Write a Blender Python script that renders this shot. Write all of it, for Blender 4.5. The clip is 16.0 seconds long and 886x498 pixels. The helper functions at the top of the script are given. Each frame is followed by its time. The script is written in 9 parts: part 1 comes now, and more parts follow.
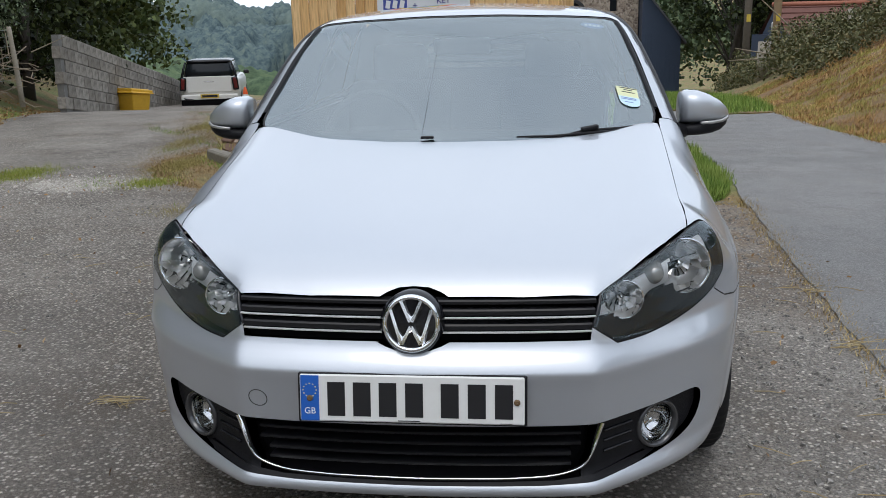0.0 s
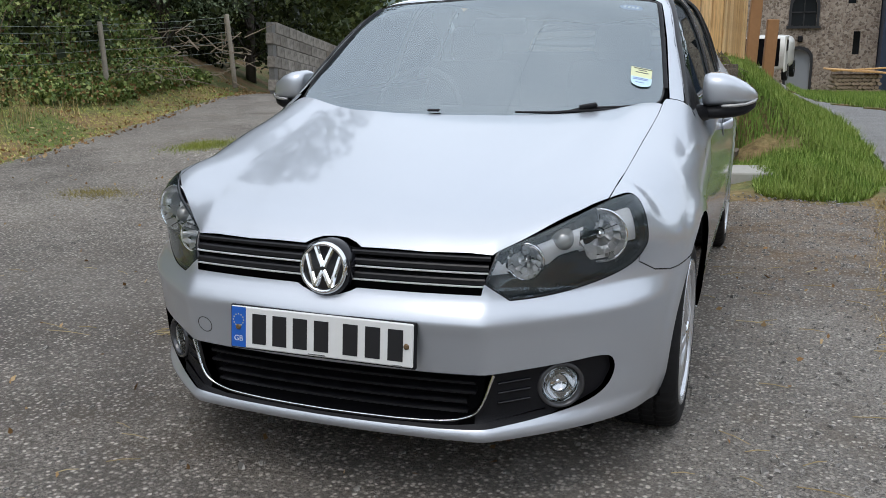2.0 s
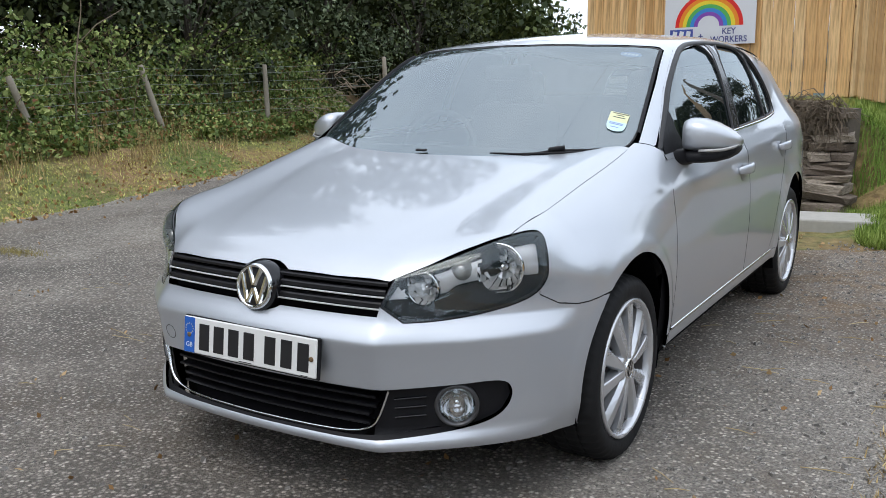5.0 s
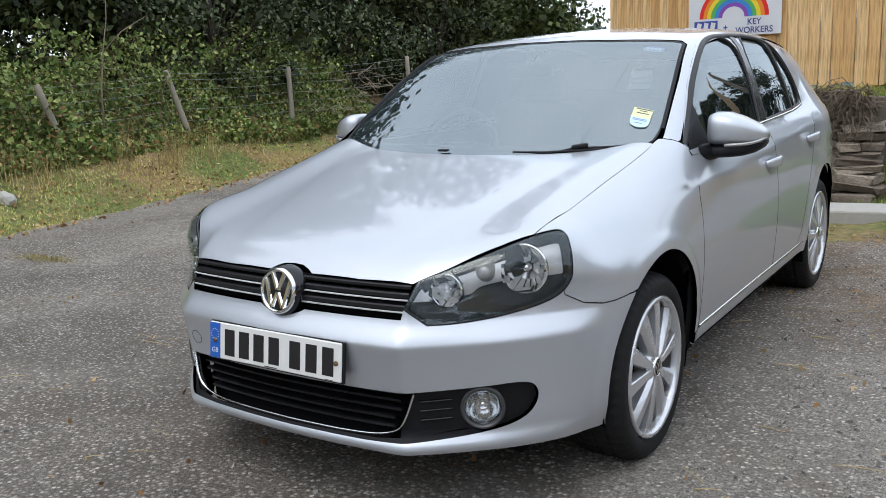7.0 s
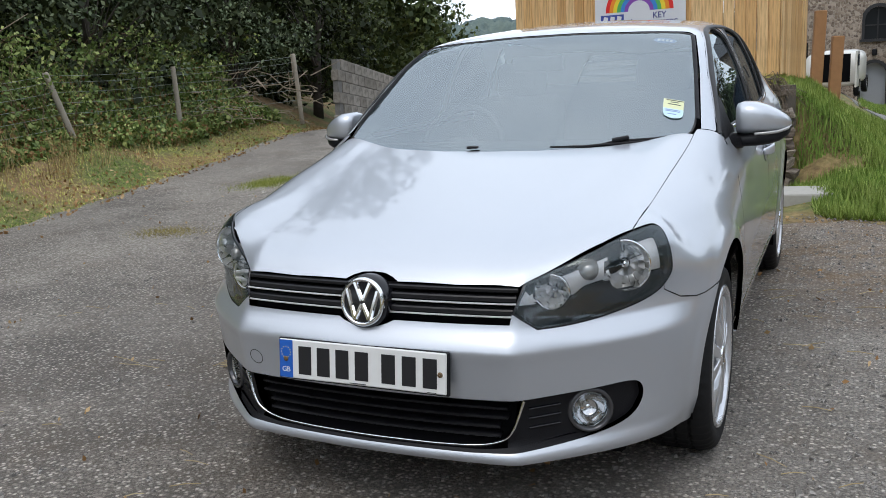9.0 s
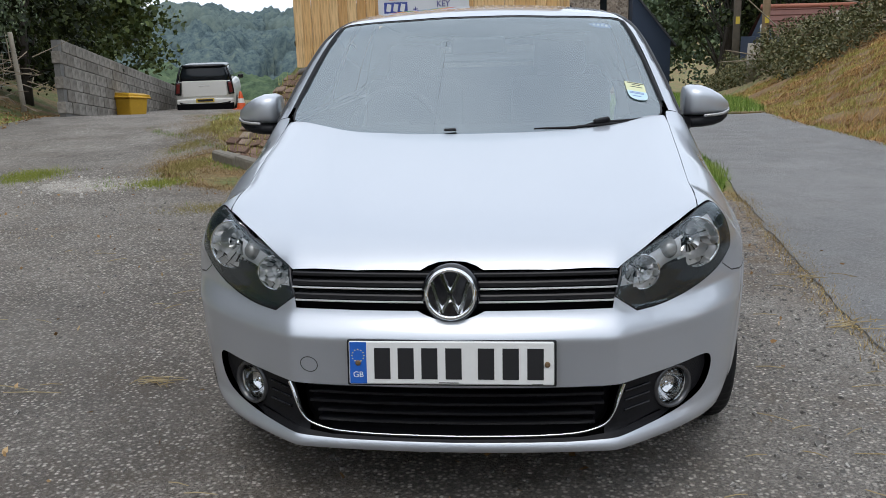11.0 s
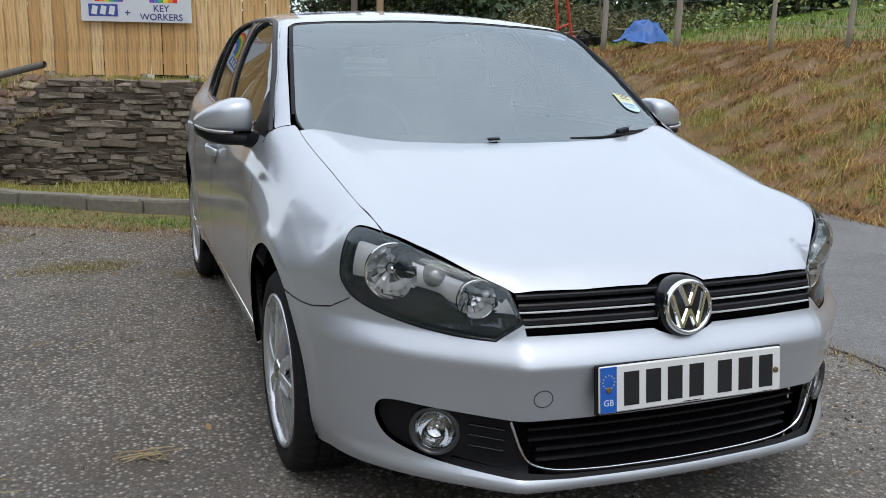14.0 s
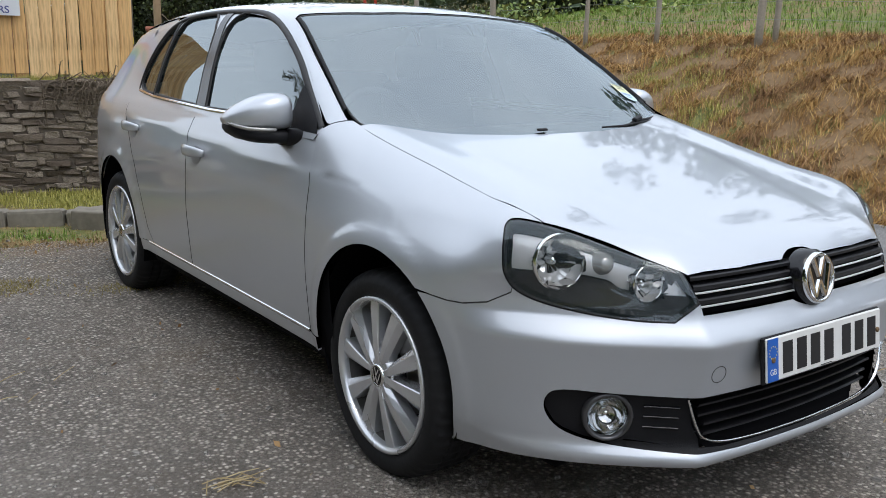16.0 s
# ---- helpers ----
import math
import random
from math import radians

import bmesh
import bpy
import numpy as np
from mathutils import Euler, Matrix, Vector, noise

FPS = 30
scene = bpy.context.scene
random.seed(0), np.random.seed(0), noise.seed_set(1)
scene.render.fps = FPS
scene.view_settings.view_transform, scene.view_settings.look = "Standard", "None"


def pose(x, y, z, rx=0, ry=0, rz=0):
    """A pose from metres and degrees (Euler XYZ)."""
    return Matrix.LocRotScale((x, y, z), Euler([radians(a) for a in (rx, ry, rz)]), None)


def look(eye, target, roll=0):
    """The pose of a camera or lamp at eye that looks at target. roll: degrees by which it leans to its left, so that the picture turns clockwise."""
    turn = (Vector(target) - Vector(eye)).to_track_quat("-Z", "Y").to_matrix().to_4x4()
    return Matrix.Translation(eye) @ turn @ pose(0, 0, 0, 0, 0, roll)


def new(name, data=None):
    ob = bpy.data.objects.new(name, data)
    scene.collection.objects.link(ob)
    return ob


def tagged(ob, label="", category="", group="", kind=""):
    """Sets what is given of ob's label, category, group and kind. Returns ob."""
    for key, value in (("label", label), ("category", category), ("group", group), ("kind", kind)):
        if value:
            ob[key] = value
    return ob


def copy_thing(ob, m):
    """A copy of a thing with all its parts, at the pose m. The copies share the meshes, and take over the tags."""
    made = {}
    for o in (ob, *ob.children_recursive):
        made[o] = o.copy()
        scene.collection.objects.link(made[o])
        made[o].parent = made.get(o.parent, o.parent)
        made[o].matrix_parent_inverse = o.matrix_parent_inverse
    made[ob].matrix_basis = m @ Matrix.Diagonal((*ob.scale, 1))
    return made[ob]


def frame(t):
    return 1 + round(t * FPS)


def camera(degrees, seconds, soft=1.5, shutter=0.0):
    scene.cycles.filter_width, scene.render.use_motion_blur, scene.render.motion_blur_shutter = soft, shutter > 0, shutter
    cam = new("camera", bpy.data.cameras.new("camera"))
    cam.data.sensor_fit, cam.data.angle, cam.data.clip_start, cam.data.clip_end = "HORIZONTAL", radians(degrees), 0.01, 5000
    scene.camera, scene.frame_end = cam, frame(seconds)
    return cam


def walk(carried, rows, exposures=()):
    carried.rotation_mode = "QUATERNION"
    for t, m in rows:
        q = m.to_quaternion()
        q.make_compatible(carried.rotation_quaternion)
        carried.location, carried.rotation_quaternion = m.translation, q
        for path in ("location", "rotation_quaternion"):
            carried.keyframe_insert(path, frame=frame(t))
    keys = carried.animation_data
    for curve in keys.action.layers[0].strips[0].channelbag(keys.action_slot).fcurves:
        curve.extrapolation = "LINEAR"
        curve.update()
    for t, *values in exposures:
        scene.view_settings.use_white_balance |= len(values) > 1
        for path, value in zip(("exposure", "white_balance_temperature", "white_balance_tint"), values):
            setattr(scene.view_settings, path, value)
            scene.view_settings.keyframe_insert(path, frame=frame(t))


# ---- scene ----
cam = camera(52.8, 16.0, 0.7)
PATH = [
    (0, (0.284, -1.898, 1.309), (0.077, 0.033, 0.831), -1.3),
    (0.5, (0.462, -1.822, 1.279), (0.161, 0.096, 0.802), -1.7),
    (1, (0.622, -1.822, 1.26), (0.165, 0.051, 0.728), -1.2),
    (1.5, (0.832, -1.902, 1.263), (0.243, -0.064, 0.739), -1.8),
    (2, (1.052, -1.926, 1.25), (0.377, -0.107, 0.765), -0.8),
    (2.5, (1.194, -1.892, 1.262), (0.399, -0.115, 0.802), -0.2),
    (3, (1.343, -1.897, 1.265), (0.487, -0.144, 0.827), -0.6),
    (3.5, (1.537, -1.918, 1.258), (0.62, -0.187, 0.853), -0.5),
    (6, (1.84, -1.749, 1.268), (0.754, -0.117, 0.869), -1.7),
    (6.5, (1.853, -1.761, 1.269), (0.757, -0.136, 0.871), -2.1),
    (7, (1.81, -1.789, 1.272), (0.714, -0.164, 0.873), -2.3),
    (7.5, (1.671, -1.863, 1.275), (0.594, -0.227, 0.875), -2.6),
    (8, (1.549, -1.932, 1.295), (0.558, -0.243, 0.889), -2.5),
    (10.5, (0.453, -2.088, 1.293), (0.04, -0.187, 0.831), -3.1),
    (11, (0.193, -2.125, 1.296), (0.006, -0.19, 0.826), -1.6),
    (11.5, (-0.036, -2.099, 1.289), (-0.143, -0.157, 0.824), -1.4),
    (12, (-0.259, -1.997, 1.28), (-0.223, -0.052, 0.813), -1.7),
    (12.5, (-0.514, -1.951, 1.271), (-0.283, -0.019, 0.81), -0.7),
    (13, (-0.771, -1.914, 1.249), (-0.347, -0.013, 0.792), -0.1),
    (13.5, (-0.998, -1.792, 1.243), (-0.411, 0.068, 0.798), 0.5),
    (14, (-1.298, -1.687, 1.239), (-0.595, 0.135, 0.81), 1.2),
    (14.5, (-1.577, -1.646, 1.236), (-0.729, 0.114, 0.81), 1.8),
    (15, (-1.761, -1.514, 1.226), (-0.824, 0.203, 0.805), 1.6),
    (15.5, (-1.917, -1.357, 1.222), (-0.921, 0.324, 0.795), -0.0),
    (16, (-2.118, -1.223, 1.208), (-0.971, 0.359, 0.78), 1.0),
]
walk(cam, [(t, look(eye, target, roll)) for t, eye, target, roll in PATH], [(0.0, -0.01), (3.0, 0.15), (7.0, 0.29), (10.5, 0.0), (12.5, -0.01), (15.0, 0.19), (16.0, 0.22)])

# ---- world and light: an even overcast sky with a broad, weak sun ----
SUN_EL, SUN_ROT = radians(65), radians(184)
world = bpy.data.worlds.new("overcast")
scene.world = world
world.use_nodes = True
wn = world.node_tree
wn.nodes.clear()
w_out = wn.nodes.new("ShaderNodeOutputWorld")
w_bg = wn.nodes.new("ShaderNodeBackground")
w_sky = wn.nodes.new("ShaderNodeTexSky")
w_sky.sky_type, w_sky.sun_disc = "NISHITA", False
w_sky.sun_elevation, w_sky.sun_rotation = SUN_EL, SUN_ROT
w_sky.air_density, w_sky.dust_density, w_sky.ozone_density = 1.0, 3.0, 1.0
w_mix = wn.nodes.new("ShaderNodeMix")
w_mix.data_type = "RGBA"
w_mix.inputs[0].default_value = 0.72
w_co = wn.nodes.new("ShaderNodeTexCoord")
w_xyz = wn.nodes.new("ShaderNodeSeparateXYZ")
wn.links.new(w_co.outputs["Generated"], w_xyz.inputs[0])
w_ramp = wn.nodes.new("ShaderNodeValToRGB")
w_ramp.color_ramp.elements[0].position, w_ramp.color_ramp.elements[0].color = 0.0, (0.84, 0.86, 0.88, 1)
w_ramp.color_ramp.elements[1].position, w_ramp.color_ramp.elements[1].color = 0.85, (0.89, 0.90, 0.905, 1)
wn.links.new(w_xyz.outputs[2], w_ramp.inputs[0])
w_mul = wn.nodes.new("ShaderNodeMix")
w_mul.data_type, w_mul.blend_type = "RGBA", "MULTIPLY"
w_mul.inputs[0].default_value = 1.0
w_mul.inputs[7].default_value = (13.8, 14.7, 16.1, 1)
wn.links.new(w_ramp.outputs[0], w_mul.inputs[6])
w_cloud = wn.nodes.new("ShaderNodeTexNoise")
w_cloud.inputs["Scale"].default_value, w_cloud.inputs["Detail"].default_value, w_cloud.inputs["Roughness"].default_value = 2.6, 4.0, 0.5
wn.links.new(w_co.outputs["Generated"], w_cloud.inputs["Vector"])
w_tone = wn.nodes.new("ShaderNodeValToRGB")
w_tone.color_ramp.elements[0].position, w_tone.color_ramp.elements[0].color = 0.36, (0.80, 0.82, 0.85, 1)
w_tone.color_ramp.elements[1].position, w_tone.color_ramp.elements[1].color = 0.64, (1.0, 1.0, 1.0, 1)
wn.links.new(w_cloud.outputs["Fac"], w_tone.inputs[0])
w_grey = wn.nodes.new("ShaderNodeMix")
w_grey.data_type, w_grey.blend_type = "RGBA", "MULTIPLY"
w_grey.inputs[0].default_value = 1.0
wn.links.new(w_mul.outputs[2], w_grey.inputs[6])
wn.links.new(w_tone.outputs[0], w_grey.inputs[7])
wn.links.new(w_grey.outputs[2], w_mix.inputs[7])
wn.links.new(w_sky.outputs[0], w_mix.inputs[6])
wn.links.new(w_mix.outputs[2], w_bg.inputs[0])
w_bg.inputs[1].default_value = 0.127
wn.links.new(w_bg.outputs[0], w_out.inputs[0])
sun = new("sun", bpy.data.lights.new("sun", "SUN"))
sun.data.energy, sun.data.angle, sun.data.color = 0.7, radians(30), (1.0, 0.97, 0.92)
sun.matrix_world = look((-0.8, -12.0, 26), (0, 0, 0))


# ---- materials ----
def rgb(c):
    return (*c, 1.0) if len(c) == 3 else c


class Mat:
    """A small node-graph builder round one Principled shader."""

    def __init__(self, name, color, rough=0.6, metal=0.0, spec=0.5):
        self.m = bpy.data.materials.new(name)
        self.m.use_nodes = True
        self.t = self.m.node_tree
        self.b = self.t.nodes["Principled BSDF"]
        self.b.inputs["Base Color"].default_value = rgb(color)
        self.b.inputs["Roughness"].default_value = rough
        self.b.inputs["Metallic"].default_value = metal
        self.b.inputs["Specular IOR Level"].default_value = spec
        self.co = self.t.nodes.new("ShaderNodeTexCoord").outputs["Object"]
        self.col = None

    def link(self, a, b):
        self.t.links.new(a, b)

    def noise(self, scale, detail=4, rough=0.55, stretch=None):
        n = self.t.nodes.new("ShaderNodeTexNoise")
        n.inputs["Scale"].default_value = scale
        n.inputs["Detail"].default_value = detail
        n.inputs["Roughness"].default_value = rough
        if stretch:
            mp = self.t.nodes.new("ShaderNodeMapping")
            mp.inputs["Scale"].default_value = stretch
            self.link(self.co, mp.inputs[0])
            self.link(mp.outputs[0], n.inputs["Vector"])
        else:
            self.link(self.co, n.inputs["Vector"])
        return n.outputs["Fac"]

    def voronoi(self, scale, feature="F1", out="Distance"):
        n = self.t.nodes.new("ShaderNodeTexVoronoi")
        n.feature = feature
        n.inputs["Scale"].default_value = scale
        self.link(self.co, n.inputs["Vector"])
        return n.outputs[out]

    def ramp(self, fac, stops):
        n = self.t.nodes.new("ShaderNodeValToRGB")
        e = n.color_ramp.elements
        while len(e) < len(stops):
            e.new(0.5)
        for k, (p, c) in zip(e, stops):
            k.position = p
            k.color = rgb(c if isinstance(c, tuple) else (c, c, c))
        self.link(fac, n.inputs[0])
        return n.outputs[0]

    def mix(self, a, b, fac, mode="MIX"):
        n = self.t.nodes.new("ShaderNodeMix")
        n.data_type, n.blend_type = "RGBA", mode
        for sock, v in ((n.inputs[6], a), (n.inputs[7], b), (n.inputs[0], fac)):
            if isinstance(v, tuple):
                sock.default_value = rgb(v)
            elif isinstance(v, (int, float)):
                sock.default_value = v
            else:
                self.link(v, sock)
        return n.outputs[2]

    def base(self, socket):
        self.link(socket, self.b.inputs["Base Color"])
        self.col = socket
        return self

    def rough(self, fac, lo, hi):
        n = self.t.nodes.new("ShaderNodeMapRange")
        n.inputs[3].default_value, n.inputs[4].default_value = lo, hi
        self.link(fac, n.inputs[0])
        self.link(n.outputs[0], self.b.inputs["Roughness"])
        return self

    def bump(self, height, strength=0.3, dist=0.01):
        n = self.t.nodes.new("ShaderNodeBump")
        n.inputs["Strength"].default_value = strength
        n.inputs["Distance"].default_value = dist
        self.link(height, n.inputs["Height"])
        self.link(n.outputs[0], self.b.inputs["Normal"])
        return self

    def rand(self, island=False):
        if island:
            return self.t.nodes.new("ShaderNodeNewGeometry").outputs["Random Per Island"]
        return self.t.nodes.new("ShaderNodeObjectInfo").outputs["Random"]

    def put(self, key, value):
        self.b.inputs[key].default_value = value
        return self


def add_math(m, a, b, op="ADD"):
    n = m.t.nodes.new("ShaderNodeMath")
    n.operation = op
    for i, v in enumerate((a, b)):
        if isinstance(v, (int, float)):
            n.inputs[i].default_value = v
        else:
            m.link(v, n.inputs[i])
    return n.outputs[0]


def plain(name, color, rough=0.5, metal=0.0, spec=0.5, vary=0.15, scale=30, bump=0.0):
    """A surface with slight mottling and wear at two scales."""
    m = Mat(name, color, rough, metal, spec)
    a = m.noise(scale)
    b = m.noise(scale / 9)
    dark = tuple(c * (1 - vary) for c in color)
    lite = tuple(min(1, c * (1 + vary)) for c in color)
    c1 = m.mix(dark, lite, a)
    m.base(m.mix(c1, tuple(c * (1 - vary * 0.8) for c in color), add_math(m, b, 0.45, "MULTIPLY")))
    m.rough(b, max(0.02, rough * 0.85), min(1, rough * 1.15))
    if bump:
        m.bump(a, bump, 0.004)
    return m.m


# ---- mesh tools ----
def mesh_ob(name, verts, faces, mats, parent=None, smooth=False, face_mats=None, label=""):
    me = bpy.data.meshes.new(name)
    me.from_pydata([tuple(map(float, v)) for v in verts], [], [tuple(map(int, f)) for f in faces])
    for mt in mats if isinstance(mats, (list, tuple)) else [mats]:
        me.materials.append(mt)
    if face_mats is not None:
        me.polygons.foreach_set("material_index", np.asarray(face_mats, dtype=np.int32))
    if smooth:
        me.polygons.foreach_set("use_smooth", np.ones(len(me.polygons), dtype=bool))
    me.update()
    ob = new(name, me)
    if parent is not None:
        ob.parent = parent
    if label:
        ob["label"] = label
    return ob


def part(name, bm, material, parent=None, label="", smooth=False):
    me = bpy.data.meshes.new(name)
    bm.to_mesh(me)
    bm.free()
    for mt in material if isinstance(material, (list, tuple)) else [material]:
        me.materials.append(mt)
    if smooth:
        me.polygons.foreach_set("use_smooth", np.ones(len(me.polygons), dtype=bool))
    ob = new(name, me)
    if parent is not None:
        ob.parent = parent
    if label:
        ob["label"] = label
    return ob


def empty(name, label, category, at=(0, 0, 0), rz=0.0, group="", kind=""):
    ob = new(name)
    ob.matrix_world = pose(*at, 0, 0, rz)
    ob.empty_display_size = 0.1
    return tagged(ob, label, category, group, kind)


def add_box(bm, size, m=None, bevel=0.0, seg=1):
    """A box of that size round the origin of m, with its edges rounded off."""
    r = bmesh.ops.create_cube(bm, size=1.0)
    vs = r["verts"]
    bmesh.ops.scale(bm, vec=size, verts=vs)
    if bevel:
        es = list({e for v in vs for e in v.link_edges})
        g = bmesh.ops.bevel(bm, geom=es, offset=bevel, segments=seg, affect="EDGES", profile=0.5)
        vs = list({v for f in g["faces"] for v in f.verts} | {v for v in vs if v.is_valid})
    if m is not None:
        bmesh.ops.transform(bm, matrix=m, verts=vs)
    return vs


def box_part(name, size, at, material, parent=None, bevel=0.0, rot=(0, 0, 0), label="", seg=1, smooth=False):
    bm = bmesh.new()
    add_box(bm, size, pose(*at, *rot), bevel, seg)
    return part(name, bm, material, parent, label, smooth)


def tube(pts, radii, sides=8, cap=True):
    """Vertices and faces of a tapered tube along a line of points."""
    pts = [Vector(p) for p in pts]
    if not isinstance(radii, (list, tuple)):
        radii = [radii] * len(pts)
    V, F = [], []
    up = Vector((0, 0, 1))
    d0 = (pts[1] - pts[0]).normalized()
    side = d0.cross(up if abs(d0.z) < 0.9 else Vector((1, 0, 0))).normalized()
    for i, p in enumerate(pts):
        d = (pts[min(i + 1, len(pts) - 1)] - pts[max(i - 1, 0)]).normalized()
        side = (side - d * side.dot(d)).normalized()
        o = d.cross(side)
        for k in range(sides):
            a = 2 * math.pi * k / sides
            V.append(p + float(radii[i]) * (math.cos(a) * side + math.sin(a) * o))
    for i in range(len(pts) - 1):
        for k in range(sides):
            a, b = i * sides + k, i * sides + (k + 1) % sides
            F.append((a, b, b + sides, a + sides))
    if cap:
        F.append(tuple(range(sides))[::-1])
        F.append(tuple(range((len(pts) - 1) * sides, len(pts) * sides)))
    return V, F


def tube_part(name, pts, radii, material, parent=None, sides=8, label="", smooth=True):
    V, F = tube(pts, radii, sides)
    return mesh_ob(name, V, F, material, parent, smooth, label=label)


def join_lists(lists):
    V, F = [], []
    for v, f in lists:
        k = len(V)
        V.extend(v)
        F.extend(tuple(i + k for i in q) for q in f)
    return V, F


def revolve(profile, axis_at, axis="x", n=48, flip=1):
    """Turns (radius, along) pairs round an axis through axis_at."""
    V, F = [], []
    for r, a in profile:
        for k in range(n):
            t = 2 * math.pi * k / n
            c, s = r * math.cos(t), r * math.sin(t)
            if axis == "x":
                V.append((axis_at[0] + a * flip, axis_at[1] + c, axis_at[2] + s))
            elif axis == "y":
                V.append((axis_at[0] + c, axis_at[1] + a * flip, axis_at[2] + s))
            else:
                V.append((axis_at[0] + c, axis_at[1] + s, axis_at[2] + a * flip))
    for i in range(len(profile) - 1):
        for k in range(n):
            a, b = i * n + k, i * n + (k + 1) % n
            F.append((a, b, b + n, a + n))
    return V, F


def spl(x, xs, ys):
    """A smooth curve through the knots (cubic Hermite, no overshoot)."""
    xs, ys = np.asarray(xs, float), np.asarray(ys, float)
    h = np.diff(xs)
    d = np.diff(ys) / h
    m = np.empty_like(ys)
    m[0], m[-1] = d[0], d[-1]
    same = d[:-1] * d[1:] > 0
    w1, w2 = 2 * h[1:] + h[:-1], h[1:] + 2 * h[:-1]
    with np.errstate(divide="ignore", invalid="ignore"):
        m[1:-1] = np.where(same, (w1 + w2) / (w1 / d[:-1] + w2 / d[1:]), 0)
    x = np.asarray(x, float)
    i = np.clip(np.searchsorted(xs, x) - 1, 0, len(h) - 1)
    t = (x - xs[i]) / h[i]
    tc = np.clip(t, 0, 1)
    a = (1 + 2 * tc) * (1 - tc) ** 2 * ys[i] + tc * (1 - tc) ** 2 * h[i] * m[i]
    b = tc * tc * (3 - 2 * tc) * ys[i + 1] + tc * tc * (tc - 1) * h[i] * m[i + 1]
    end = np.where(t < 0, (x - xs[0]) * m[0], np.where(t > 1, (x - xs[-1]) * m[-1], 0))
    return a + b + end


def smax(a, b, k):
    h = np.maximum(k - np.abs(a - b), 0) / k
    return np.maximum(a, b) + h * h * k / 4


def chaikin(pts, n=3, closed=True, sharp=()):
    """Rounds the corners of an outline; those numbered in sharp stay."""
    pts = [(tuple(p), i in sharp) for i, p in enumerate(pts)]
    for _ in range(n):
        out = []
        m = len(pts)
        for i in range(m if closed else m - 1):
            (p, sp), (q, sq) = pts[i], pts[(i + 1) % m]
            if sp or (not closed and i == 0):
                out.append((p, sp))
            else:
                out.append((tuple(0.75 * a + 0.25 * b for a, b in zip(p, q)), False))
            if not (sq or (not closed and i == m - 2)):
                out.append((tuple(0.25 * a + 0.75 * b for a, b in zip(p, q)), False))
        if not closed:
            out.append(pts[-1])
        pts = out
    return [p for p, _ in pts]


def dense(pts, step, closed=True):
    out = []
    n = len(pts)
    for i in range(n if closed else n - 1):
        p, q = np.array(pts[i], float), np.array(pts[(i + 1) % n], float)
        k = max(1, int(np.ceil(np.linalg.norm(q - p) / step)))
        out += [tuple(p + (q - p) * j / k) for j in range(k)]
    if not closed:
        out.append(tuple(pts[-1]))
    return out


def inside(P, poly):
    """Which of the points P lie in the polygon."""
    poly = np.asarray(poly, float)
    x, y = P[:, 0], P[:, 1]
    r = np.zeros(len(P), bool)
    for (x0, y0), (x1, y1) in zip(poly, np.roll(poly, -1, 0)):
        if y0 == y1:
            continue
        c = ((y0 > y) != (y1 > y)) & (x < (x1 - x0) * (y - y0) / (y1 - y0) + x0)
        r ^= c
    return r


def fill2d(outline, holes, step, jitter=0.0):
    """Triangles that fill an outline with holes: points, faces and the loops' point numbers."""
    from mathutils.geometry import delaunay_2d_cdt
    loops, pts, edges = [], [], []
    for lp in (outline, *holes):
        ids = list(range(len(pts), len(pts) + len(lp)))
        pts += [tuple(map(float, p)) for p in lp]
        edges += [(ids[i], ids[(i + 1) % len(ids)]) for i in range(len(ids))]
        loops.append(ids)
    o = np.array(outline, float)
    lo, hi = o.min(0), o.max(0)
    gx, gy = np.meshgrid(np.arange(lo[0] + step / 2, hi[0], step), np.arange(lo[1] + step / 2, hi[1], step))
    g = np.stack([gx.ravel(), gy.ravel()], 1)
    if jitter:
        g += np.random.uniform(-jitter, jitter, g.shape) * step
    keep = inside(g, outline)
    for h in holes:
        keep &= ~inside(g, h)
    g = g[keep]
    b = np.array(pts)
    if len(g):
        near = np.full(len(g), 1e9)
        for s in range(0, len(b), 64):
            near = np.minimum(near, np.min(np.linalg.norm(g[:, None] - b[None, s:s + 64], axis=2), 1))
        g = g[near > step * 0.35]
    allp = [Vector(p) for p in pts] + [Vector(map(float, p)) for p in g]
    v, _, f, ov, _, _ = delaunay_2d_cdt(allp, edges, [], 0, 1e-7)
    V = np.array([tuple(p) for p in v])
    T = np.array([tuple(t) for t in f if len(t) == 3])
    c = V[T].mean(1)
    k = inside(c, outline)
    for h in holes:
        k &= ~inside(c, h)
    back = {}
    for new_i, olds in enumerate(ov):
        for q in olds:
            back[q] = new_i
    return V, T[k], [[back[i] for i in lp] for lp in loops]


# ---- the lie of the land ----
def sstep(x, a, b):
    t = np.clip((x - a) / (b - a), 0, 1)
    return t * t * (3 - 2 * t)


def left_edge(y):
    """Where the verge under the hedge begins."""
    return spl(y, [-8, 0, 2.3, 4.2, 6.4, 11.3, 15.3, 30], [-5.3, -5.4, -5.5, -5.85, -6.5, -8.0, -9.2, -13.5])


def road_left(y):
    return spl(y, [-8, 0, 1.5, 2.8, 4.4, 7.0, 10.0, 13.0, 20.0, 42.0], [1.75, 1.66, 1.62, 1.68, 1.80, 1.98, 1.95, 1.75, 1.2, 0.2])


def road_right(y):
    return spl(y, [-8, 0, 3.5, 5.0, 8.2, 10.5, 14.0, 20.0, 42.0], [5.4, 4.5, 4.18, 4.1, 4.0, 3.9, 4.1, 4.6, 6.5])


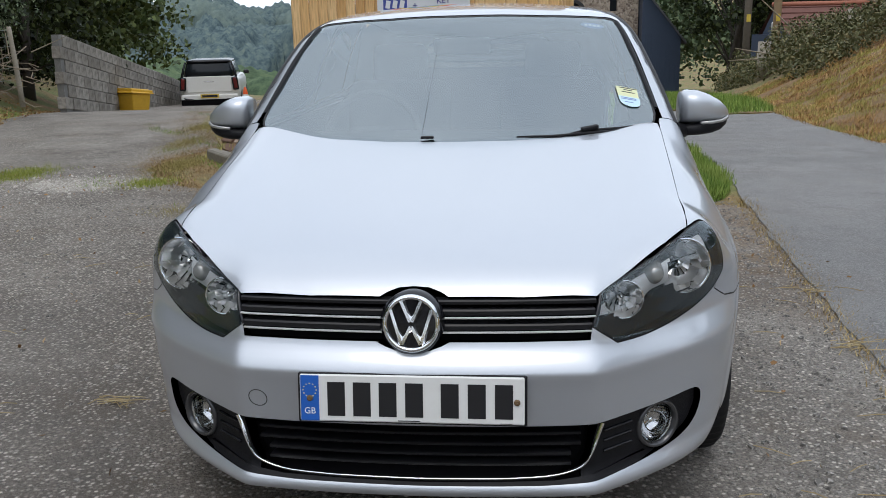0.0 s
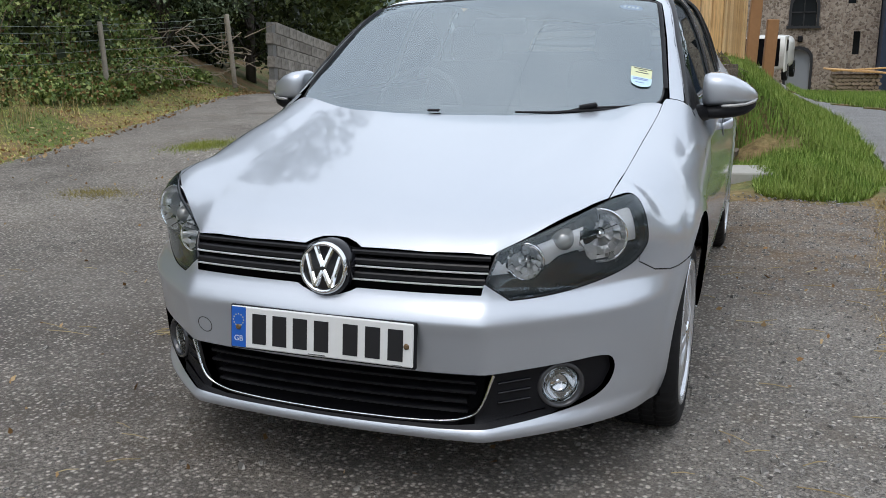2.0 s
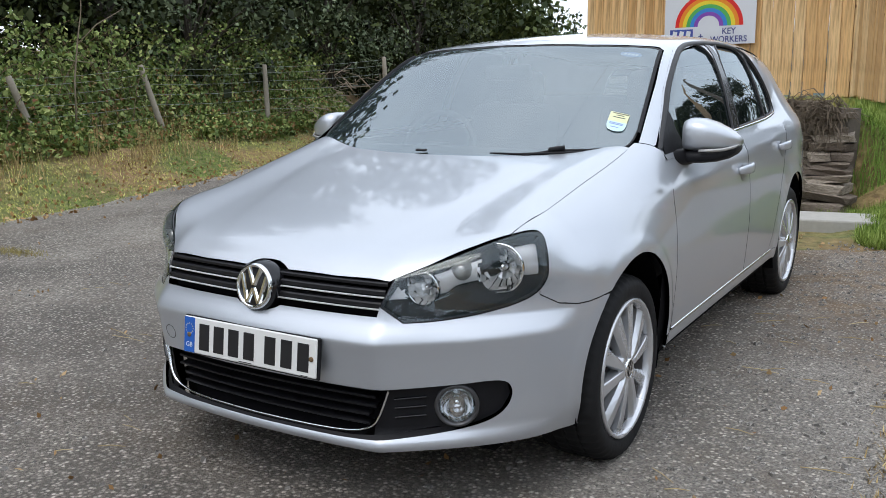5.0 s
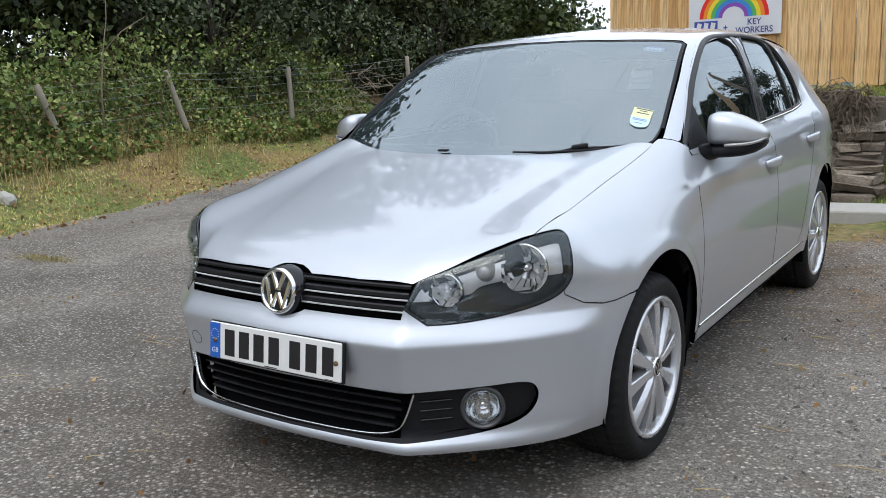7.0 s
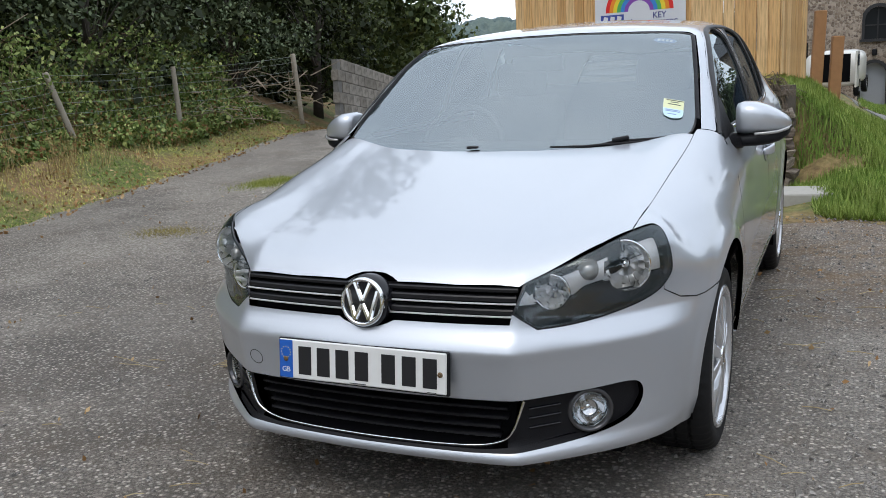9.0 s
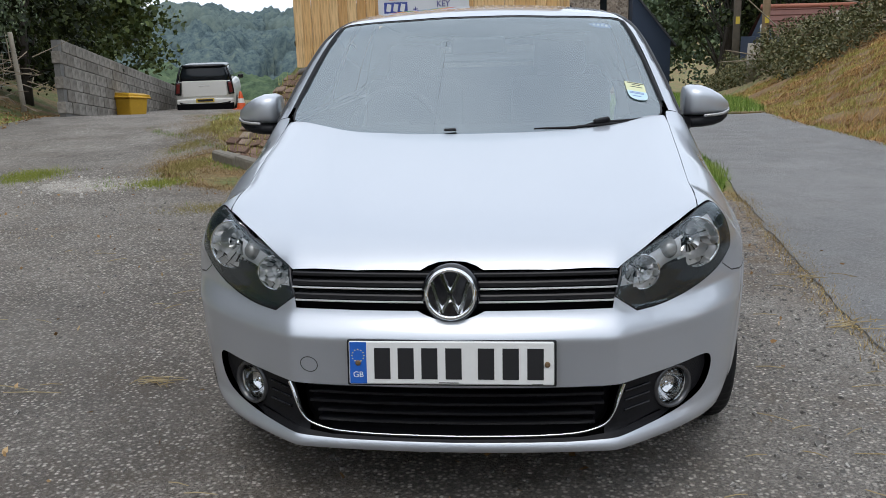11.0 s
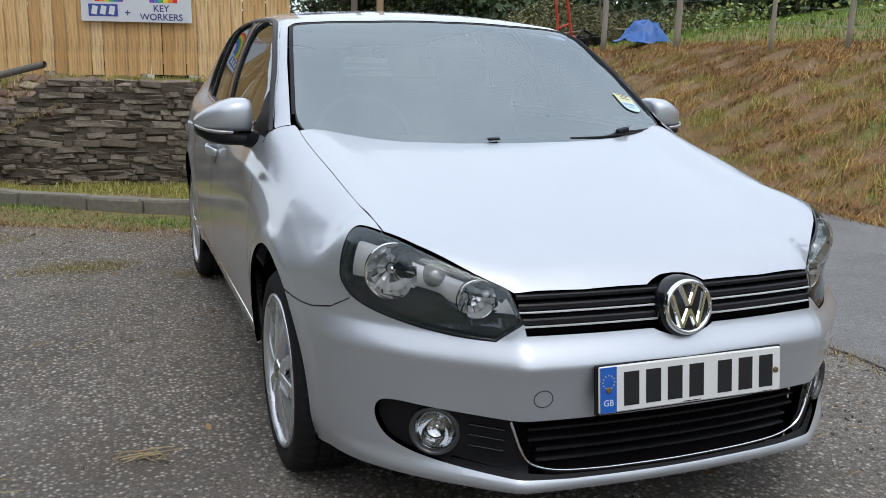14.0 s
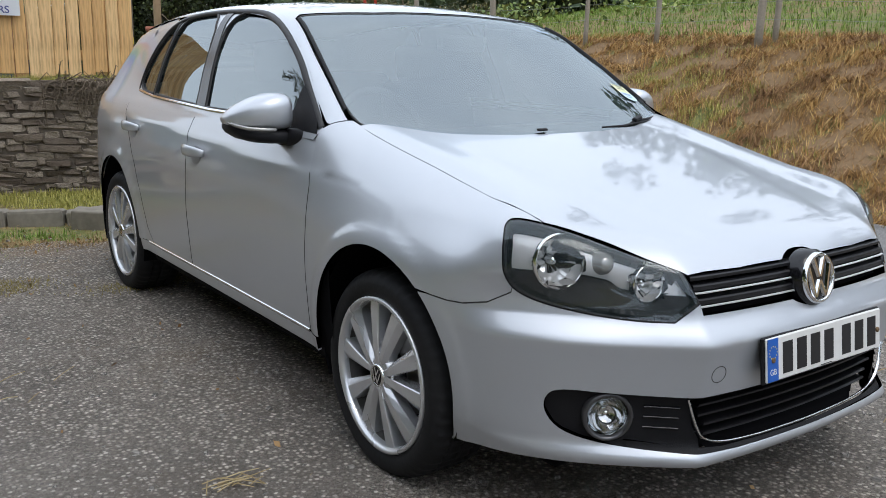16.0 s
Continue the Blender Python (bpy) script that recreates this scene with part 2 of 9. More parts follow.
def wall_line(x):
    """The foot of the stone wall, y by x."""
    return 7.2 - 0.265 * (x + 2.3)


def fence_line(x):
    return 8.10 - 0.233 * (x + 2.387)


def drive_right(y):
    return spl(y, [5, 6.9, 8.5, 10, 14, 20, 40], [-3.0, -3.15, -3.4, -4.2, -5.2, -6.8, -9.2])


def height(x, y):
    x, y = np.asarray(x, float), np.asarray(y, float)
    z = -0.0625 * 2.0 * np.log1p(np.exp((np.minimum(y, 70) - 12.5) / 2.0))
    # the drive's hump
    z = z + 0.14 * np.exp(-((y - 12.0) / 3.5) ** 2) * sstep(-x, 2.5, 5.0)
    # verge and hedge bank
    d = left_edge(y) - x
    z = z + 0.75 * sstep(d, 0.0, 2.4) + 0.10 * np.clip(d - 1.5, 0, 30)
    # mown bank and the field above it
    d = x - road_right(y)
    z = z + 1.30 * sstep(d, -0.1, 3.4) * sstep(34 - y, 0, 14) + 0.15 * np.clip(d - 2.6, 0, 60) * sstep(44 - y, 0, 20)
    lump = 0.6 * np.sin(x * 4.1 + 1.3 * np.sin(y * 2.3)) * np.sin(y * 3.7 + x) + np.sin(x * 9.3 + y * 4.0) * np.sin(y * 8.1 - x * 3)
    z = z + 0.040 * lump * sstep(d, 0.15, 0.8) * sstep(9 - d, 0, 3)
    # raised garden behind the stone wall
    left = np.clip((x - drive_right(y) - 0.5 * sstep(y, 17.0, 19.0)) / (1.2 + 1.3 * sstep(y, 7.6, 10.5) - 1.7 * sstep(y, 19.2, 21.0)), 0, 1)
    left = left * left * (3 - 2 * left)
    front = sstep(y - wall_line(x), 0.28, 0.62)
    back = (1 - 0.40 * sstep(y, 9.0, 11.0) + 0.14 * sstep(y, 19.2, 21.0)) * (1 - sstep(y, 25.0, 40.0))
    z = z + 0.90 * front * (1 - sstep(x, 0.40, 1.9)) * left * back
    # grass nose in front of the garden, beside the road
    z = z + 0.12 * sstep(x, 0.8, 1.2) * (1 - sstep(x, 1.5, 1.9)) * sstep(y, 4.9, 5.6) * (1 - front)
    # far valley side
    z = z - 9 * sstep(y, 60, 150) + (14 + 22 * sstep(x, -60, 160)) * sstep(y - 0.1 * x, 160, 420)
    return z


def at_ground(x, y):
    return float(height(x, y))


BANK_SOIL = plain("bare_brown_bank", (0.21, 0.130, 0.062), 0.95, vary=0.6, scale=22, bump=0.9)
GRASS_SOIL = Mat("grassy_soil", (0.09, 0.10, 0.04), 0.9)
_n, _m = GRASS_SOIL.noise(0.9, 5), GRASS_SOIL.noise(14, 5)
_g = GRASS_SOIL.ramp(_m, [(0.3, (0.065, 0.080, 0.022)), (0.55, (0.15, 0.165, 0.045)), (0.75, (0.25, 0.20, 0.09))])
_d = GRASS_SOIL.ramp(_m, [(0.3, (0.13, 0.080, 0.035)), (0.6, (0.27, 0.175, 0.080)), (0.8, (0.37, 0.27, 0.14))])
GRASS_SOIL.base(GRASS_SOIL.mix(_g, _d, GRASS_SOIL.ramp(_n, [(0.42, 0.0), (0.58, 1.0)])))
GRASS_SOIL.bump(GRASS_SOIL.noise(30, 6), 0.7, 0.03)


def tarmac(name, dark, lite, gravel, scale, strip_x=None):
    """Worn asphalt with its stones showing and loose chippings."""
    m = Mat(name, dark, 0.9)
    st = m.voronoi(scale, out="Color")
    dist = m.voronoi(scale)
    hue = m.t.nodes.new("ShaderNodeSeparateColor")
    m.link(st, hue.inputs[0])
    stone = m.ramp(hue.outputs[0], [(0.0, dark), (0.5, lite), (0.85, gravel), (1.0, tuple(min(1, c * 1.6) for c in gravel))])
    big = m.noise(0.55, 5)
    mid = m.noise(4.0, 6, 0.65)
    c = m.mix(stone, m.ramp(mid, [(0.3, tuple(c * 0.75 for c in dark)), (0.7, lite)]), 0.5)
    c = m.mix(c, tuple(v * 1.25 for v in gravel), m.ramp(big, [(0.52, 0.0), (0.72, 0.45)]))
    c = m.mix(c, tuple(v * 0.45 for v in dark), m.ramp(add_math(m, dist, add_math(m, m.noise(60, 4, 0.7), 0.5, "SUBTRACT")), [(0.36, 0.0), (0.66, 0.55)]))
    grit = m.voronoi(scale * 2.7, out="Color")
    gs = m.t.nodes.new("ShaderNodeSeparateColor")
    m.link(grit, gs.inputs[0])
    c = m.mix(c, m.ramp(gs.outputs[1], [(0.0, tuple(v * 0.6 for v in dark)), (0.6, lite), (1.0, gravel)]), m.ramp(m.noise(2.6, 5, 0.6), [(0.40, 0.1), (0.62, 0.75)]))
    c = m.mix(c, tuple(v * 1.1 for v in dark), m.ramp(m.noise(0.9, 5, 0.6), [(0.50, 0.0), (0.70, 0.45)]))
    if strip_x is not None:
        sx = m.t.nodes.new("ShaderNodeSeparateXYZ")
        m.link(m.co, sx.inputs[0])
        fx = add_math(m, sx.outputs[0], add_math(m, mid, 1.6, "MULTIPLY"))
        mr = m.t.nodes.new("ShaderNodeMapRange")
        mr.inputs[1].default_value, mr.inputs[2].default_value, mr.inputs[4].default_value = strip_x, strip_x + 1.1, 0.85
        m.link(fx, mr.inputs[0])
        c = m.mix(c, m.ramp(add_math(m, add_math(m, gs.outputs[0], 0.45, "MULTIPLY"), m.noise(150, 4, 0.7)), [(0.45, (0.13, 0.118, 0.104)), (0.72, (0.33, 0.302, 0.268)), (0.95, (0.56, 0.52, 0.465))]), mr.outputs[0])
    c = m.mix(c, (0.20, 0.142, 0.088), m.ramp(m.noise(1.7, 6, 0.7), [(0.50, 0.0), (0.68, 0.50 if strip_x else 0.12)]))
    # separate pebbles bedded in the worn surface
    shape = add_math(m, dist, add_math(m, add_math(m, m.noise(130, 4, 0.7), 0.5, "SUBTRACT"), 0.5, "MULTIPLY"))
    peb = add_math(m, m.ramp(shape, [(0.30, 1.0), (0.46, 0.0)]), m.ramp(hue.outputs[2], [(0.18, 0.0), (0.24, 1.0)]), "MULTIPLY")
    fine = add_math(m, m.ramp(m.voronoi(scale * 2.7), [(0.26, 1.0), (0.42, 0.0)]), m.ramp(gs.outputs[2], [(0.35, 0.0), (0.42, 1.0)]), "MULTIPLY")
    if strip_x is not None:
        c = m.mix(c, m.ramp(gs.outputs[0], [(0.0, (0.08, 0.071, 0.061)), (0.5, (0.29, 0.26, 0.222)), (1.0, (0.62, 0.57, 0.50))]), add_math(m, fine, 0.85, "MULTIPLY"))
        c = m.mix(c, m.ramp(hue.outputs[0], [(0.0, (0.15, 0.137, 0.120)), (0.55, (0.30, 0.275, 0.242)), (1.0, (0.60, 0.56, 0.50))]), add_math(m, peb, 0.85, "MULTIPLY"))
    if strip_x is not None:
        # trodden earth and leaf mould along the kerb and the right side of the drive
        wob = add_math(m, add_math(m, m.noise(1.3, 6, 0.65), 0.5, "SUBTRACT"), 3.0, "MULTIPLY")

        def rise(v, lo, hi):
            k = m.t.nodes.new("ShaderNodeMapRange")
            k.interpolation_type = "SMOOTHSTEP"
            k.inputs[1].default_value, k.inputs[2].default_value = lo, hi
            m.link(v, k.inputs[0])
            return k.outputs[0]

        X, Y = sx.outputs[0], sx.outputs[1]
        along = add_math(m, add_math(m, Y, add_math(m, X, 0.76, "MULTIPLY")), wob)
        kerb_side = add_math(m, rise(along, 2.6, 4.2), rise(X, -4.3, -3.3), "MULTIPLY")
        drive_side = add_math(m, rise(add_math(m, add_math(m, X, add_math(m, Y, 0.29, "MULTIPLY")), add_math(m, wob, 0.4, "MULTIPLY")), -2.1, -1.3), rise(Y, 5.0, 6.5), "MULTIPLY")
        earth = add_math(m, kerb_side, drive_side, "MAXIMUM")
        soil = m.ramp(m.noise(16, 6, 0.7), [(0.30, (0.10, 0.066, 0.038)), (0.52, (0.24, 0.160, 0.090)), (0.72, (0.36, 0.27, 0.165))])
        c = m.mix(c, soil, add_math(m, earth, m.ramp(m.noise(3.4, 6, 0.7), [(0.34, 0.15), (0.60, 0.92)]), "MULTIPLY"))
        # a worn pale patch of old concrete
        px, py = add_math(m, add_math(m, X, 3.86, "ADD"), 2.1, "MULTIPLY"), add_math(m, add_math(m, Y, 5.75, "SUBTRACT"), 2.2, "MULTIPLY")
        away = add_math(m, add_math(m, px, px, "MULTIPLY"), add_math(m, py, py, "MULTIPLY"))
        worn = rise(add_math(m, add_math(m, m.noise(5, 6, 0.7), 2.6, "MULTIPLY"), away, "SUBTRACT"), 0.35, 0.75)
        c = m.mix(c, m.ramp(m.noise(24, 6, 0.7), [(0.30, (0.36, 0.33, 0.285)), (0.6, (0.68, 0.635, 0.56))]), add_math(m, worn, 0.9, "MULTIPLY"))
        # worn, smooth dark tracks
        c = m.mix(c, (0.090, 0.083, 0.077), m.ramp(m.noise(0.42, 3, 0.5), [(0.50, 0.0), (0.60, 0.40)]))
        dusty = add_math(m, rise(add_math(m, add_math(m, X, -1.0, "MULTIPLY"), wob), 1.2, 3.6), m.ramp(m.noise(1.1, 6, 0.65), [(0.40, 0.0), (0.58, 0.75)]), "MULTIPLY")
        c = m.mix(c, m.ramp(hue.outputs[2], [(0.0, (0.22, 0.195, 0.165)), (0.7, (0.40, 0.36, 0.31)), (1.0, (0.58, 0.53, 0.47))]), dusty)
    if strip_x is not None:
        # exposed stones and the dark joints between them
        filled = m.ramp(m.noise(1.15, 6, 0.65), [(0.42, 1.0), (0.58, 0.25)])
        c = m.mix(c, (0.130, 0.117, 0.102), add_math(m, m.ramp(shape, [(0.44, 0.0), (0.58, 0.50)]), filled, "MULTIPLY"))
        c = m.mix(c, m.ramp(hue.outputs[0], [(0.0, (0.195, 0.168, 0.142)), (0.45, (0.445, 0.39, 0.332)), (0.8, (0.64, 0.575, 0.50)), (1.0, (0.88, 0.82, 0.74))]), add_math(m, m.ramp(shape, [(0.31, 1.0), (0.37, 0.0)]), add_math(m, m.ramp(hue.outputs[2], [(0.20, 0.0), (0.24, 0.80)]), add_math(m, add_math(m, filled, 0.5, "MULTIPLY"), 0.5), "MULTIPLY"), "MULTIPLY"))
    m.base(c)
    h = add_math(m, add_math(m, peb, 0.5, "MULTIPLY"), add_math(m, add_math(m, fine, 0.2, "MULTIPLY"), m.noise(85, 5, 0.7)))
    m.bump(h, 0.95, 0.018)
    m.rough(mid, 0.8, 0.98)
    return m.m


FORECOURT = tarmac("worn_gravelly_tarmac", (0.085, 0.073, 0.061), (0.325, 0.284, 0.240), (0.56, 0.50, 0.43), 60, 1.0)
ROAD = tarmac("smooth_road_asphalt", (0.25, 0.244, 0.236), (0.375, 0.369, 0.36), (0.51, 0.50, 0.485), 120)

# ground sheet, fine near the car and coarse to the horizon
_xs = np.concatenate([-np.geomspace(900, 12, 24), np.arange(-11.75, 14, 0.25), np.geomspace(14, 900, 24)])
_ys = np.concatenate([-np.geomspace(900, 8, 14), np.arange(-7.75, 22, 0.25), np.geomspace(22, 1200, 34)])
_X, _Y = np.meshgrid(_xs, _ys)
_Z = height(_X, _Y)
_V = np.stack([_X.ravel(), _Y.ravel(), _Z.ravel()], 1)
_w = len(_xs)
_F = [(j * _w + i, j * _w + i + 1, (j + 1) * _w + i + 1, (j + 1) * _w + i) for j in range(len(_ys) - 1) for i in range(_w - 1)]
ground = tagged(mesh_ob("ground", _V, _F, GRASS_SOIL.m, smooth=True), "uneven grassy earth rising into banks on both sides", "ground", kind="structure")


def rough_line(pts, step, amp, seed):
    """A line broken up as worn edges are."""
    pts = dense(pts, step, False)
    out = []
    for i, (x, y) in enumerate(pts):
        k = noise.noise(Vector((x * 2.3, y * 2.3, seed))) * 0.6 + noise.noise(Vector((x * 7, y * 7, seed))) * 0.4
        out.append((x + amp * k, y + amp * noise.noise(Vector((x * 4, y * 4, seed + 5)))))
    return out


def sheet(name, outline, material, lift, step, label, category, jitter=0.25):
    uv, T, _ = fill2d(outline, [], step, jitter)
    z = height(uv[:, 0], uv[:, 1]) + lift
    P = np.column_stack([uv, z])
    a, b, c = P[T[:, 0]], P[T[:, 1]], P[T[:, 2]]
    up = np.cross(b - a, c - a)[:, 2] < 0
    T[up] = T[up][:, ::-1]
    # a skirt closes the sheet's edge down into the ground
    seen = {}
    for t_ in T:
        for q in range(3):
            e_ = (int(t_[q]), int(t_[(q + 1) % 3]))
            seen[e_] = seen.get(e_, 0) + 1
    rim_ = [e_ for e_ in seen if (e_[1], e_[0]) not in seen]
    V, F = [tuple(v) for v in P], [tuple(int(q) for q in t_) for t_ in T]
    for i, j in rim_:
        k = len(V)
        V += [tuple(P[i]), tuple(P[j]), tuple(P[j] - (0, 0, lift + 0.03)), tuple(P[i] - (0, 0, lift + 0.03))]
        F.append((k + 3, k + 2, k + 1, k))
    return tagged(mesh_ob(name, V, F, material, smooth=True), label, category, kind="structure")


# forecourt and the drive that leaves it, one worn surface
_l = [(float(left_edge(y)) + 0.03, y) for y in np.arange(-8, 34, 0.5)]
_r = [(float(drive_right(y)), y) for y in np.arange(33.5, 8.4, -0.5)]
_kerb = [(-3.75, 7.3), (-3.45, 6.4), (-2.9, 5.7), (-2.2, 5.25), (-1.4, 4.8), (-0.65, 4.45), (0.2, 4.55), (0.85, 4.7), (1.35, 4.72), (1.66, 4.85)]
_rr = [(float(road_left(y)) + 0.0, y) for y in np.arange(4.6, -8.1, -0.4)]
court = sheet("forecourt", rough_line(_l, 0.4, 0.16, 1) + rough_line(_r, 0.4, 0.12, 2) + rough_line(_kerb, 0.07, 0.22, 3) + rough_line(_rr, 0.12, 0.05, 4), FORECOURT, 0.012, 0.45, "worn grey tarmac forecourt with loose gravel and leaves", "forecourt")
_l = [(float(road_left(y)), y) for y in np.arange(-8, 42, 0.4)]
_r = [(float(road_right(y)), y) for y in np.arange(42, -8.1, -0.4)]
road = sheet("road", rough_line(_l, 0.12, 0.05, 4) + rough_line(_r, 0.3, 0.12, 6), ROAD, 0.022, 0.45, "smooth grey asphalt lane with broken edges", "road")
_bl = [(float(road_right(y)) + 0.10, y) for y in np.arange(-6, 17, 0.4)]
_br = [(float(road_right(y)) + 3.4, y) for y in np.arange(17, -6.1, -0.4)]
bank_ground = sheet("bank_ground", rough_line(_bl, 0.3, 0.1, 7) + rough_line(_br, 0.3, 0.3, 8), BANK_SOIL, 0.01, 0.3, "bare brown earth under the mown bank", "bank")


# ---- the silver hatchback: outer form ----
# x across, y from the nose to the tail, z up; every panel is cut from this one form.
AXLE_F, AXLE_R, HUB, RIM_X = 0.845, 3.32, 0.303, 0.838


def sigm(v):
    return 1 / (1 + np.exp(-np.clip(v, -60, 60)))


def side_x(y, z):
    """Half the width of the lower body."""
    plan = spl(y, [0.05, 0.2, 0.4, 0.6, 0.845, 1.2, 2.0, 2.9, 3.32, 3.7, 3.92, 4.08],
               [0.60, 0.71, 0.798, 0.844, 0.868, 0.862, 0.858, 0.856, 0.854, 0.825, 0.77, 0.70])
    prof = spl(z, [0.15, 0.22, 0.30, 0.45, 0.58, 0.70, 0.785, 0.83, 0.90, 0.96, 1.02],
               [-0.070, -0.045, -0.020, -0.006, 0.0, -0.004, -0.012, -0.019, -0.031, -0.048, -0.085])
    arch = 0.008 * (np.exp(-((y - AXLE_F) / 0.36) ** 4) + np.exp(-((y - AXLE_R) / 0.36) ** 4)) * np.exp(-((z - 0.45) / 0.3) ** 2)
    for ax in (AXLE_F, AXLE_R):
        r = np.hypot(y - ax, z - 0.352)
        arch = arch + 0.006 * sigm((0.382 - r) / 0.007)
    # the shoulder line under the windows: upright below it, leaning in above, fading out over the front wheel
    below = 0.838 + 0.043 * (y - 1.22) - z
    soft = 0.005 + 0.030 * (1 - sstep(y, 0.65, 1.15))
    lean = 0.25 * soft * np.log1p(np.exp(np.clip(-below / soft, -60, 60)))
    crease = 0.0040 * np.exp(-np.maximum(below, 0) / 0.06) * sigm(below / 0.005) * sstep(y, 0.75, 1.3) - lean
    # the front wing rolls over towards the bonnet
    roll = 0.105 * np.clip((z - 0.655) / (0.095 + 0.2 * np.clip(y, 0.3, 1.4)), 0, 1.1) ** 1.6 * sstep(y, 0.36, 0.58) * (1 - sstep(y, 0.85, 1.45))
    return plan + prof + arch + crease - roll - 0.020 * sstep(z, 0.67, 0.79) * (1 - sstep(y, 0.45, 0.95))


def nose_y(x, z):
    """How far back the front lies."""
    hinge = 0.008 * np.log1p(np.exp(np.minimum((x - 0.425) / 0.008, 300)))
    plan = 0.15 * x ** 2 + 0.62 * hinge + 0.5 * np.maximum(x - 0.66, 0) ** 2
    prof = spl(z, [0.15, 0.205, 0.228, 0.247, 0.285, 0.36, 0.42, 0.50, 0.541, 0.549, 0.60, 0.66, 0.71, 0.76, 0.82],
               [0.13, 0.05, 0.012, 0.002, 0.028, 0.028, 0.020, 0.008, 0.0005, 0.0035, 0.040, 0.058, 0.082, 0.125, 0.22])
    return plan + prof - 0.68 * np.maximum(z - 0.67, 0) * sstep(x, 0.44, 0.66)


def bonnet_z(x, y):
    zc = spl(y, [0.0, 0.09, 0.15, 0.25, 0.45, 0.7, 1.0, 1.3, 2.0, 4.0], [0.66, 0.725, 0.757, 0.790, 0.8385, 0.8920, 0.9515, 1.006, 1.08, 1.16])
    rib = 0.0025 * (1 / (1 + np.exp((x - (0.24 + 0.27 * y)) / 0.012))) * np.clip((1.25 - y) / 0.4, 0, 1)
    back = np.clip((y - 0.6) / 0.6, 0, 1)
    drop = (0.03 * x ** 2 + 0.12 * np.maximum(x - 0.52, 0) ** 2) * (1 - 0.6 * back * back * (3 - 2 * back))
    fold = 0.10 * 0.007 * np.log1p(np.exp(np.clip((x - 0.535 - 0.08 * y) / 0.007, -60, 60))) * sstep(y, 0.35, 0.75)
    return zc - drop + rib - fold - 0.005 + 0.016 * sstep(x, 0.45, 0.68)


def hull(p):
    """Negative inside the lower body."""
    x, y, z = np.abs(p[:, 0]), p[:, 1], p[:, 2]
    f = smax(x - side_x(y, z), nose_y(x, z) - y, 0.11)
    # the bumper's ledge carried round the corner to the wing seam
    f = f + 0.026 * np.clip((z - 0.546) / 0.050, 0, 1) * (1 - sstep(z, 0.62, 0.70)) * sstep(x, 0.50, 0.70) * (1 - sstep(y, 0.34, 0.55))
    f = smax(f, (z - bonnet_z(x, y)) * 0.9, 0.055)
    tail = 4.07 - 0.18 * x ** 2 - spl(z, [0.2, 0.4, 0.6, 0.9, 1.1], [0.08, 0.0, 0.02, 0.08, 0.18])
    return smax(f, y - tail, 0.12)


def cabin(p):
    """Negative inside the glasshouse."""
    x, y, z = np.abs(p[:, 0]), p[:, 1], p[:, 2]
    wide = spl(y, [1.0, 1.3, 1.8, 2.4, 3.0, 3.4, 3.9], [0.742, 0.762, 0.774, 0.775, 0.765, 0.735, 0.68])
    side = (x - (wide - spl(z, [0.9, 1.0, 1.15, 1.3, 1.42], [-0.035, 0.0, 0.048, 0.115, 0.19]))) * 0.93
    screen = z - (0.985 + 0.585 * (y - 1.21) - 0.06 * (y - 1.21) * (y - 1.82) + 0.16 * (0.50 - x ** 2))
    roof = z - (spl(y, [1.0, 1.6, 1.8, 2.1, 2.5, 2.9, 3.4, 3.8, 4.1], [1.22, 1.345, 1.378, 1.408, 1.424, 1.414, 1.370, 1.30, 1.24]) - 0.11 * x ** 2)
    rear = (y - (3.90 - 0.12 * x ** 2 - 0.75 * (z - 1.0))) * 0.8
    f = smax(screen * 0.86, roof, 0.05)
    f = smax(f, side, 0.075)
    return smax(f, rear, 0.08)


def shell(p):
    """Body and glasshouse as one skin, flowing into one another at the front and rear pillars."""
    y, z = p[:, 1], p[:, 2]
    a, b = hull(p), np.maximum(cabin(p), 0.86 - z)
    k = 0.004 + 0.028 * np.clip((1.46 - y) / 0.14, 0, 1) + 0.09 * np.clip((y - 3.05) / 0.35, 0, 1)
    h = np.clip(0.5 + 0.5 * (b - a) / k, 0, 1)
    return b * (1 - h) + a * h - k * h * (1 - h)


def normal_of(f, P):
    e = 0.002
    g = np.stack([f(P + np.eye(3)[i] * e) - f(P - np.eye(3)[i] * e) for i in range(3)], 1)
    return g / np.maximum(np.linalg.norm(g, axis=1, keepdims=True), 1e-9)


def settle(f, O, D, far):
    """Where rays from inside points O along D leave the form."""
    a, b = np.zeros(len(O)), np.full(len(O), far)
    for _ in range(36):
        m = (a + b) / 2
        neg = f(O + D * m[:, None]) < 0
        a, b = np.where(neg, m, a), np.where(neg, b, m)
    return O + D * a[:, None]


# Charts: flat drawings (u, v) wrapped on the form.
class Round:
    """Round the nose: u is the angle from straight ahead times 1 m, v the height."""
    cy = 1.0

    def rays(self, U):
        s, c = np.sin(U[:, 0]), np.cos(U[:, 0])
        z = np.zeros(len(U))
        return np.stack([z, z + self.cy, U[:, 1]], 1), np.stack([s, -c, z], 1), 1.8

    def flat(self, p):
        return (math.atan2(p[0], self.cy - p[1]), p[2])


class Flank:
    """Round the body's side: u is y, v an angle from level, from an axis inside."""
    ax, az, k = 0.30, 0.50, 0.5

    def __init__(self, s):
        self.s = s

    def rays(self, U):
        a = U[:, 1] / self.k
        z = np.zeros(len(U))
        return np.stack([z + self.s * self.ax, U[:, 0], z + self.az], 1), np.stack([self.s * np.cos(a), z, np.sin(a)], 1), 1.5

    def flat(self, p):
        return (p[1], self.k * math.atan2(p[2] - self.az, abs(p[0]) - self.ax))


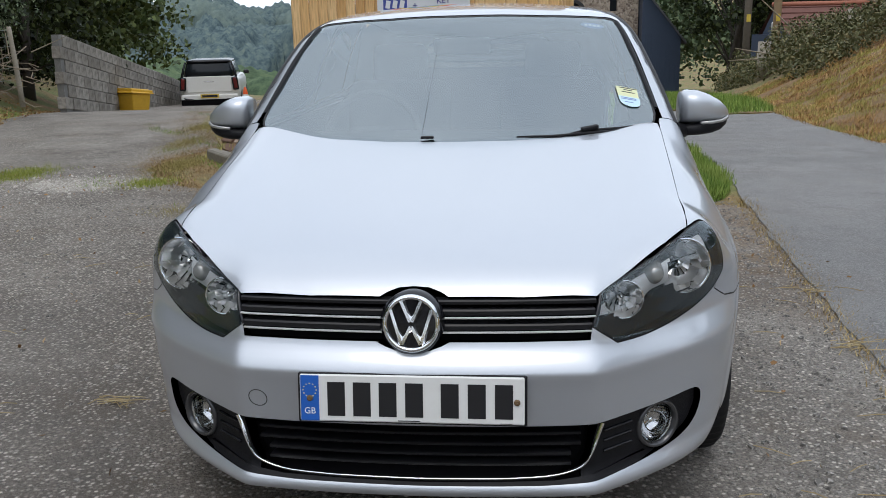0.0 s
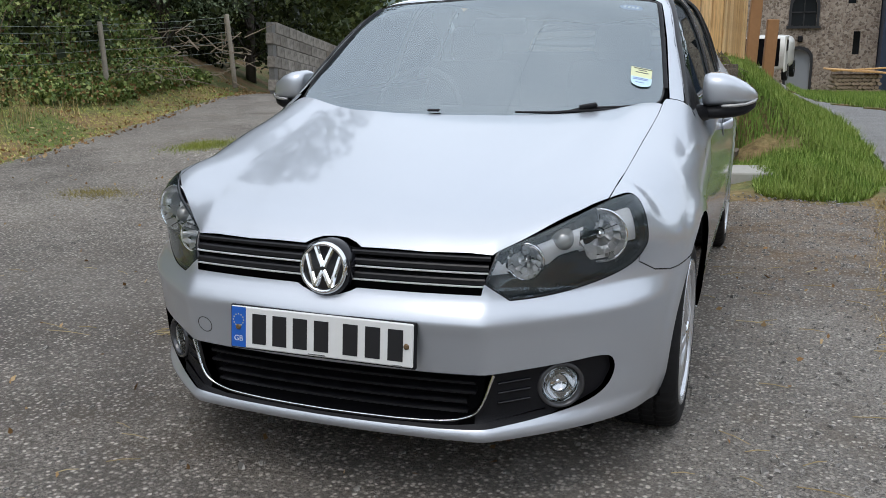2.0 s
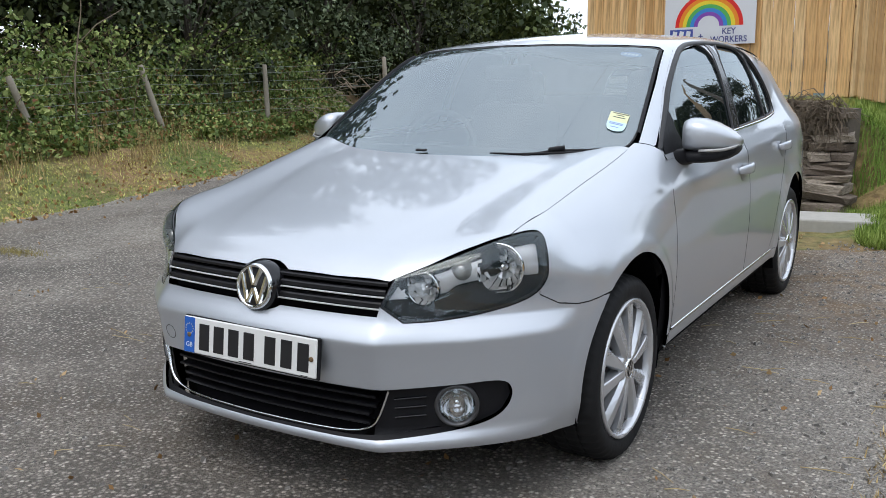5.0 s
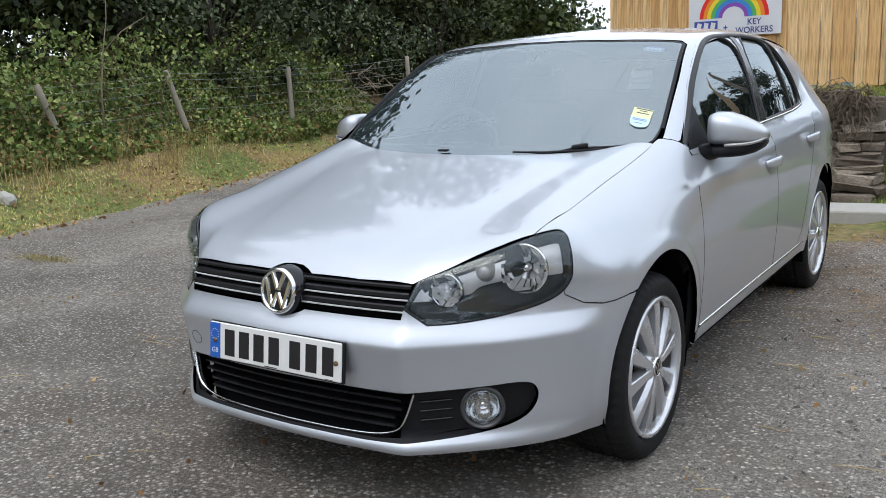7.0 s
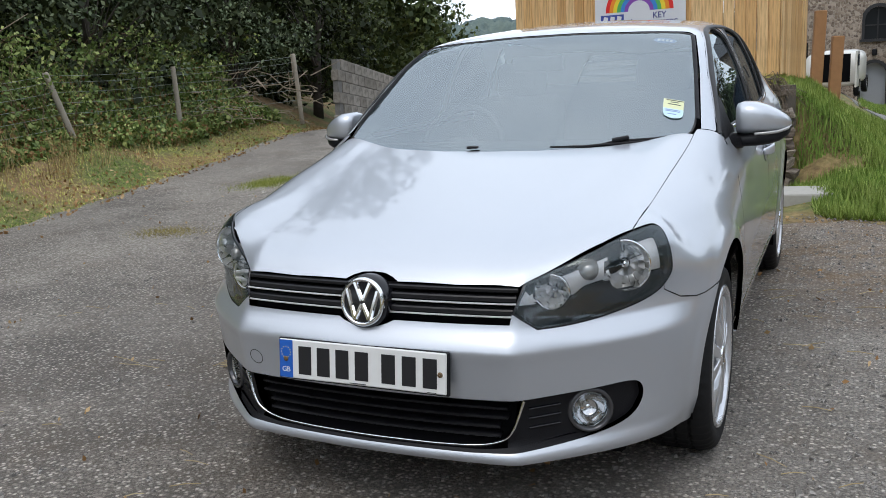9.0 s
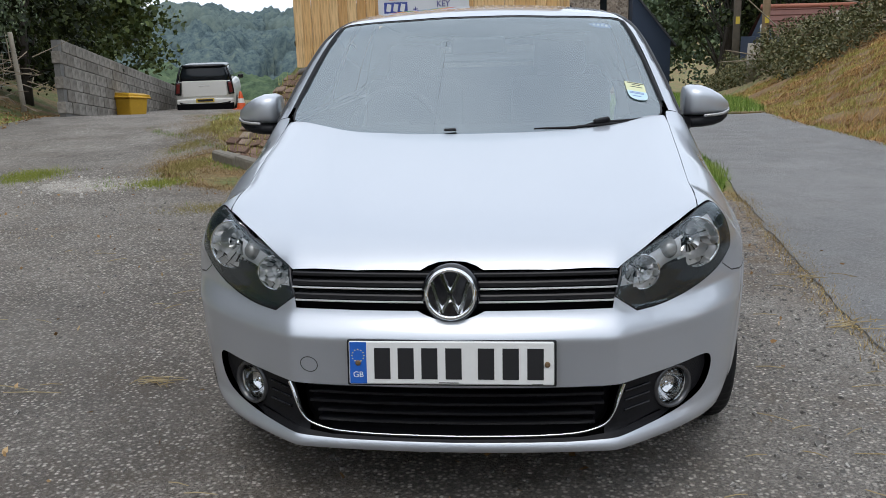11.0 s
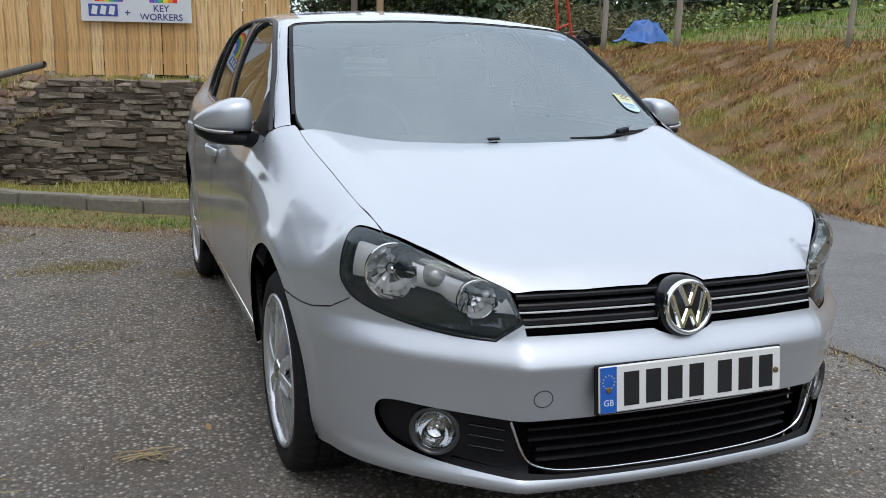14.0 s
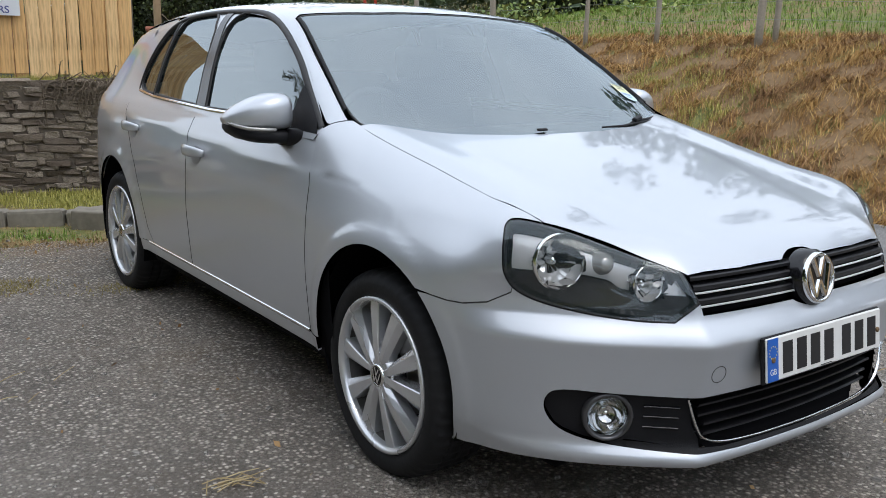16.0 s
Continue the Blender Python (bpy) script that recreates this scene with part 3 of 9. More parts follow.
class Side:
    """Seen square from the side: u is y, v the height."""

    def __init__(self, s):
        self.s = s

    def rays(self, U):
        z = np.zeros(len(U))
        return np.stack([z, U[:, 0], U[:, 1]], 1), np.stack([z + self.s, z, z], 1), 1.2

    def flat(self, p):
        return (p[1], p[2])


class Above:
    """Seen from above: u is x, v is y."""
    z0 = 0.3

    def rays(self, U):
        z = np.zeros(len(U))
        return np.stack([U[:, 0], U[:, 1], z + self.z0], 1), np.stack([z, z, z + 1], 1), 1.5

    def flat(self, p):
        return (p[0], p[1])


def wrap(f, chart, uv, off=0.0):
    uv = np.asarray(uv, float)
    O, D, far = chart.rays(uv)
    P = settle(f, O, D, far)
    N = normal_of(f, P)
    return P + N * off, N


def on_side(f, y, z, s=1):
    P, _ = wrap(f, Side(s), [(y, z)])
    return tuple(P[0])


def on_top(f, x, y):
    P, _ = wrap(f, Above(), [(x, y)])
    return tuple(P[0])


def on_nose(f, x, z):
    """The place of the front surface at that x and height."""
    O = np.array([[x, 2.0, z]])
    P = settle(f, O, np.array([[0.0, -1.0, 0.0]]), 2.5)
    return tuple(P[0])


def panel(name, f, chart, outline, material, parent, holes=(), off=0.0, step=0.03, lip=0.012, label=""):
    """A pressed sheet cut from the form, with its edges turned in."""
    outline = dense(outline, step * 0.6)
    holes = [dense(h, step * 0.6) for h in holes]
    uv, T, loops = fill2d(outline, holes, step)
    P, N = wrap(f, chart, uv, off)
    a, b, c = P[T[:, 0]], P[T[:, 1]], P[T[:, 2]]
    wrong = np.einsum("ij,ij->i", np.cross(b - a, c - a), N[T].mean(1)) < 0
    T[wrong] = T[wrong][:, ::-1]
    V, F, NN = list(P), [tuple(t) for t in T], list(N)
    if lip:
        for lp in loops:
            k = len(V)
            n = len(lp)
            ring = P[lp]
            tang = np.roll(ring, -1, 0) - np.roll(ring, 1, 0)
            side = np.cross(tang, N[lp])
            side /= np.maximum(np.linalg.norm(side, axis=1, keepdims=True), 1e-9)
            V += list(ring) + list(ring - N[lp] * lip)
            NN += list(side) + list(side)
            for i in range(n):
                j = (i + 1) % n
                F.append((k + i, k + j, k + n + j, k + n + i))
    ob = mesh_ob(name, V, F, material, parent, True, label=label)
    ob.data.normals_split_custom_set_from_vertices([tuple(map(float, q)) for q in NN])
    return ob


def strip(name, f, chart, line, width, material, parent, off=0.002, height=0.0, closed=False, step=0.02, label=""):
    """A narrow band laid along a line of a chart: a seal, a trim, a seam."""
    line = dense(line, step, closed)
    P, N = wrap(f, chart, line, off)
    if closed:
        tang = np.roll(P, -1, 0) - np.roll(P, 1, 0)
    else:
        tang = np.gradient(P, axis=0)
    w = np.cross(tang, N)
    w /= np.maximum(np.linalg.norm(w, axis=1, keepdims=True), 1e-9)
    prof = [(-0.5, -0.004), (-0.4, height * 0.7), (0, height), (0.4, height * 0.7), (0.5, -0.004)]
    n, m = len(P), len(prof)
    V = [P[i] + w[i] * width * a + N[i] * h for i in range(n) for a, h in prof]
    F = []
    for i in range(n if closed else n - 1):
        j = (i + 1) % n
        for q in range(m - 1):
            F.append((i * m + q, i * m + q + 1, j * m + q + 1, j * m + q))
    return mesh_ob(name, V, F, material, parent, True, label=label)


def flat_all(chart, pts):
    return [chart.flat(p) for p in pts]


# ---- car materials ----
def paint_material():
    m = Mat("silver_metallic_paint", (0.46, 0.48, 0.51), 0.4, 0.62, 0.5)
    fl = m.voronoi(2400, out="Color")
    n = m.noise(2.2, 3)
    c = m.mix((0.49, 0.52, 0.565), (0.57, 0.60, 0.645), fl)
    m.base(m.mix(c, (0.51, 0.535, 0.575), add_math(m, n, 0.25, "MULTIPLY")))
    m.rough(m.noise(5), 0.40, 0.45)
    m.put("Coat Weight", 1.0).put("Coat Roughness", 0.05).put("Coat IOR", 1.75)
    return m.m


def tinted_glass(name, tint, ior=1.5, veil=0.0):
    """A thin pane: tinted see-through glass whose gloss rises with the angle, with a bluish veil that paints in sky
    sheen.
    """
    m = bpy.data.materials.new(name)
    m.use_nodes = True
    t = m.node_tree
    t.nodes.clear()
    out = t.nodes.new("ShaderNodeOutputMaterial")
    clear = t.nodes.new("ShaderNodeBsdfTransparent")
    clear.inputs[0].default_value = rgb(tint)
    # diffuse bluish veil: reflected sky put into the pane's colour
    sky_sheen = t.nodes.new("ShaderNodeBsdfDiffuse")
    sky_sheen.inputs[0].default_value = (0.40, 0.56, 0.64, 1)
    m1 = t.nodes.new("ShaderNodeMixShader")
    m1.inputs[0].default_value = veil
    gloss = t.nodes.new("ShaderNodeBsdfGlossy")
    gloss.inputs["Roughness"].default_value = 0.0
    gloss.inputs["Color"].default_value = (0.90, 0.975, 1.0, 1)
    fr = t.nodes.new("ShaderNodeFresnel")
    fr.inputs[0].default_value = ior
    m2 = t.nodes.new("ShaderNodeMixShader")
    t.links.new(clear.outputs[0], m1.inputs[1])
    t.links.new(sky_sheen.outputs[0], m1.inputs[2])
    t.links.new(fr.outputs[0], m2.inputs[0])
    t.links.new(m1.outputs[0], m2.inputs[1])
    t.links.new(gloss.outputs[0], m2.inputs[2])
    t.links.new(m2.outputs[0], out.inputs[0])
    return m


PAINT = paint_material()
BLACK_GLOSS = plain("piano_black_plastic", (0.008, 0.008, 0.010), 0.16, vary=0.1, scale=60)
BLACK_TRIM = plain("grained_black_plastic", (0.011, 0.011, 0.013), 0.5, spec=0.2, vary=0.25, scale=400, bump=0.25)
# black with the shade of hollows in its colour; plain black parts share it
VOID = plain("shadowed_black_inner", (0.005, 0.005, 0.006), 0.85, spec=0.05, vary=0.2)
RUBBER = plain("tyre_rubber", (0.013, 0.013, 0.014), 0.68, spec=0.25, vary=0.3, scale=60, bump=0.3)
SEAL = plain("rubber_seal", (0.012, 0.012, 0.013), 0.5, vary=0.2, scale=120)
CHROME = plain("chrome", (0.82, 0.83, 0.84), 0.07, 1.0, vary=0.03)
ALLOY = plain("silver_alloy", (0.66, 0.67, 0.69), 0.27, 0.7, vary=0.08, scale=20)
SCREEN_GLASS = tinted_glass("windscreen_glass", (0.74, 0.88, 0.90), 3.2, 0.05)
SIDE_GLASS = tinted_glass("side_glass", (0.30, 0.36, 0.35), 3.0, 0.015)
LENS = tinted_glass("headlamp_lens", (1.0, 1.0, 1.0), 1.60, 0.03)
FOG_LENS = tinted_glass("fog_lamp_lens", (1.0, 1.0, 1.0), 1.35, 0.0)
REFLECTOR = plain("lamp_reflector", (0.85, 0.86, 0.87), 0.24, 1.0, vary=0.05, scale=90)
SEAT = plain("dark_seat_cloth", (0.035, 0.037, 0.042), 0.85, vary=0.3, scale=200)
DASH = plain("dashboard_plastic", (0.03, 0.031, 0.034), 0.55, vary=0.2, scale=150)

car = empty("hatchback", "silver metallic five-door hatchback parked on the gravel forecourt", "car")
TOP, NOSE = Above(), Round()


def side_pts(f, pts, chart):
    """Side-view places (y, z) as a chart's drawing."""
    return flat_all(chart, [on_side(f, y, z, chart.s) for y, z in pts])


def nose_pts(pts):
    return flat_all(NOSE, [on_nose(hull, x, z) for x, z in pts])


def both(pts):
    """Closes an outline, given from the middle to the middle round one side, over the other side."""
    return list(pts) + [(-u, v) for u, v in pts[1:-1]][::-1]


def arc(cy, cz, r, a0, a1, n=14):
    return [(cy + r * math.cos(radians(a0 + (a1 - a0) * i / n)), cz + r * math.sin(radians(a0 + (a1 - a0) * i / n))) for i in range(n + 1)]


ARCH, ARCH_Z = 0.335, 0.352
# the headlamp's outline: top edge, outer end, lower edge
_top = [NOSE.flat(p) for p in ((0.435, 0.128, 0.7075), (0.525, 0.203, 0.7415), (0.608, 0.282, 0.783), (0.668, 0.356, 0.8065))]
_out = [NOSE.flat(p) for p in ((0.717, 0.416, 0.8145), (0.742, 0.422, 0.8035), (0.758, 0.405, 0.778), (0.766, 0.396, 0.739), (0.764, 0.391, 0.690), (0.752, 0.372, 0.652))]
_bot = [NOSE.flat(p) for p in ((0.721, 0.323, 0.6255), (0.637, 0.234, 0.6045), (0.55, 0.161, 0.595), (0.474, 0.102, 0.594), (0.418, 0.079, 0.635))]
_n = len(_top + _out + _bot)
LAMP = chaikin(_top + _out + _bot, 2, True, (0, _n - 2, _n - 1))


def grow(pts, d):
    """An outline moved outwards by d."""
    P = np.array(pts)
    t = np.roll(P, -1, 0) - np.roll(P, 1, 0)
    n = np.stack([t[:, 1], -t[:, 0]], 1) / np.maximum(np.linalg.norm(t, axis=1, keepdims=True), 1e-9)
    area = 0.5 * np.sum(P[:, 0] * np.roll(P[:, 1], -1) - np.roll(P[:, 0], -1) * P[:, 1])
    return [tuple(q) for q in P + n * d * (1 if area > 0 else -1)]


# bumper
LAMP_G = grow(LAMP, 0.004)
_k0 = min(range(len(LAMP_G)), key=lambda i: (LAMP_G[i][0] - _out[5][0]) ** 2 + (LAMP_G[i][1] - 0.652) ** 2)
_k1 = min(range(len(LAMP_G)), key=lambda i: (LAMP_G[i][0] - _bot[4][0]) ** 2 + (LAMP_G[i][1] - _bot[4][1]) ** 2)
lamp_low = LAMP_G[_k0:_k1 + 1]
SEAM = [(0.585, 0.606), (0.53, 0.600), (0.485, 0.600), (0.432, 0.610), (0.384, 0.641)]
seam = [NOSE.flat(on_side(hull, y, z)) for y, z in SEAM]
arch_f = [NOSE.flat(on_side(hull, y, z)) for y, z in arc(AXLE_F, ARCH_Z, ARCH, 205, 131, 12)]
low = [NOSE.flat(on_side(hull, 0.545, 0.215))] + nose_pts([(0.70, 0.226), (0.60, 0.229), (0.45, 0.230), (0.25, 0.229), (0.0, 0.229)])
top_mid = nose_pts([(0.41, 0.607), (0.25, 0.606), (0.086, 0.606), (0.068, 0.597), (0.04, 0.588), (0.0, 0.584)])
half = low[::-1] + arch_f + seam + lamp_low + top_mid
mouth_half = nose_pts([(0.0, 0.258), (0.30, 0.259), (0.42, 0.263), (0.55, 0.273), (0.63, 0.287), (0.685, 0.315), (0.708, 0.365), (0.703, 0.408), (0.675, 0.420), (0.60, 0.414), (0.45, 0.407), (0.30, 0.405), (0.0, 0.405)])
mouth_half = [mouth_half[0]] + chaikin(mouth_half[1:-1], 2, False) + [mouth_half[-1]]
bumper = panel("front_bumper", hull, NOSE, both(half), PAINT, car, [both(mouth_half)], step=0.011, lip=0.03)

# bonnet
_front = [on_nose(hull, x, z)[:2] for x, z in [(0.0, 0.722), (0.035, 0.72), (0.062, 0.712), (0.082, 0.702), (0.25, 0.701), (0.425, 0.700)]]
_ek = [(0.522, 0.208), (0.604, 0.2885), (0.6635, 0.364)]
edge = _front + _ek + [(0.668, 0.41), (0.672, 0.55), (0.682, 0.80), (0.690, 1.0), (0.694, 1.11), (0.693, 1.195), (0.66, 1.185), (0.56, 1.135), (0.40, 1.06), (0.2, 1.02), (0.0, 1.01)]
bonnet = panel("bonnet", hull, TOP, both(edge), PAINT, car, step=0.020)

FW = [(1.345, 0.982), (1.42, 1.062), (1.575, 1.180), (1.80, 1.294), (2.04, 1.348), (2.322, 1.359), (2.255, 0.982)]
RW = [(2.355, 0.986), (2.392, 1.359), (2.68, 1.356), (2.862, 1.332), (2.905, 1.003)]
QW = [(2.884, 1.328), (2.945, 1.305), (3.065, 1.200), (3.155, 1.062), (3.13, 1.014), (2.928, 1.005)]
SHUT_F = [(1.245, 0.335), (1.252, 0.50), (1.25, 0.68), (1.252, 0.80), (1.285, 0.90)]
SHUT_R = [(3.185, 0.955), (3.165, 0.90), (3.07, 0.79), (2.985, 0.68), (2.915, 0.56), (2.86, 0.40), (2.80, 0.335)]
for s in (1, -1):
    FL, SD = Flank(s), Side(s)
    # wing
    top_line = [on_top(shell, s * (x + 0.0018), y) for x, y in [(0.700, 1.222), (0.696, 1.196), (0.694, 1.11), (0.690, 1.0), (0.682, 0.80), (0.672, 0.55), (0.668, 0.42)]]
    wing = flat_all(FL, top_line)
    lamp_end = [p for p in LAMP_G if p[0] > 0.810 and p[1] > 0.643]
    lp, _ = wrap(hull, NOSE, [(s * u, v) for u, v in lamp_end])
    wing += flat_all(FL, [tuple(p) for p in lp])
    wing += side_pts(hull, [(y, z + 0.0025) for y, z in SEAM[::-1]], FL)
    wing += side_pts(hull, arc(AXLE_F, ARCH_Z, ARCH, 129, -4, 22), FL)
    wing += side_pts(hull, [(1.19, 0.327), (1.24, 0.33)] + [(y - 0.004, z) for y, z in SHUT_F[1:]], FL)
    wing += flat_all(FL, [on_side(shell, 1.298, 0.945, s), on_side(shell, 1.296, 0.966, s)] + [on_top(shell, s * x_, y_) for x_, y_ in ((0.752, 1.268), (0.728, 1.243), (0.712, 1.230))])
    # thin dark strip drawn for the shade in the gap between wing and bumper
    strip("wing_seam_shade", hull, NOSE, [(s * u, v) for u, v in [NOSE.flat(on_side(hull, y, z)) for y, z in SEAM] + [LAMP_G[_k0]]], 0.0022, SEAL, car, off=0.0002, height=0.0004, step=0.01)
    panel("front_wing", shell, FL, wing, PAINT, car, step=0.015)
    # doors below the glass, rear quarter, sill
    belt = [(1.30, 0.952), (1.6, 0.957), (2.0, 0.960), (2.318, 0.963)]
    door = side_pts(hull, SHUT_F + belt + [(2.318, 0.85), (2.312, 0.6), (2.305, 0.335)], FL)
    fd = panel("front_door", hull, FL, door, PAINT, car, step=0.018)
    rear = side_pts(hull, [(2.311, 0.335), (2.318, 0.6), (2.324, 0.85), (2.324, 0.963), (2.8, 0.972)] + [(y - 0.003, z) for y, z in SHUT_R], FL)
    rd = panel("rear_door", hull, FL, rear, PAINT, car, step=0.018)
    quarter = side_pts(shell, [(y + 0.003, z) for y, z in SHUT_R[::-1]] + [(3.30, 0.975), (3.80, 0.975), (3.86, 0.7), (3.84, 0.25), (3.66, 0.25)], FL)
    quarter += side_pts(hull, arc(AXLE_R, ARCH_Z, ARCH, -15, 184, 26) + [(2.95, 0.331)], FL)
    panel("rear_quarter", shell, FL, quarter, PAINT, car, step=0.035)
    sill = side_pts(hull, [(1.20, 0.322), (1.20, 0.276), (2.97, 0.276), (2.97, 0.328), (1.245, 0.328)], FL)
    panel("sill", hull, FL, sill, PAINT, car, step=0.03)
    # glasshouse side
    frame_pts = [(1.290, 0.972), (1.40, 1.065), (1.56, 1.185), (1.78, 1.305), (2.0, 1.362), (2.35, 1.378), (2.7, 1.374), (2.93, 1.345), (3.2, 1.262), (3.45, 1.14), (3.66, 1.03), (3.66, 0.945), (2.5, 0.94), (1.31, 0.935)]
    frame_top = chaikin(frame_pts, 2, True, (0, 11, 12, 13))
    cuts = [chaikin(w, 2, True, (len(w) - 1, 0)) for w in (FW, RW, QW)]
    panel("window_frame", shell, SD, frame_top, PAINT, car, cuts, step=0.03, lip=0.003)
    for nm, o in zip(("front_door_glass", "rear_door_glass", "quarter_glass"), cuts):
        g = panel(nm, cabin, SD, o, SIDE_GLASS, car, off=-0.006, step=0.05, lip=0)
        g.visible_shadow = False
        strip("window_seal", cabin, SD, o, 0.014, SEAL, car, off=0.0, height=0.004, closed=True)
    panel("door_pillar_trim", cabin, SD, [(2.260, 0.985), (2.327, 1.357), (2.387, 1.357), (2.350, 0.985)], BLACK_GLOSS, car, off=0.003, step=0.04, lip=0.006)
    panel("pillar_trim", cabin, SD, [(2.908, 1.005), (2.866, 1.330), (2.880, 1.326), (2.925, 1.008)], SEAL, car, off=0.003, step=0.04, lip=0.006)
    strip("belt_trim", cabin, SD, [(1.54, 0.976), (2.2, 0.975), (2.9, 0.993), (3.15, 1.010)], 0.016, CHROME, car, off=0.003, height=0.006)
    arcline = chaikin([(1.30, 0.975), (1.43, 1.075), (1.585, 1.192), (1.80, 1.303), (2.03, 1.357), (2.35, 1.368), (2.7, 1.364), (2.92, 1.335), (3.06, 1.235), (3.175, 1.06), (3.15, 1.003)], 2, False)
    strip("window_surround", cabin, SD, [(y, z - 0.006) for y, z in arcline], 0.024, SEAL, car, off=0.002, height=0.006)
    panel("mirror_sail", cabin, SD, [(1.305, 0.950), (1.53, 0.958), (1.515, 0.985), (1.485, 1.03), (1.475, 1.098), (1.40, 1.045), (1.33, 0.99)], BLACK_TRIM, car, off=0.008, step=0.03, lip=0.014)
    strip("sill_trim", hull, SD, [(1.25, 0.331), (2.86, 0.331)], 0.012, CHROME, car, off=0.001, height=0.003)
    # black sheet behind the panels, put in for the shade in the shut lines
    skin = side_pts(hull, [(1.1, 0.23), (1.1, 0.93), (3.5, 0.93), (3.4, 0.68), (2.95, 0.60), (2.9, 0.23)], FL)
    panel("gap_shade_skin", hull, FL, skin, VOID, car, off=-0.016, step=0.08, lip=0)
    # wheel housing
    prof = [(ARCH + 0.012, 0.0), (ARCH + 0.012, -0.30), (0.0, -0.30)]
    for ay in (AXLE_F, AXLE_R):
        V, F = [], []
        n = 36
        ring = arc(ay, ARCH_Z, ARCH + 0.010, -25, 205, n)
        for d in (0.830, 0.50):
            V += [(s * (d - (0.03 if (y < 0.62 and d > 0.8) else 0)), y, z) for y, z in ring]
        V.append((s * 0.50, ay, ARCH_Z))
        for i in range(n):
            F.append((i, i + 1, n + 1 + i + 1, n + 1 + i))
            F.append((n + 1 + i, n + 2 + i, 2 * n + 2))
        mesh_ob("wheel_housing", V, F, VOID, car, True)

# windscreen, roof, tail
ws = [(0.0, 0.99), (0.30, 1.015), (0.52, 1.085), (0.66, 1.175), (0.700, 1.245), (0.648, 1.55), (0.595, 1.795), (0.572, 1.81), (0.3, 1.752), (0.0, 1.735)]
ws_half = [ws[0]] + chaikin(ws[1:-1], 2, False) + [ws[-1]]
g = panel("windscreen", cabin, TOP, both(ws_half), SCREEN_GLASS, car, off=-0.003, step=0.05, lip=0)
g.visible_shadow = False
side_edge = chaikin([(0.698, 1.278), (0.648, 1.55), (0.600, 1.785)], 2, False)
for s in (1, -1):
    strip("pillar_moulding", cabin, TOP, [(s * (u - 0.003), v) for u, v in side_edge], 0.015, BLACK_TRIM, car, off=0.0, height=0.006)
foot_line = chaikin([(0.0, 1.012), (0.30, 1.037), (0.50, 1.10), (0.63, 1.185)], 2, False)
strip("black_glass_band", cabin, TOP, [(-u, v) for u, v in foot_line[1:]][::-1] + foot_line, 0.085, BLACK_TRIM, car, off=-0.007, height=0.0)
strip("windscreen_seal", cabin, TOP, both(ws_half), 0.008, SEAL, car, off=-0.002, height=0.001, closed=True)
rf = [(0.0, 1.745), (0.3, 1.762), (0.576, 1.822), (0.606, 1.80), (0.660, 1.55), (0.711, 1.252), (0.713, 1.236), (0.728, 1.2475), (0.754, 1.2735), (0.757, 1.29), (0.702, 1.55), (0.634, 1.9), (0.604, 2.3), (0.604, 2.9), (0.592, 3.3), (0.56, 3.62), (0.0, 3.72)]
panel("roof", shell, TOP, both(rf), PAINT, car, step=0.03)
panel("black_cowl", hull, TOP, both([(0.0, 0.97), (0.4, 1.02), (0.62, 1.13), (0.70, 1.225), (0.66, 1.195), (0.52, 1.105), (0.30, 1.035), (0.0, 1.008)]), BLACK_TRIM, car, off=-0.02, step=0.06, lip=0)


class Astern:
    """Round the tail: u is the angle from straight back times 1 m, v the height."""

    def rays(self, U):
        s_, c_ = np.sin(U[:, 0]), np.cos(U[:, 0])
        z_ = np.zeros(len(U))
        return np.stack([z_, z_ + 3.0, U[:, 1]], 1), np.stack([s_, c_, z_], 1), 1.6


def whole(p):
    return shell(p)


REAR_LIGHT = [(-0.52, 1.02), (0.52, 1.02), (0.50, 1.20), (0.44, 1.255), (-0.44, 1.255), (-0.50, 1.20)]
panel("tailgate", whole, Astern(), [(-0.66, 0.25), (0.66, 0.25), (0.70, 0.90), (0.78, 0.97), (1.02, 1.0), (1.15, 1.12), (1.30, 1.24), (1.15, 1.325), (0.7, 1.335), (-0.7, 1.335), (-1.15, 1.325), (-1.30, 1.24), (-1.15, 1.12), (-1.02, 1.0), (-0.78, 0.97), (-0.70, 0.90)], PAINT, car, [REAR_LIGHT], off=-0.003, step=0.05, lip=0)
panel("rear_window", whole, Astern(), REAR_LIGHT, SIDE_GLASS, car, off=-0.008, step=0.08, lip=0).visible_shadow = False
# the skin that closes roof, pillar and tailgate behind the side windows
panel("rear_pillar", whole, TOP, both([(0.0, 3.45), (0.52, 3.30), (0.60, 3.00), (0.655, 2.95), (0.69, 3.10), (0.715, 3.30), (0.72, 3.52), (0.66, 3.68), (0.40, 3.74), (0.0, 3.76)]), PAINT, car, off=-0.004, step=0.04, lip=0)

# underbody and firewall, so that no light passes through
box_part("underbody", (1.30, 3.4, 0.04), (0, 2.0, 0.20), VOID, car, 0.01)
# unseen tray added to block light and deepen the shade under the nose
box_part("undertray", (0.86, 0.50, 0.02), (0, 0.42, 0.215), VOID, car, 0.005)
box_part("bulkhead", (1.2, 0.04, 0.62), (0, 0.95, 0.50), VOID, car, 0.01)
box_part("rear_panel", (1.40, 0.04, 0.72), (0, 3.9, 0.60), PAINT, car, 0.01)
box_part("radiator_panel", (0.9, 0.03, 0.52), (0, 0.16, 0.46), VOID, car, 0.01)

# ---- grille between the headlamps ----
GRILLE = plain("matt_black_grille", (0.010, 0.010, 0.012), 0.36, spec=0.35, vary=0.15, scale=80)
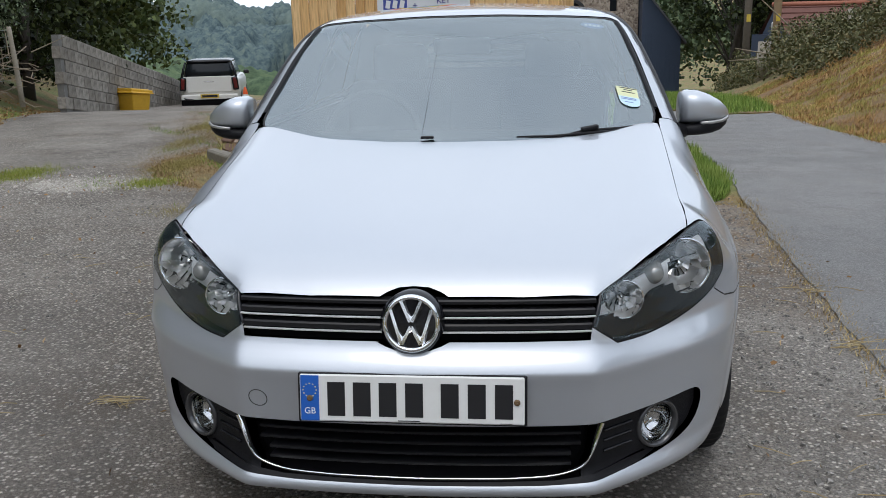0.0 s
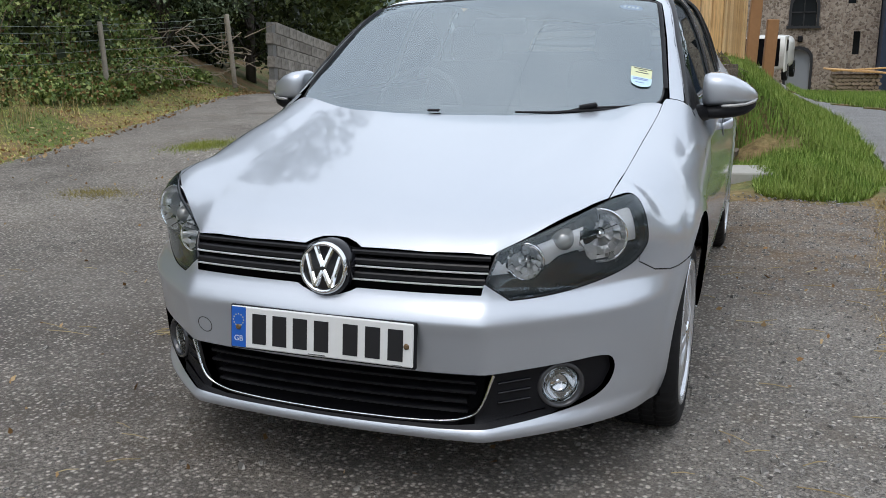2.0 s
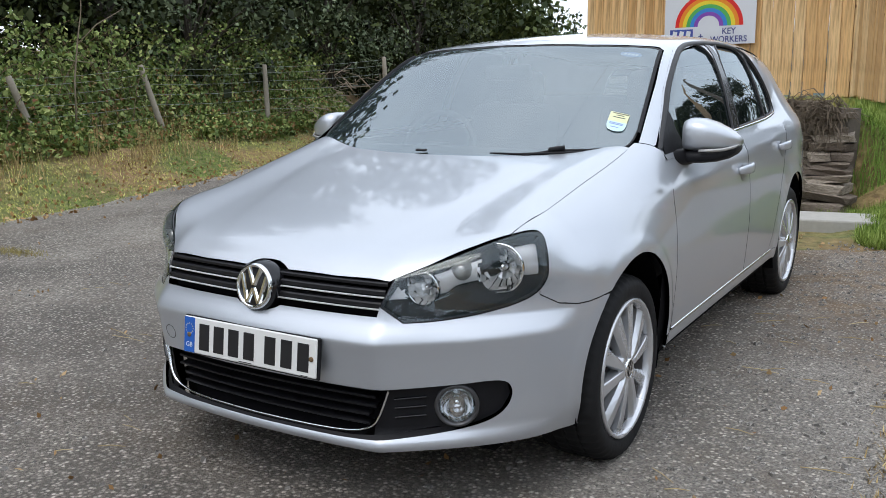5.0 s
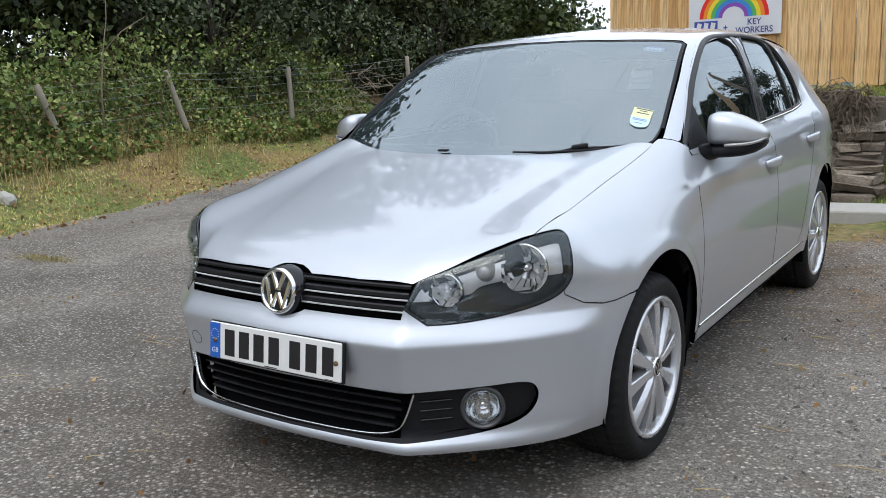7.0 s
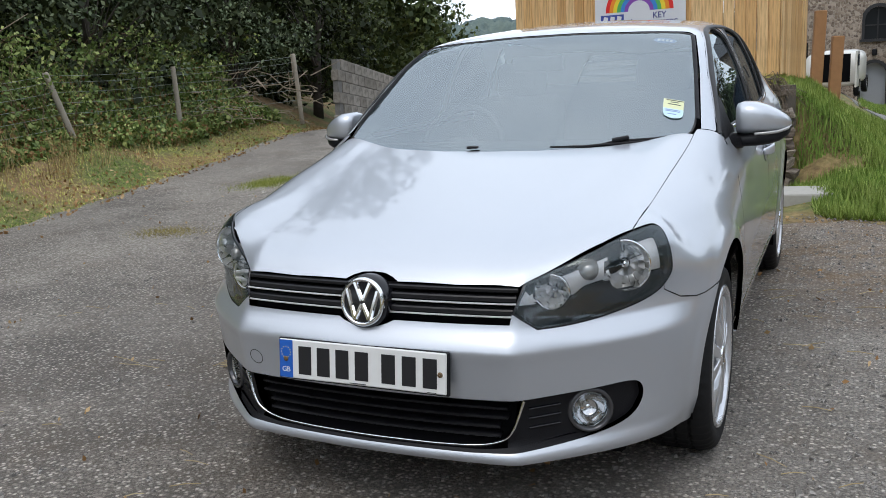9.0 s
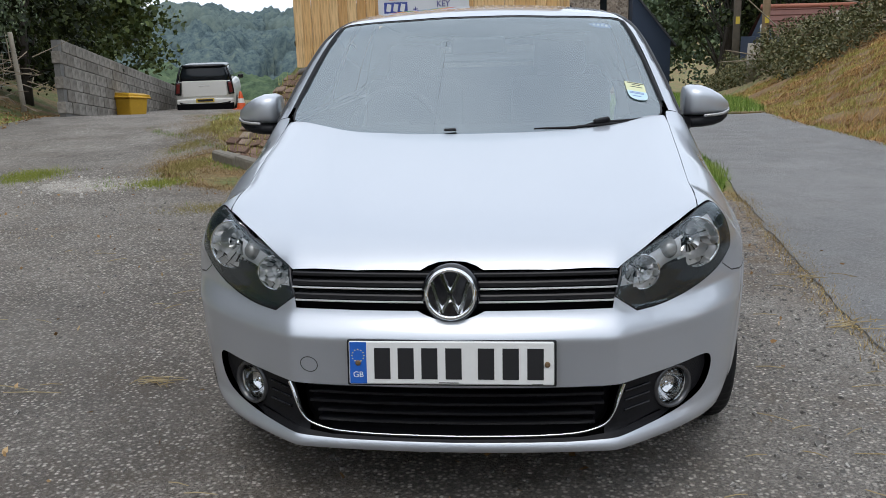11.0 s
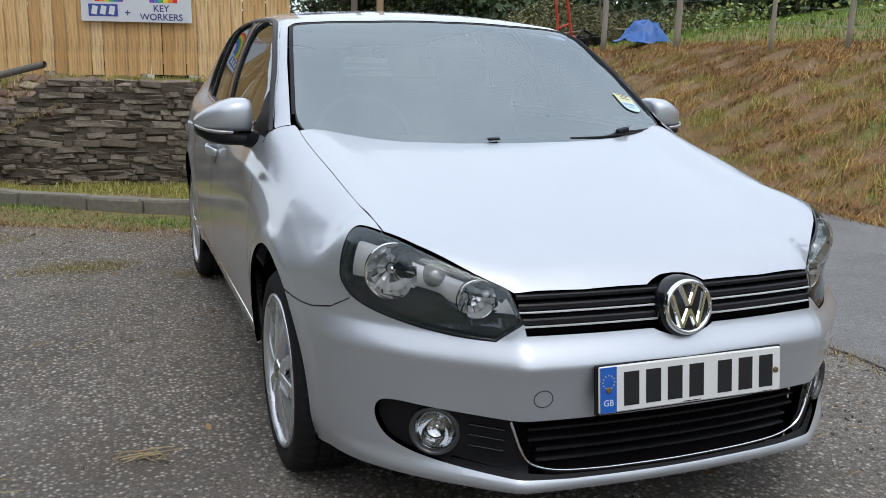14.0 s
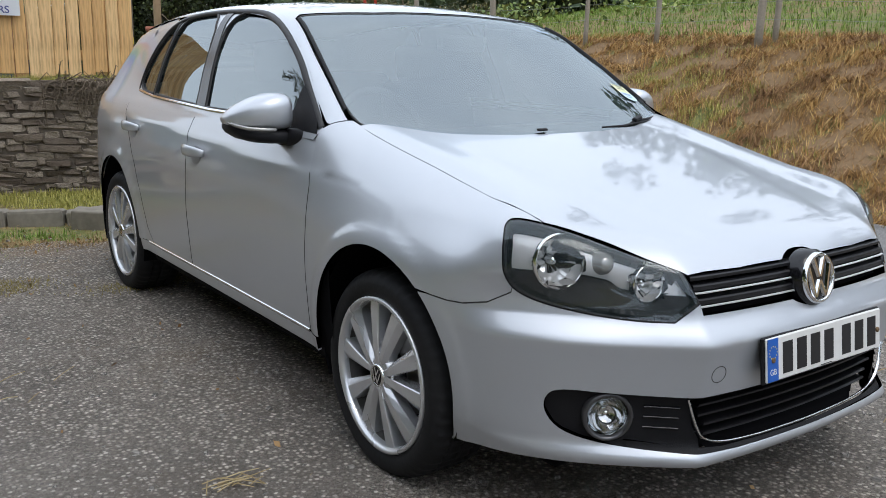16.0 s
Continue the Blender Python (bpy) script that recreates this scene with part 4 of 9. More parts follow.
gp = nose_pts([(0.0, 0.611), (0.25, 0.610), (0.412, 0.611)]) + nose_pts([(0.418, 0.634), (0.430, 0.694), (0.25, 0.696), (0.0, 0.698)])
# black sheet stands in for the shade behind the grille bars
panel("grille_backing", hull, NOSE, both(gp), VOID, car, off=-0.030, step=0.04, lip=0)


def slat(name, z, hgt, depth, proud, x1, material, parent):
    """A bar that follows the nose across the car at one height."""
    us = np.linspace(-NOSE.flat(on_nose(hull, x1, z))[0], NOSE.flat(on_nose(hull, x1, z))[0], 41)
    P, N = wrap(hull, NOSE, [(u, z) for u in us])
    N[:, 2] = 0
    N /= np.linalg.norm(N, axis=1, keepdims=True)
    prof = [(proud - depth, hgt / 2), (proud - 0.003, hgt / 2), (proud, hgt * 0.28), (proud, -hgt * 0.28), (proud - 0.003, -hgt / 2), (proud - depth, -hgt / 2)]
    V = [P[i] + N[i] * o + np.array([0, 0, h]) for i in range(len(us)) for o, h in prof]
    m = len(prof)
    F = [(i * m + k, i * m + (k + 1) % m, (i + 1) * m + (k + 1) % m, (i + 1) * m + k) for i in range(len(us) - 1) for k in range(m)]
    return mesh_ob(name, V, F, material, parent, False)


slat("grille_bar", 0.690, 0.012, 0.03, 0.000, 0.424, GRILLE, car)
for z, x1 in ((0.668, 0.423), (0.636, 0.416)):
    sl = slat("grille_slat", z, 0.017, 0.03, -0.004, x1, GRILLE, car)
    slat("chrome_line", z - 0.0100, 0.0044, 0.006, -0.0005, x1, bpy.data.materials.get("satin_chrome") or plain("satin_chrome", (0.86, 0.87, 0.88), 0.38, 0.7, vary=0.03), sl)

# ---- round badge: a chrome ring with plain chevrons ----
badge = new("badge")
badge.parent = car
badge.matrix_world = pose(0, 0.030, 0.655, -10, 0, 0)
tagged(badge, "round chrome badge on black")
R = 0.0655
V, F = revolve([(R + 0.010, 0.05), (R + 0.009, 0.012), (R + 0.002, 0.004)], (0, 0, 0), "y", 56)
mesh_ob("badge_surround", V, F, BLACK_GLOSS, badge, True)
V, F = revolve([(R + 0.002, 0.03), (R + 0.002, 0.0), (R - 0.001, -0.006), (R - 0.006, -0.007), (R - 0.010, -0.003), (R - 0.010, 0.004)], (0, 0, 0), "y", 56)
mesh_ob("badge_ring", V, F, CHROME, badge, True)
V, F = revolve([(R - 0.009, 0.002), (0.03, 0.000), (0.0005, 0.000)], (0, 0, 0), "y", 56)
mesh_ob("badge_disc", V, F, BLACK_GLOSS, badge, True)


def ridge(name, a, b, w, parent, mat, y0=0.002, y1=-0.006):
    """A raised bar with a roof-like section from a to b in the badge's plane."""
    a, b = Vector((a[0], 0, a[1])), Vector((b[0], 0, b[1]))
    d = (b - a).normalized()
    n = Vector((-d.z, 0, d.x)) * w / 2
    V = []
    for p in (a, b):
        V += [p + n + Vector((0, y0, 0)), p + n * 0.45 + Vector((0, y1, 0)), p - n * 0.45 + Vector((0, y1, 0)), p - n + Vector((0, y0, 0))]
    F = [(0, 1, 5, 4), (1, 2, 6, 5), (2, 3, 7, 6), (0, 3, 2, 1), (4, 5, 6, 7)]
    return mesh_ob(name, V, F, mat, parent)


for s in (1, -1):
    ridge("badge_stroke", (s * 0.0235, 0.053), (s * 0.002, 0.004), 0.0155, badge, CHROME)
    ridge("badge_stroke", (s * 0.047, 0.032), (s * 0.0225, -0.048), 0.0155, badge, CHROME)
    ridge("badge_stroke", (s * 0.0215, -0.048), (s * 0.001, -0.006), 0.0155, badge, CHROME)

# ---- lower intake: fog lamp trims, slats and a chrome edge ----
mid_half = nose_pts([(0.0, 0.270), (0.33, 0.274), (0.385, 0.288), (0.415, 0.325), (0.443, 0.400), (0.30, 0.400), (0.0, 0.400)])
# black sheet stands in for the shade deep in the intake
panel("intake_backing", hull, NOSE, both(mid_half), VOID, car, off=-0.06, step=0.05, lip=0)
for z in (0.292, 0.318, 0.345, 0.372, 0.396):
    slat("intake_slat", z, 0.008, 0.035, -0.024, 0.395 if z > 0.33 else 0.372, GRILLE, car)
ch = nose_pts([(0.0, 0.271), (0.20, 0.272), (0.33, 0.275), (0.392, 0.290), (0.418, 0.325), (0.445, 0.402)])
ch = [ch[0]] + chaikin(ch[1:], 2, False)
strip("chrome_edge", hull, NOSE, [(-u, v) for u, v in ch[1:]][::-1] + ch, 0.0065, CHROME, car, off=-0.004, height=0.005)
for s in (1, -1):
    tp = nose_pts([(0.40, 0.262), (0.55, 0.2735), (0.63, 0.2875), (0.684, 0.316), (0.706, 0.365), (0.701, 0.407), (0.674, 0.419), (0.60, 0.413), (0.448, 0.406), (0.420, 0.325), (0.394, 0.288)])
    fc = NOSE.flat(on_nose(hull, 0.592, 0.347))
    ring = [(fc[0] + 0.062 * math.cos(a), fc[1] + 0.058 * math.sin(a)) for a in np.linspace(0, 2 * math.pi, 40, endpoint=False)]
    panel("fog_lamp_trim", hull, NOSE, [(s * u, v) for u, v in tp], BLACK_TRIM, car, [[(s * u, v) for u, v in ring]], off=-0.018, step=0.02, lip=0.03)
    lowlip = nose_pts([(0.0, 0.259), (0.42, 0.263), (0.55, 0.274), (0.56, 0.288), (0.40, 0.276), (0.33, 0.270), (0.0, 0.267)])
    panel("intake_lip", hull, NOSE, [(s * u, v) for u, v in lowlip], BLACK_TRIM, car, off=-0.010, step=0.03, lip=0.02)
    for z in (0.372, 0.347, 0.320):
        a, b = NOSE.flat(on_nose(hull, 0.455, z)), NOSE.flat(on_nose(hull, 0.525, z + 0.003))
        strip("vent_rib", hull, NOSE, [(s * a[0], a[1]), (s * b[0], b[1])], 0.007, BLACK_GLOSS, car, off=-0.020, height=0.010)
    # fog lamp
    P, N = wrap(hull, NOSE, [(s * fc[0], fc[1])])
    c, nn = Vector(P[0]), Vector((N[0][0], N[0][1], 0)).normalized()
    aim = Vector((nn.x * 0.75, nn.y, 0)).normalized()
    fog = new("fog_lamp")
    fog.parent = car
    fog.matrix_world = Matrix.Translation(c - nn * 0.012) @ aim.to_track_quat("-Y", "Z").to_matrix().to_4x4()
    r = 0.052
    V, F = revolve([(r + 0.013, 0.03), (r + 0.012, -0.004), (r + 0.006, -0.010), (r, -0.006), (r - 0.002, 0.008)], (0, 0, 0), "y", 40)
    mesh_ob("fog_ring", V, F, plain("dark_chrome", (0.09, 0.09, 0.095), 0.16, 0.6, vary=0.05) if s > 0 else bpy.data.materials["dark_chrome"], fog, True)
    V, F = revolve([(r - 0.002, 0.004), (r * 0.86, 0.006), (r * 0.82, 0.012), (r * 0.68, 0.026), (r * 0.42, 0.038), (0.012, 0.042), (0.0005, 0.042)], (0, 0, 0), "y", 14)
    mesh_ob("fog_reflector", V, F, bpy.data.materials.get("fog_mirror") or plain("fog_mirror", (0.60, 0.605, 0.61), 0.06, 1.0, vary=0.05), fog, True)
    V, F = revolve([(0.009, 0.04), (0.009, 0.024), (0.006, 0.020), (0.0005, 0.019)], (0, 0, 0), "y", 24)
    mesh_ob("bulb_shield", V, F, CHROME, fog, True)
    V, F = revolve([(r - 0.001, 0.003), (r * 0.75, -0.003), (r * 0.4, -0.006), (0.0005, -0.007)], (0, 0, 0), "y", 40)
    mesh_ob("fog_lens", V, F, FOG_LENS, fog, True).visible_shadow = False
# towing-eye cover
cc = NOSE.flat(on_nose(hull, 0.377, 0.463))
ring = [(-cc[0] + 0.0215 * math.cos(a), cc[1] + 0.0215 * math.sin(a)) for a in np.linspace(0, 2 * math.pi, 32, endpoint=False)]
# dark strip drawn for the shaded gap round the cover
strip("tow_cover_seam", hull, NOSE, ring, 0.003, plain("seam_shadow_gap", (0.05, 0.05, 0.055), 0.6), car, off=0.0002, height=0.0003, closed=True, step=0.006)

# ---- headlamps ----
BEZEL = plain("grey_lamp_bezel", (0.60, 0.61, 0.625), 0.36, 0.15, vary=0.03, scale=20)
LOW_BEZEL = plain("charcoal_lamp_bezel", (0.018, 0.018, 0.020), 0.25, vary=0.05, scale=30)
CLEAR = plain("frosted_indicator", (0.46, 0.455, 0.44), 0.25, 0.5, vary=0.1, scale=150)


FACET = plain("faceted_mirror", (0.95, 0.955, 0.96), 0.16, 0.65, vary=0.03, scale=60)


def bowl(name, c, r, depth, aim, parent, seg=14, seed=1):
    """A reflector bowl of flat mirror facets with its thin rim and bulb cap."""
    g_ = np.random.default_rng(seed)
    ob = new(name)
    ob.parent = parent
    ob.matrix_world = Matrix.Translation(c) @ Vector(aim).normalized().to_track_quat("-Y", "Z").to_matrix().to_4x4()
    V, F = revolve([(r + 0.003, 0.012), (r + 0.003, -0.001), (r, -0.002), (r - 0.002, 0.0)], (0, 0, 0), "y", 48)
    mesh_ob("bowl_rim", V, F, CHROME, ob, True)
    rows = [(r - 0.001, 0.0), (r * 0.97, depth * 0.10), (r * 0.80, depth * 0.52), (r * 0.52, depth * 0.86), (r * 0.2, depth)]
    V, F = [], []
    for i in range(len(rows) - 1):
        turn_ = 0.35 * i + 0.2
        for k in range(seg):
            tip = g_.normal() * 0.42 * depth
            ring_ = [2 * math.pi * (k + q / 4) / seg + turn_ for q in range(5)]
            m0 = len(V)
            for (rr, dd), sign in ((rows[i], 1), (rows[i + 1], -1)):
                for q, a in enumerate(ring_):
                    V.append((rr * math.cos(a), dd + tip * (q - 2) / 2 * (0.4 if i else 0.0), rr * math.sin(a)))
            F += [(m0 + q, m0 + q + 1, m0 + 6 + q, m0 + 5 + q) for q in range(4)]
    mesh_ob("reflector", V, F, FACET, ob, False)
    V, F = revolve([(r * 0.17, depth), (r * 0.17, depth * 0.60), (r * 0.12, depth * 0.50), (0.0005, depth * 0.46)], (0, 0, 0), "y", 20)
    mesh_ob("bulb_cap", V, F, CHROME, ob, True)
    return ob


for s in (1, -1):
    lamp = new("headlamp")
    lamp.parent = car
    tagged(lamp, "clear-lensed twin headlamp with black lower bezel")
    L = [(s * u, v) for u, v in LAMP]
    panel("lamp_housing", hull, NOSE, L, VOID, lamp, off=-0.085, step=0.03, lip=0)
    P, N = wrap(hull, NOSE, dense(L, 0.012))
    n = len(P)
    V = list(P - N * 0.004) + list(P - N * 0.09)
    F = [(i, (i + 1) % n, n + (i + 1) % n, n + i) for i in range(n)]
    mesh_ob("lamp_wall", V, F, BLACK_GLOSS, lamp, True)
    strip("lamp_edge", hull, NOSE, L, 0.010, BLACK_GLOSS, lamp, off=-0.004, height=0.003, closed=True, step=0.01)
    m1, m2 = (0.667, 0.300, 0.724), (0.505, 0.155, 0.679)
    c1, c2 = NOSE.flat(m1), NOSE.flat(m2)
    r1 = [(s * (c1[0] + 0.070 * math.cos(a)), c1[1] + 0.070 * math.sin(a)) for a in np.linspace(0, 2 * math.pi, 36, endpoint=False)]
    r2 = [(s * (c2[0] + 0.047 * math.cos(a)), c2[1] + 0.045 * math.sin(a)) for a in np.linspace(0, 2 * math.pi, 32, endpoint=False)]
    # the bezel splits into a pale upper and a black lower part
    cut = [NOSE.flat(p) for p in [(0.44, 0.13, 0.655), (0.50, 0.17, 0.655), (0.56, 0.24, 0.672), (0.63, 0.32, 0.685), (0.70, 0.40, 0.69), (0.755, 0.41, 0.70)]]
    cut = [(u, v) for u, v in cut]
    inner = grow(LAMP, -0.010)
    line_z = lambda u: np.interp(u, [q[0] for q in cut], [q[1] for q in cut])
    for nm, mat, o in (("upper_bezel", BEZEL, -0.034), ("lower_bezel", LOW_BEZEL, -0.024)):
        up = nm == "upper_bezel"
        o_pts = [(u, max(v, line_z(u)) if up else min(v, line_z(u))) for u, v in dense(inner, 0.01)]
        keep = [o_pts[0]]
        for q in o_pts[1:]:
            if math.hypot(q[0] - keep[-1][0], q[1] - keep[-1][1]) > 0.003:
                keep.append(q)
        uv, T, loops = fill2d(keep, [], 0.012)
        if not len(T):
            continue
        cen = uv[T].mean(1)
        ok = ~(inside(cen, [(s * u, v) for u, v in r1]) | inside(cen, [(s * u, v) for u, v in r2]))
        uv2 = uv * np.array([s, 1])
        PP, NN = wrap(hull, NOSE, uv2, o)
        TT = T[ok]
        a, b, c = PP[TT[:, 0]], PP[TT[:, 1]], PP[TT[:, 2]]
        wrong = np.einsum("ij,ij->i", np.cross(b - a, c - a), NN[TT].mean(1)) < 0
        TT[wrong] = TT[wrong][:, ::-1]
        mesh_ob(nm, PP, TT, mat, lamp, True)
    P1, N1 = wrap(hull, NOSE, [(s * c1[0], c1[1]), (s * c2[0], c2[1])])
    a1 = (s * 0.20, -1, 0.08)
    bowl("main_beam_bowl", Vector(P1[0]) - Vector(N1[0]) * 0.036, 0.068, 0.06, a1, lamp, 17, 4)
    bowl("dipped_beam_bowl", Vector(P1[1]) - Vector(N1[1]) * 0.024, 0.046, 0.05, (s * 0.12, -1, 0.05), lamp, 13, 6)
    # indicator tube between the bowls
    ci = NOSE.flat((0.585, 0.221, 0.730))
    Pi, Ni = wrap(hull, NOSE, [(s * ci[0], ci[1])])
    V, F = revolve([(0.034, 0.03), (0.033, 0.012)] + [(0.033 - 0.0028 * q - (0.0022 if w else 0), 0.012 - 0.005 * q - (0.0025 if w else 0)) for q in range(6) for w in (0, 1)] + [(0.012, -0.019), (0.0005, -0.019)], (0, 0, 0), "y", 28)
    ind = mesh_ob("indicator", V, F, CLEAR, lamp, True)
    ind.matrix_world = Matrix.Translation(Vector(Pi[0]) - Vector(Ni[0]) * 0.034) @ Vector((s * 0.4, -1, 0.1)).normalized().to_track_quat("-Y", "Z").to_matrix().to_4x4()
    panel("lamp_lens", hull, NOSE, L, LENS, lamp, off=0.0, step=0.02, lip=0.004).visible_shadow = False

# ---- number plate: plain bars in place of its characters ----
PLATE_W = plain("reflective_white_plate", (0.74, 0.74, 0.72), 0.35, vary=0.06, scale=40)
PLATE_B = plain("plate_blue", (0.012, 0.11, 0.48), 0.4, vary=0.08)
INK = plain("black_ink", (0.012, 0.012, 0.014), 0.4, vary=0.1)
GOLD = plain("pale_gold", (0.75, 0.62, 0.2), 0.5, vary=0.1)
RUST = plain("rusty_screw", (0.20, 0.13, 0.07), 0.6, 0.5, vary=0.5, scale=300)
plate = new("number_plate")
plate.parent = car
plate.matrix_world = pose(0, -0.014, 0.4865, -7, 0, 0)
tagged(plate, "white number plate with dark bars and a blue band")


def plate_box(name, x0, x1, z0, z1, y, th, mat, bev=0.001):
    return box_part(name, (x1 - x0, th, z1 - z0), ((x0 + x1) / 2, y, (z0 + z1) / 2), mat, plate, bev)


plate_box("plate_board", -0.26, 0.26, -0.0555, 0.0555, 0.004, 0.008, PLATE_W, 0.003)
plate_box("plate_carrier", -0.266, 0.266, -0.0605, 0.058, 0.012, 0.010, BLACK_TRIM, 0.003)
plate_box("blue_band", -0.2575, -0.2145, -0.0535, 0.0535, -0.0005, 0.0016, PLATE_B, 0.0)
for k in range(12):
    a = radians(30 * k)
    plate_box("gold_star", -0.236 + 0.0155 * math.cos(a) - 0.0013, -0.236 + 0.0155 * math.cos(a) + 0.0013, 0.019 + 0.0155 * math.sin(a) - 0.0013, 0.019 + 0.0155 * math.sin(a) + 0.0013, -0.0016, 0.001, GOLD, 0.0)
for k, px in enumerate((170, 280, 390, 502, 652, 765, 878)):
    x0 = -0.2875 + px * 0.000547
    plate_box("character_bar", x0, x0 + 0.041, -0.0415, 0.0385, -0.0005, 0.0014, INK, 0.0)
plate_box("maker_bar", -0.03, 0.02, -0.0515, -0.0495, -0.0002, 0.0012, INK, 0.0)
plate_box("maker_bar", 0.205, 0.232, -0.053, -0.0515, -0.0002, 0.0012, INK, 0.0)
for x, z in ((-0.236, 0.0), (0.243, -0.002)):
    V, F = revolve([(0.0075, 0.001), (0.007, -0.003), (0.004, -0.004), (0.0005, -0.0035)], (x, -0.0005, z), "y", 16)
    mesh_ob("screw", V, F, RUST, plate, True)
fc_ = bpy.data.curves.new("band_text", "FONT")
fc_.body, fc_.size, fc_.align_x, fc_.extrude = "GB", 0.021, "CENTER", 0.0003
t_ob = new("band_letters", fc_)
t_ob.data.materials.append(PLATE_W)
t_ob.parent = plate
t_ob.matrix_local = pose(-0.236, -0.0016, -0.037, 90, 0, 0)

# ---- wheels ----
def wheel_parts():
    """A five-pair-spoke alloy wheel round the origin, its outer face towards +x."""
    w = new("road_wheel")
    Rt, Rr = HUB + 0.002, 0.226
    prof = [(Rr, -0.190), (Rr + 0.02, -0.208), (Rt - 0.035, -0.212), (Rt - 0.012, -0.200), (Rt - 0.002, -0.180)]
    for g in (-0.150, -0.105, -0.060):
        prof += [(Rt, g - 0.012), (Rt, g - 0.005), (Rt - 0.007, g - 0.004), (Rt - 0.007, g + 0.004), (Rt, g + 0.005), (Rt, g + 0.012)]
    prof += [(Rt - 0.002, -0.030), (Rt - 0.008, -0.012), (Rt - 0.022, 0.002), (Rt - 0.038, 0.007), (Rr + 0.022, 0.006), (Rr + 0.010, 0.002), (Rr + 0.004, -0.004), (Rr, -0.010)]
    n = 150
    V, F = revolve(prof, (0, 0, 0), "x", n)
    V = [list(v) for v in V]
    for i, v in enumerate(V):
        row, k = divmod(i, n)
        if prof[row][0] >= Rt - 0.009 and k % 3 == 0 and -0.19 < prof[row][1] < -0.005:
            q = (prof[row][0] - 0.006) / prof[row][0]
            v[1] *= q
            v[2] *= q
    mesh_ob("tyre", V, F, RUBBER, w, True)
    rim = new("rim")
    rim.parent = w
    V, F = revolve([(Rr + 0.004, -0.006), (Rr + 0.004, 0.004), (Rr - 0.002, 0.008), (Rr - 0.010, 0.004), (Rr - 0.014, -0.010), (Rr - 0.016, -0.022)], (0, 0, 0), "x", 72)
    mesh_ob("rim_lip", V, F, ALLOY, rim, True)
    # barrel colour darkened to give the shade in the spoke gaps
    V, F = revolve([(Rr - 0.016, -0.022), (Rr - 0.018, -0.05), (Rr - 0.03, -0.17), (Rr, -0.19)], (0, 0, 0), "x", 72)
    mesh_ob("rim_barrel", V, F, plain("shaded_barrel_alloy", (0.13, 0.125, 0.12), 0.5, 0.4, vary=0.3, scale=30), rim, True)
    # black disc put in for the shade behind the spokes
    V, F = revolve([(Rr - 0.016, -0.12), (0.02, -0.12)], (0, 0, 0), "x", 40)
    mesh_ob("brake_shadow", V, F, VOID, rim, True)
    V, F = revolve([(0.135, -0.095), (0.135, -0.075), (0.075, -0.073), (0.07, -0.05)], (0, 0, 0), "x", 48)
    mesh_ob("brake_disc", V, F, plain("worn_brake_steel", (0.20, 0.19, 0.18), 0.4, 0.8, vary=0.2), rim, True)
    for k in range(5):
        for d in (-15.5, 15.5):
            a = radians(90 + 72 * k + d)
            tilt = radians(2.5 if d > 0 else -2.5)
            rows = [(0.030, 0.0120, 0.004), (0.060, 0.0155, 0.007), (0.11, 0.0215, 0.005), (0.165, 0.0275, 0.000), (0.200, 0.0315, -0.004), (Rr - 0.008, 0.0335, -0.008)]
            V, F = [], []
            flip_ = 1 if d > 0 else -1
            for i, (r, hw, x) in enumerate(rows):
                aa = a + tilt * (r / 0.2)
                er, et = Vector((0, math.cos(aa), math.sin(aa))), Vector((0, -math.sin(aa), math.cos(aa)))
                for o, dx in ((-hw, -0.042), (-hw * 0.96, -0.004), (-hw * 0.86, -0.001), (hw * 0.30, 0.0), (hw * 0.40, -0.001), (hw, -0.014), (hw, -0.042)):
                    V.append(er * r + et * (o * flip_) + Vector((x + dx, 0, 0)))
            for i in range(len(rows) - 1):
                for q in range(6):
                    F.append((i * 7 + q, i * 7 + q + 1, i * 7 + 8 + q, i * 7 + 7 + q))
            mesh_ob("spoke", V, F, ALLOY, rim, False)
    V, F = revolve([(0.060, -0.05), (0.058, -0.006), (0.045, 0.002), (0.036, 0.003), (0.035, 0.000)], (0, 0, 0), "x", 40)
    mesh_ob("hub", V, F, ALLOY, rim, True)
    for k in range(5):
        a = radians(90 + 72 * k)
        V, F = revolve([(0.0165, -0.006), (0.0160, 0.0035), (0.0140, 0.0040), (0.0130, -0.012)], (0, 0.056 * math.cos(a), 0.056 * math.sin(a)), "x", 18)
        mesh_ob("bolt_recess", V, F, ALLOY, rim, True)
        V, F = revolve([(0.0132, -0.010), (0.0090, -0.010), (0.0085, -0.003), (0.0005, -0.003)], (0, 0.056 * math.cos(a), 0.056 * math.sin(a)), "x", 6)
        mesh_ob("wheel_bolt", V, F, BEZEL, rim, False)
    V, F = revolve([(0.034, 0.0), (0.033, 0.008), (0.029, 0.010), (0.027, 0.007)], (0, 0, 0), "x", 36)
    mesh_ob("centre_cap_ring", V, F, CHROME, rim, True)
    V, F = revolve([(0.028, 0.0075), (0.0005, 0.009)], (0, 0, 0), "x", 30)
    mesh_ob("centre_cap", V, F, BLACK_GLOSS, rim, True)
    for s in (1, -1):
        for a, b in (((s * 0.010, 0.022), (0, 0.001)), ((s * 0.020, 0.013), (s * 0.009, -0.020)), ((s * 0.009, -0.020), (0, -0.003))):
            A, B = Vector((0.0105, a[0], a[1])), Vector((0.0105, b[0], b[1]))
            d = (B - A).normalized()
            q = Vector((0, -d.z, d.y)) * 0.0024
            mesh_ob("cap_stroke", [A + q, A - q, B - q, B + q], [(0, 1, 2, 3)], CHROME, rim)
    return w


w0 = wheel_parts()
w0.parent = car
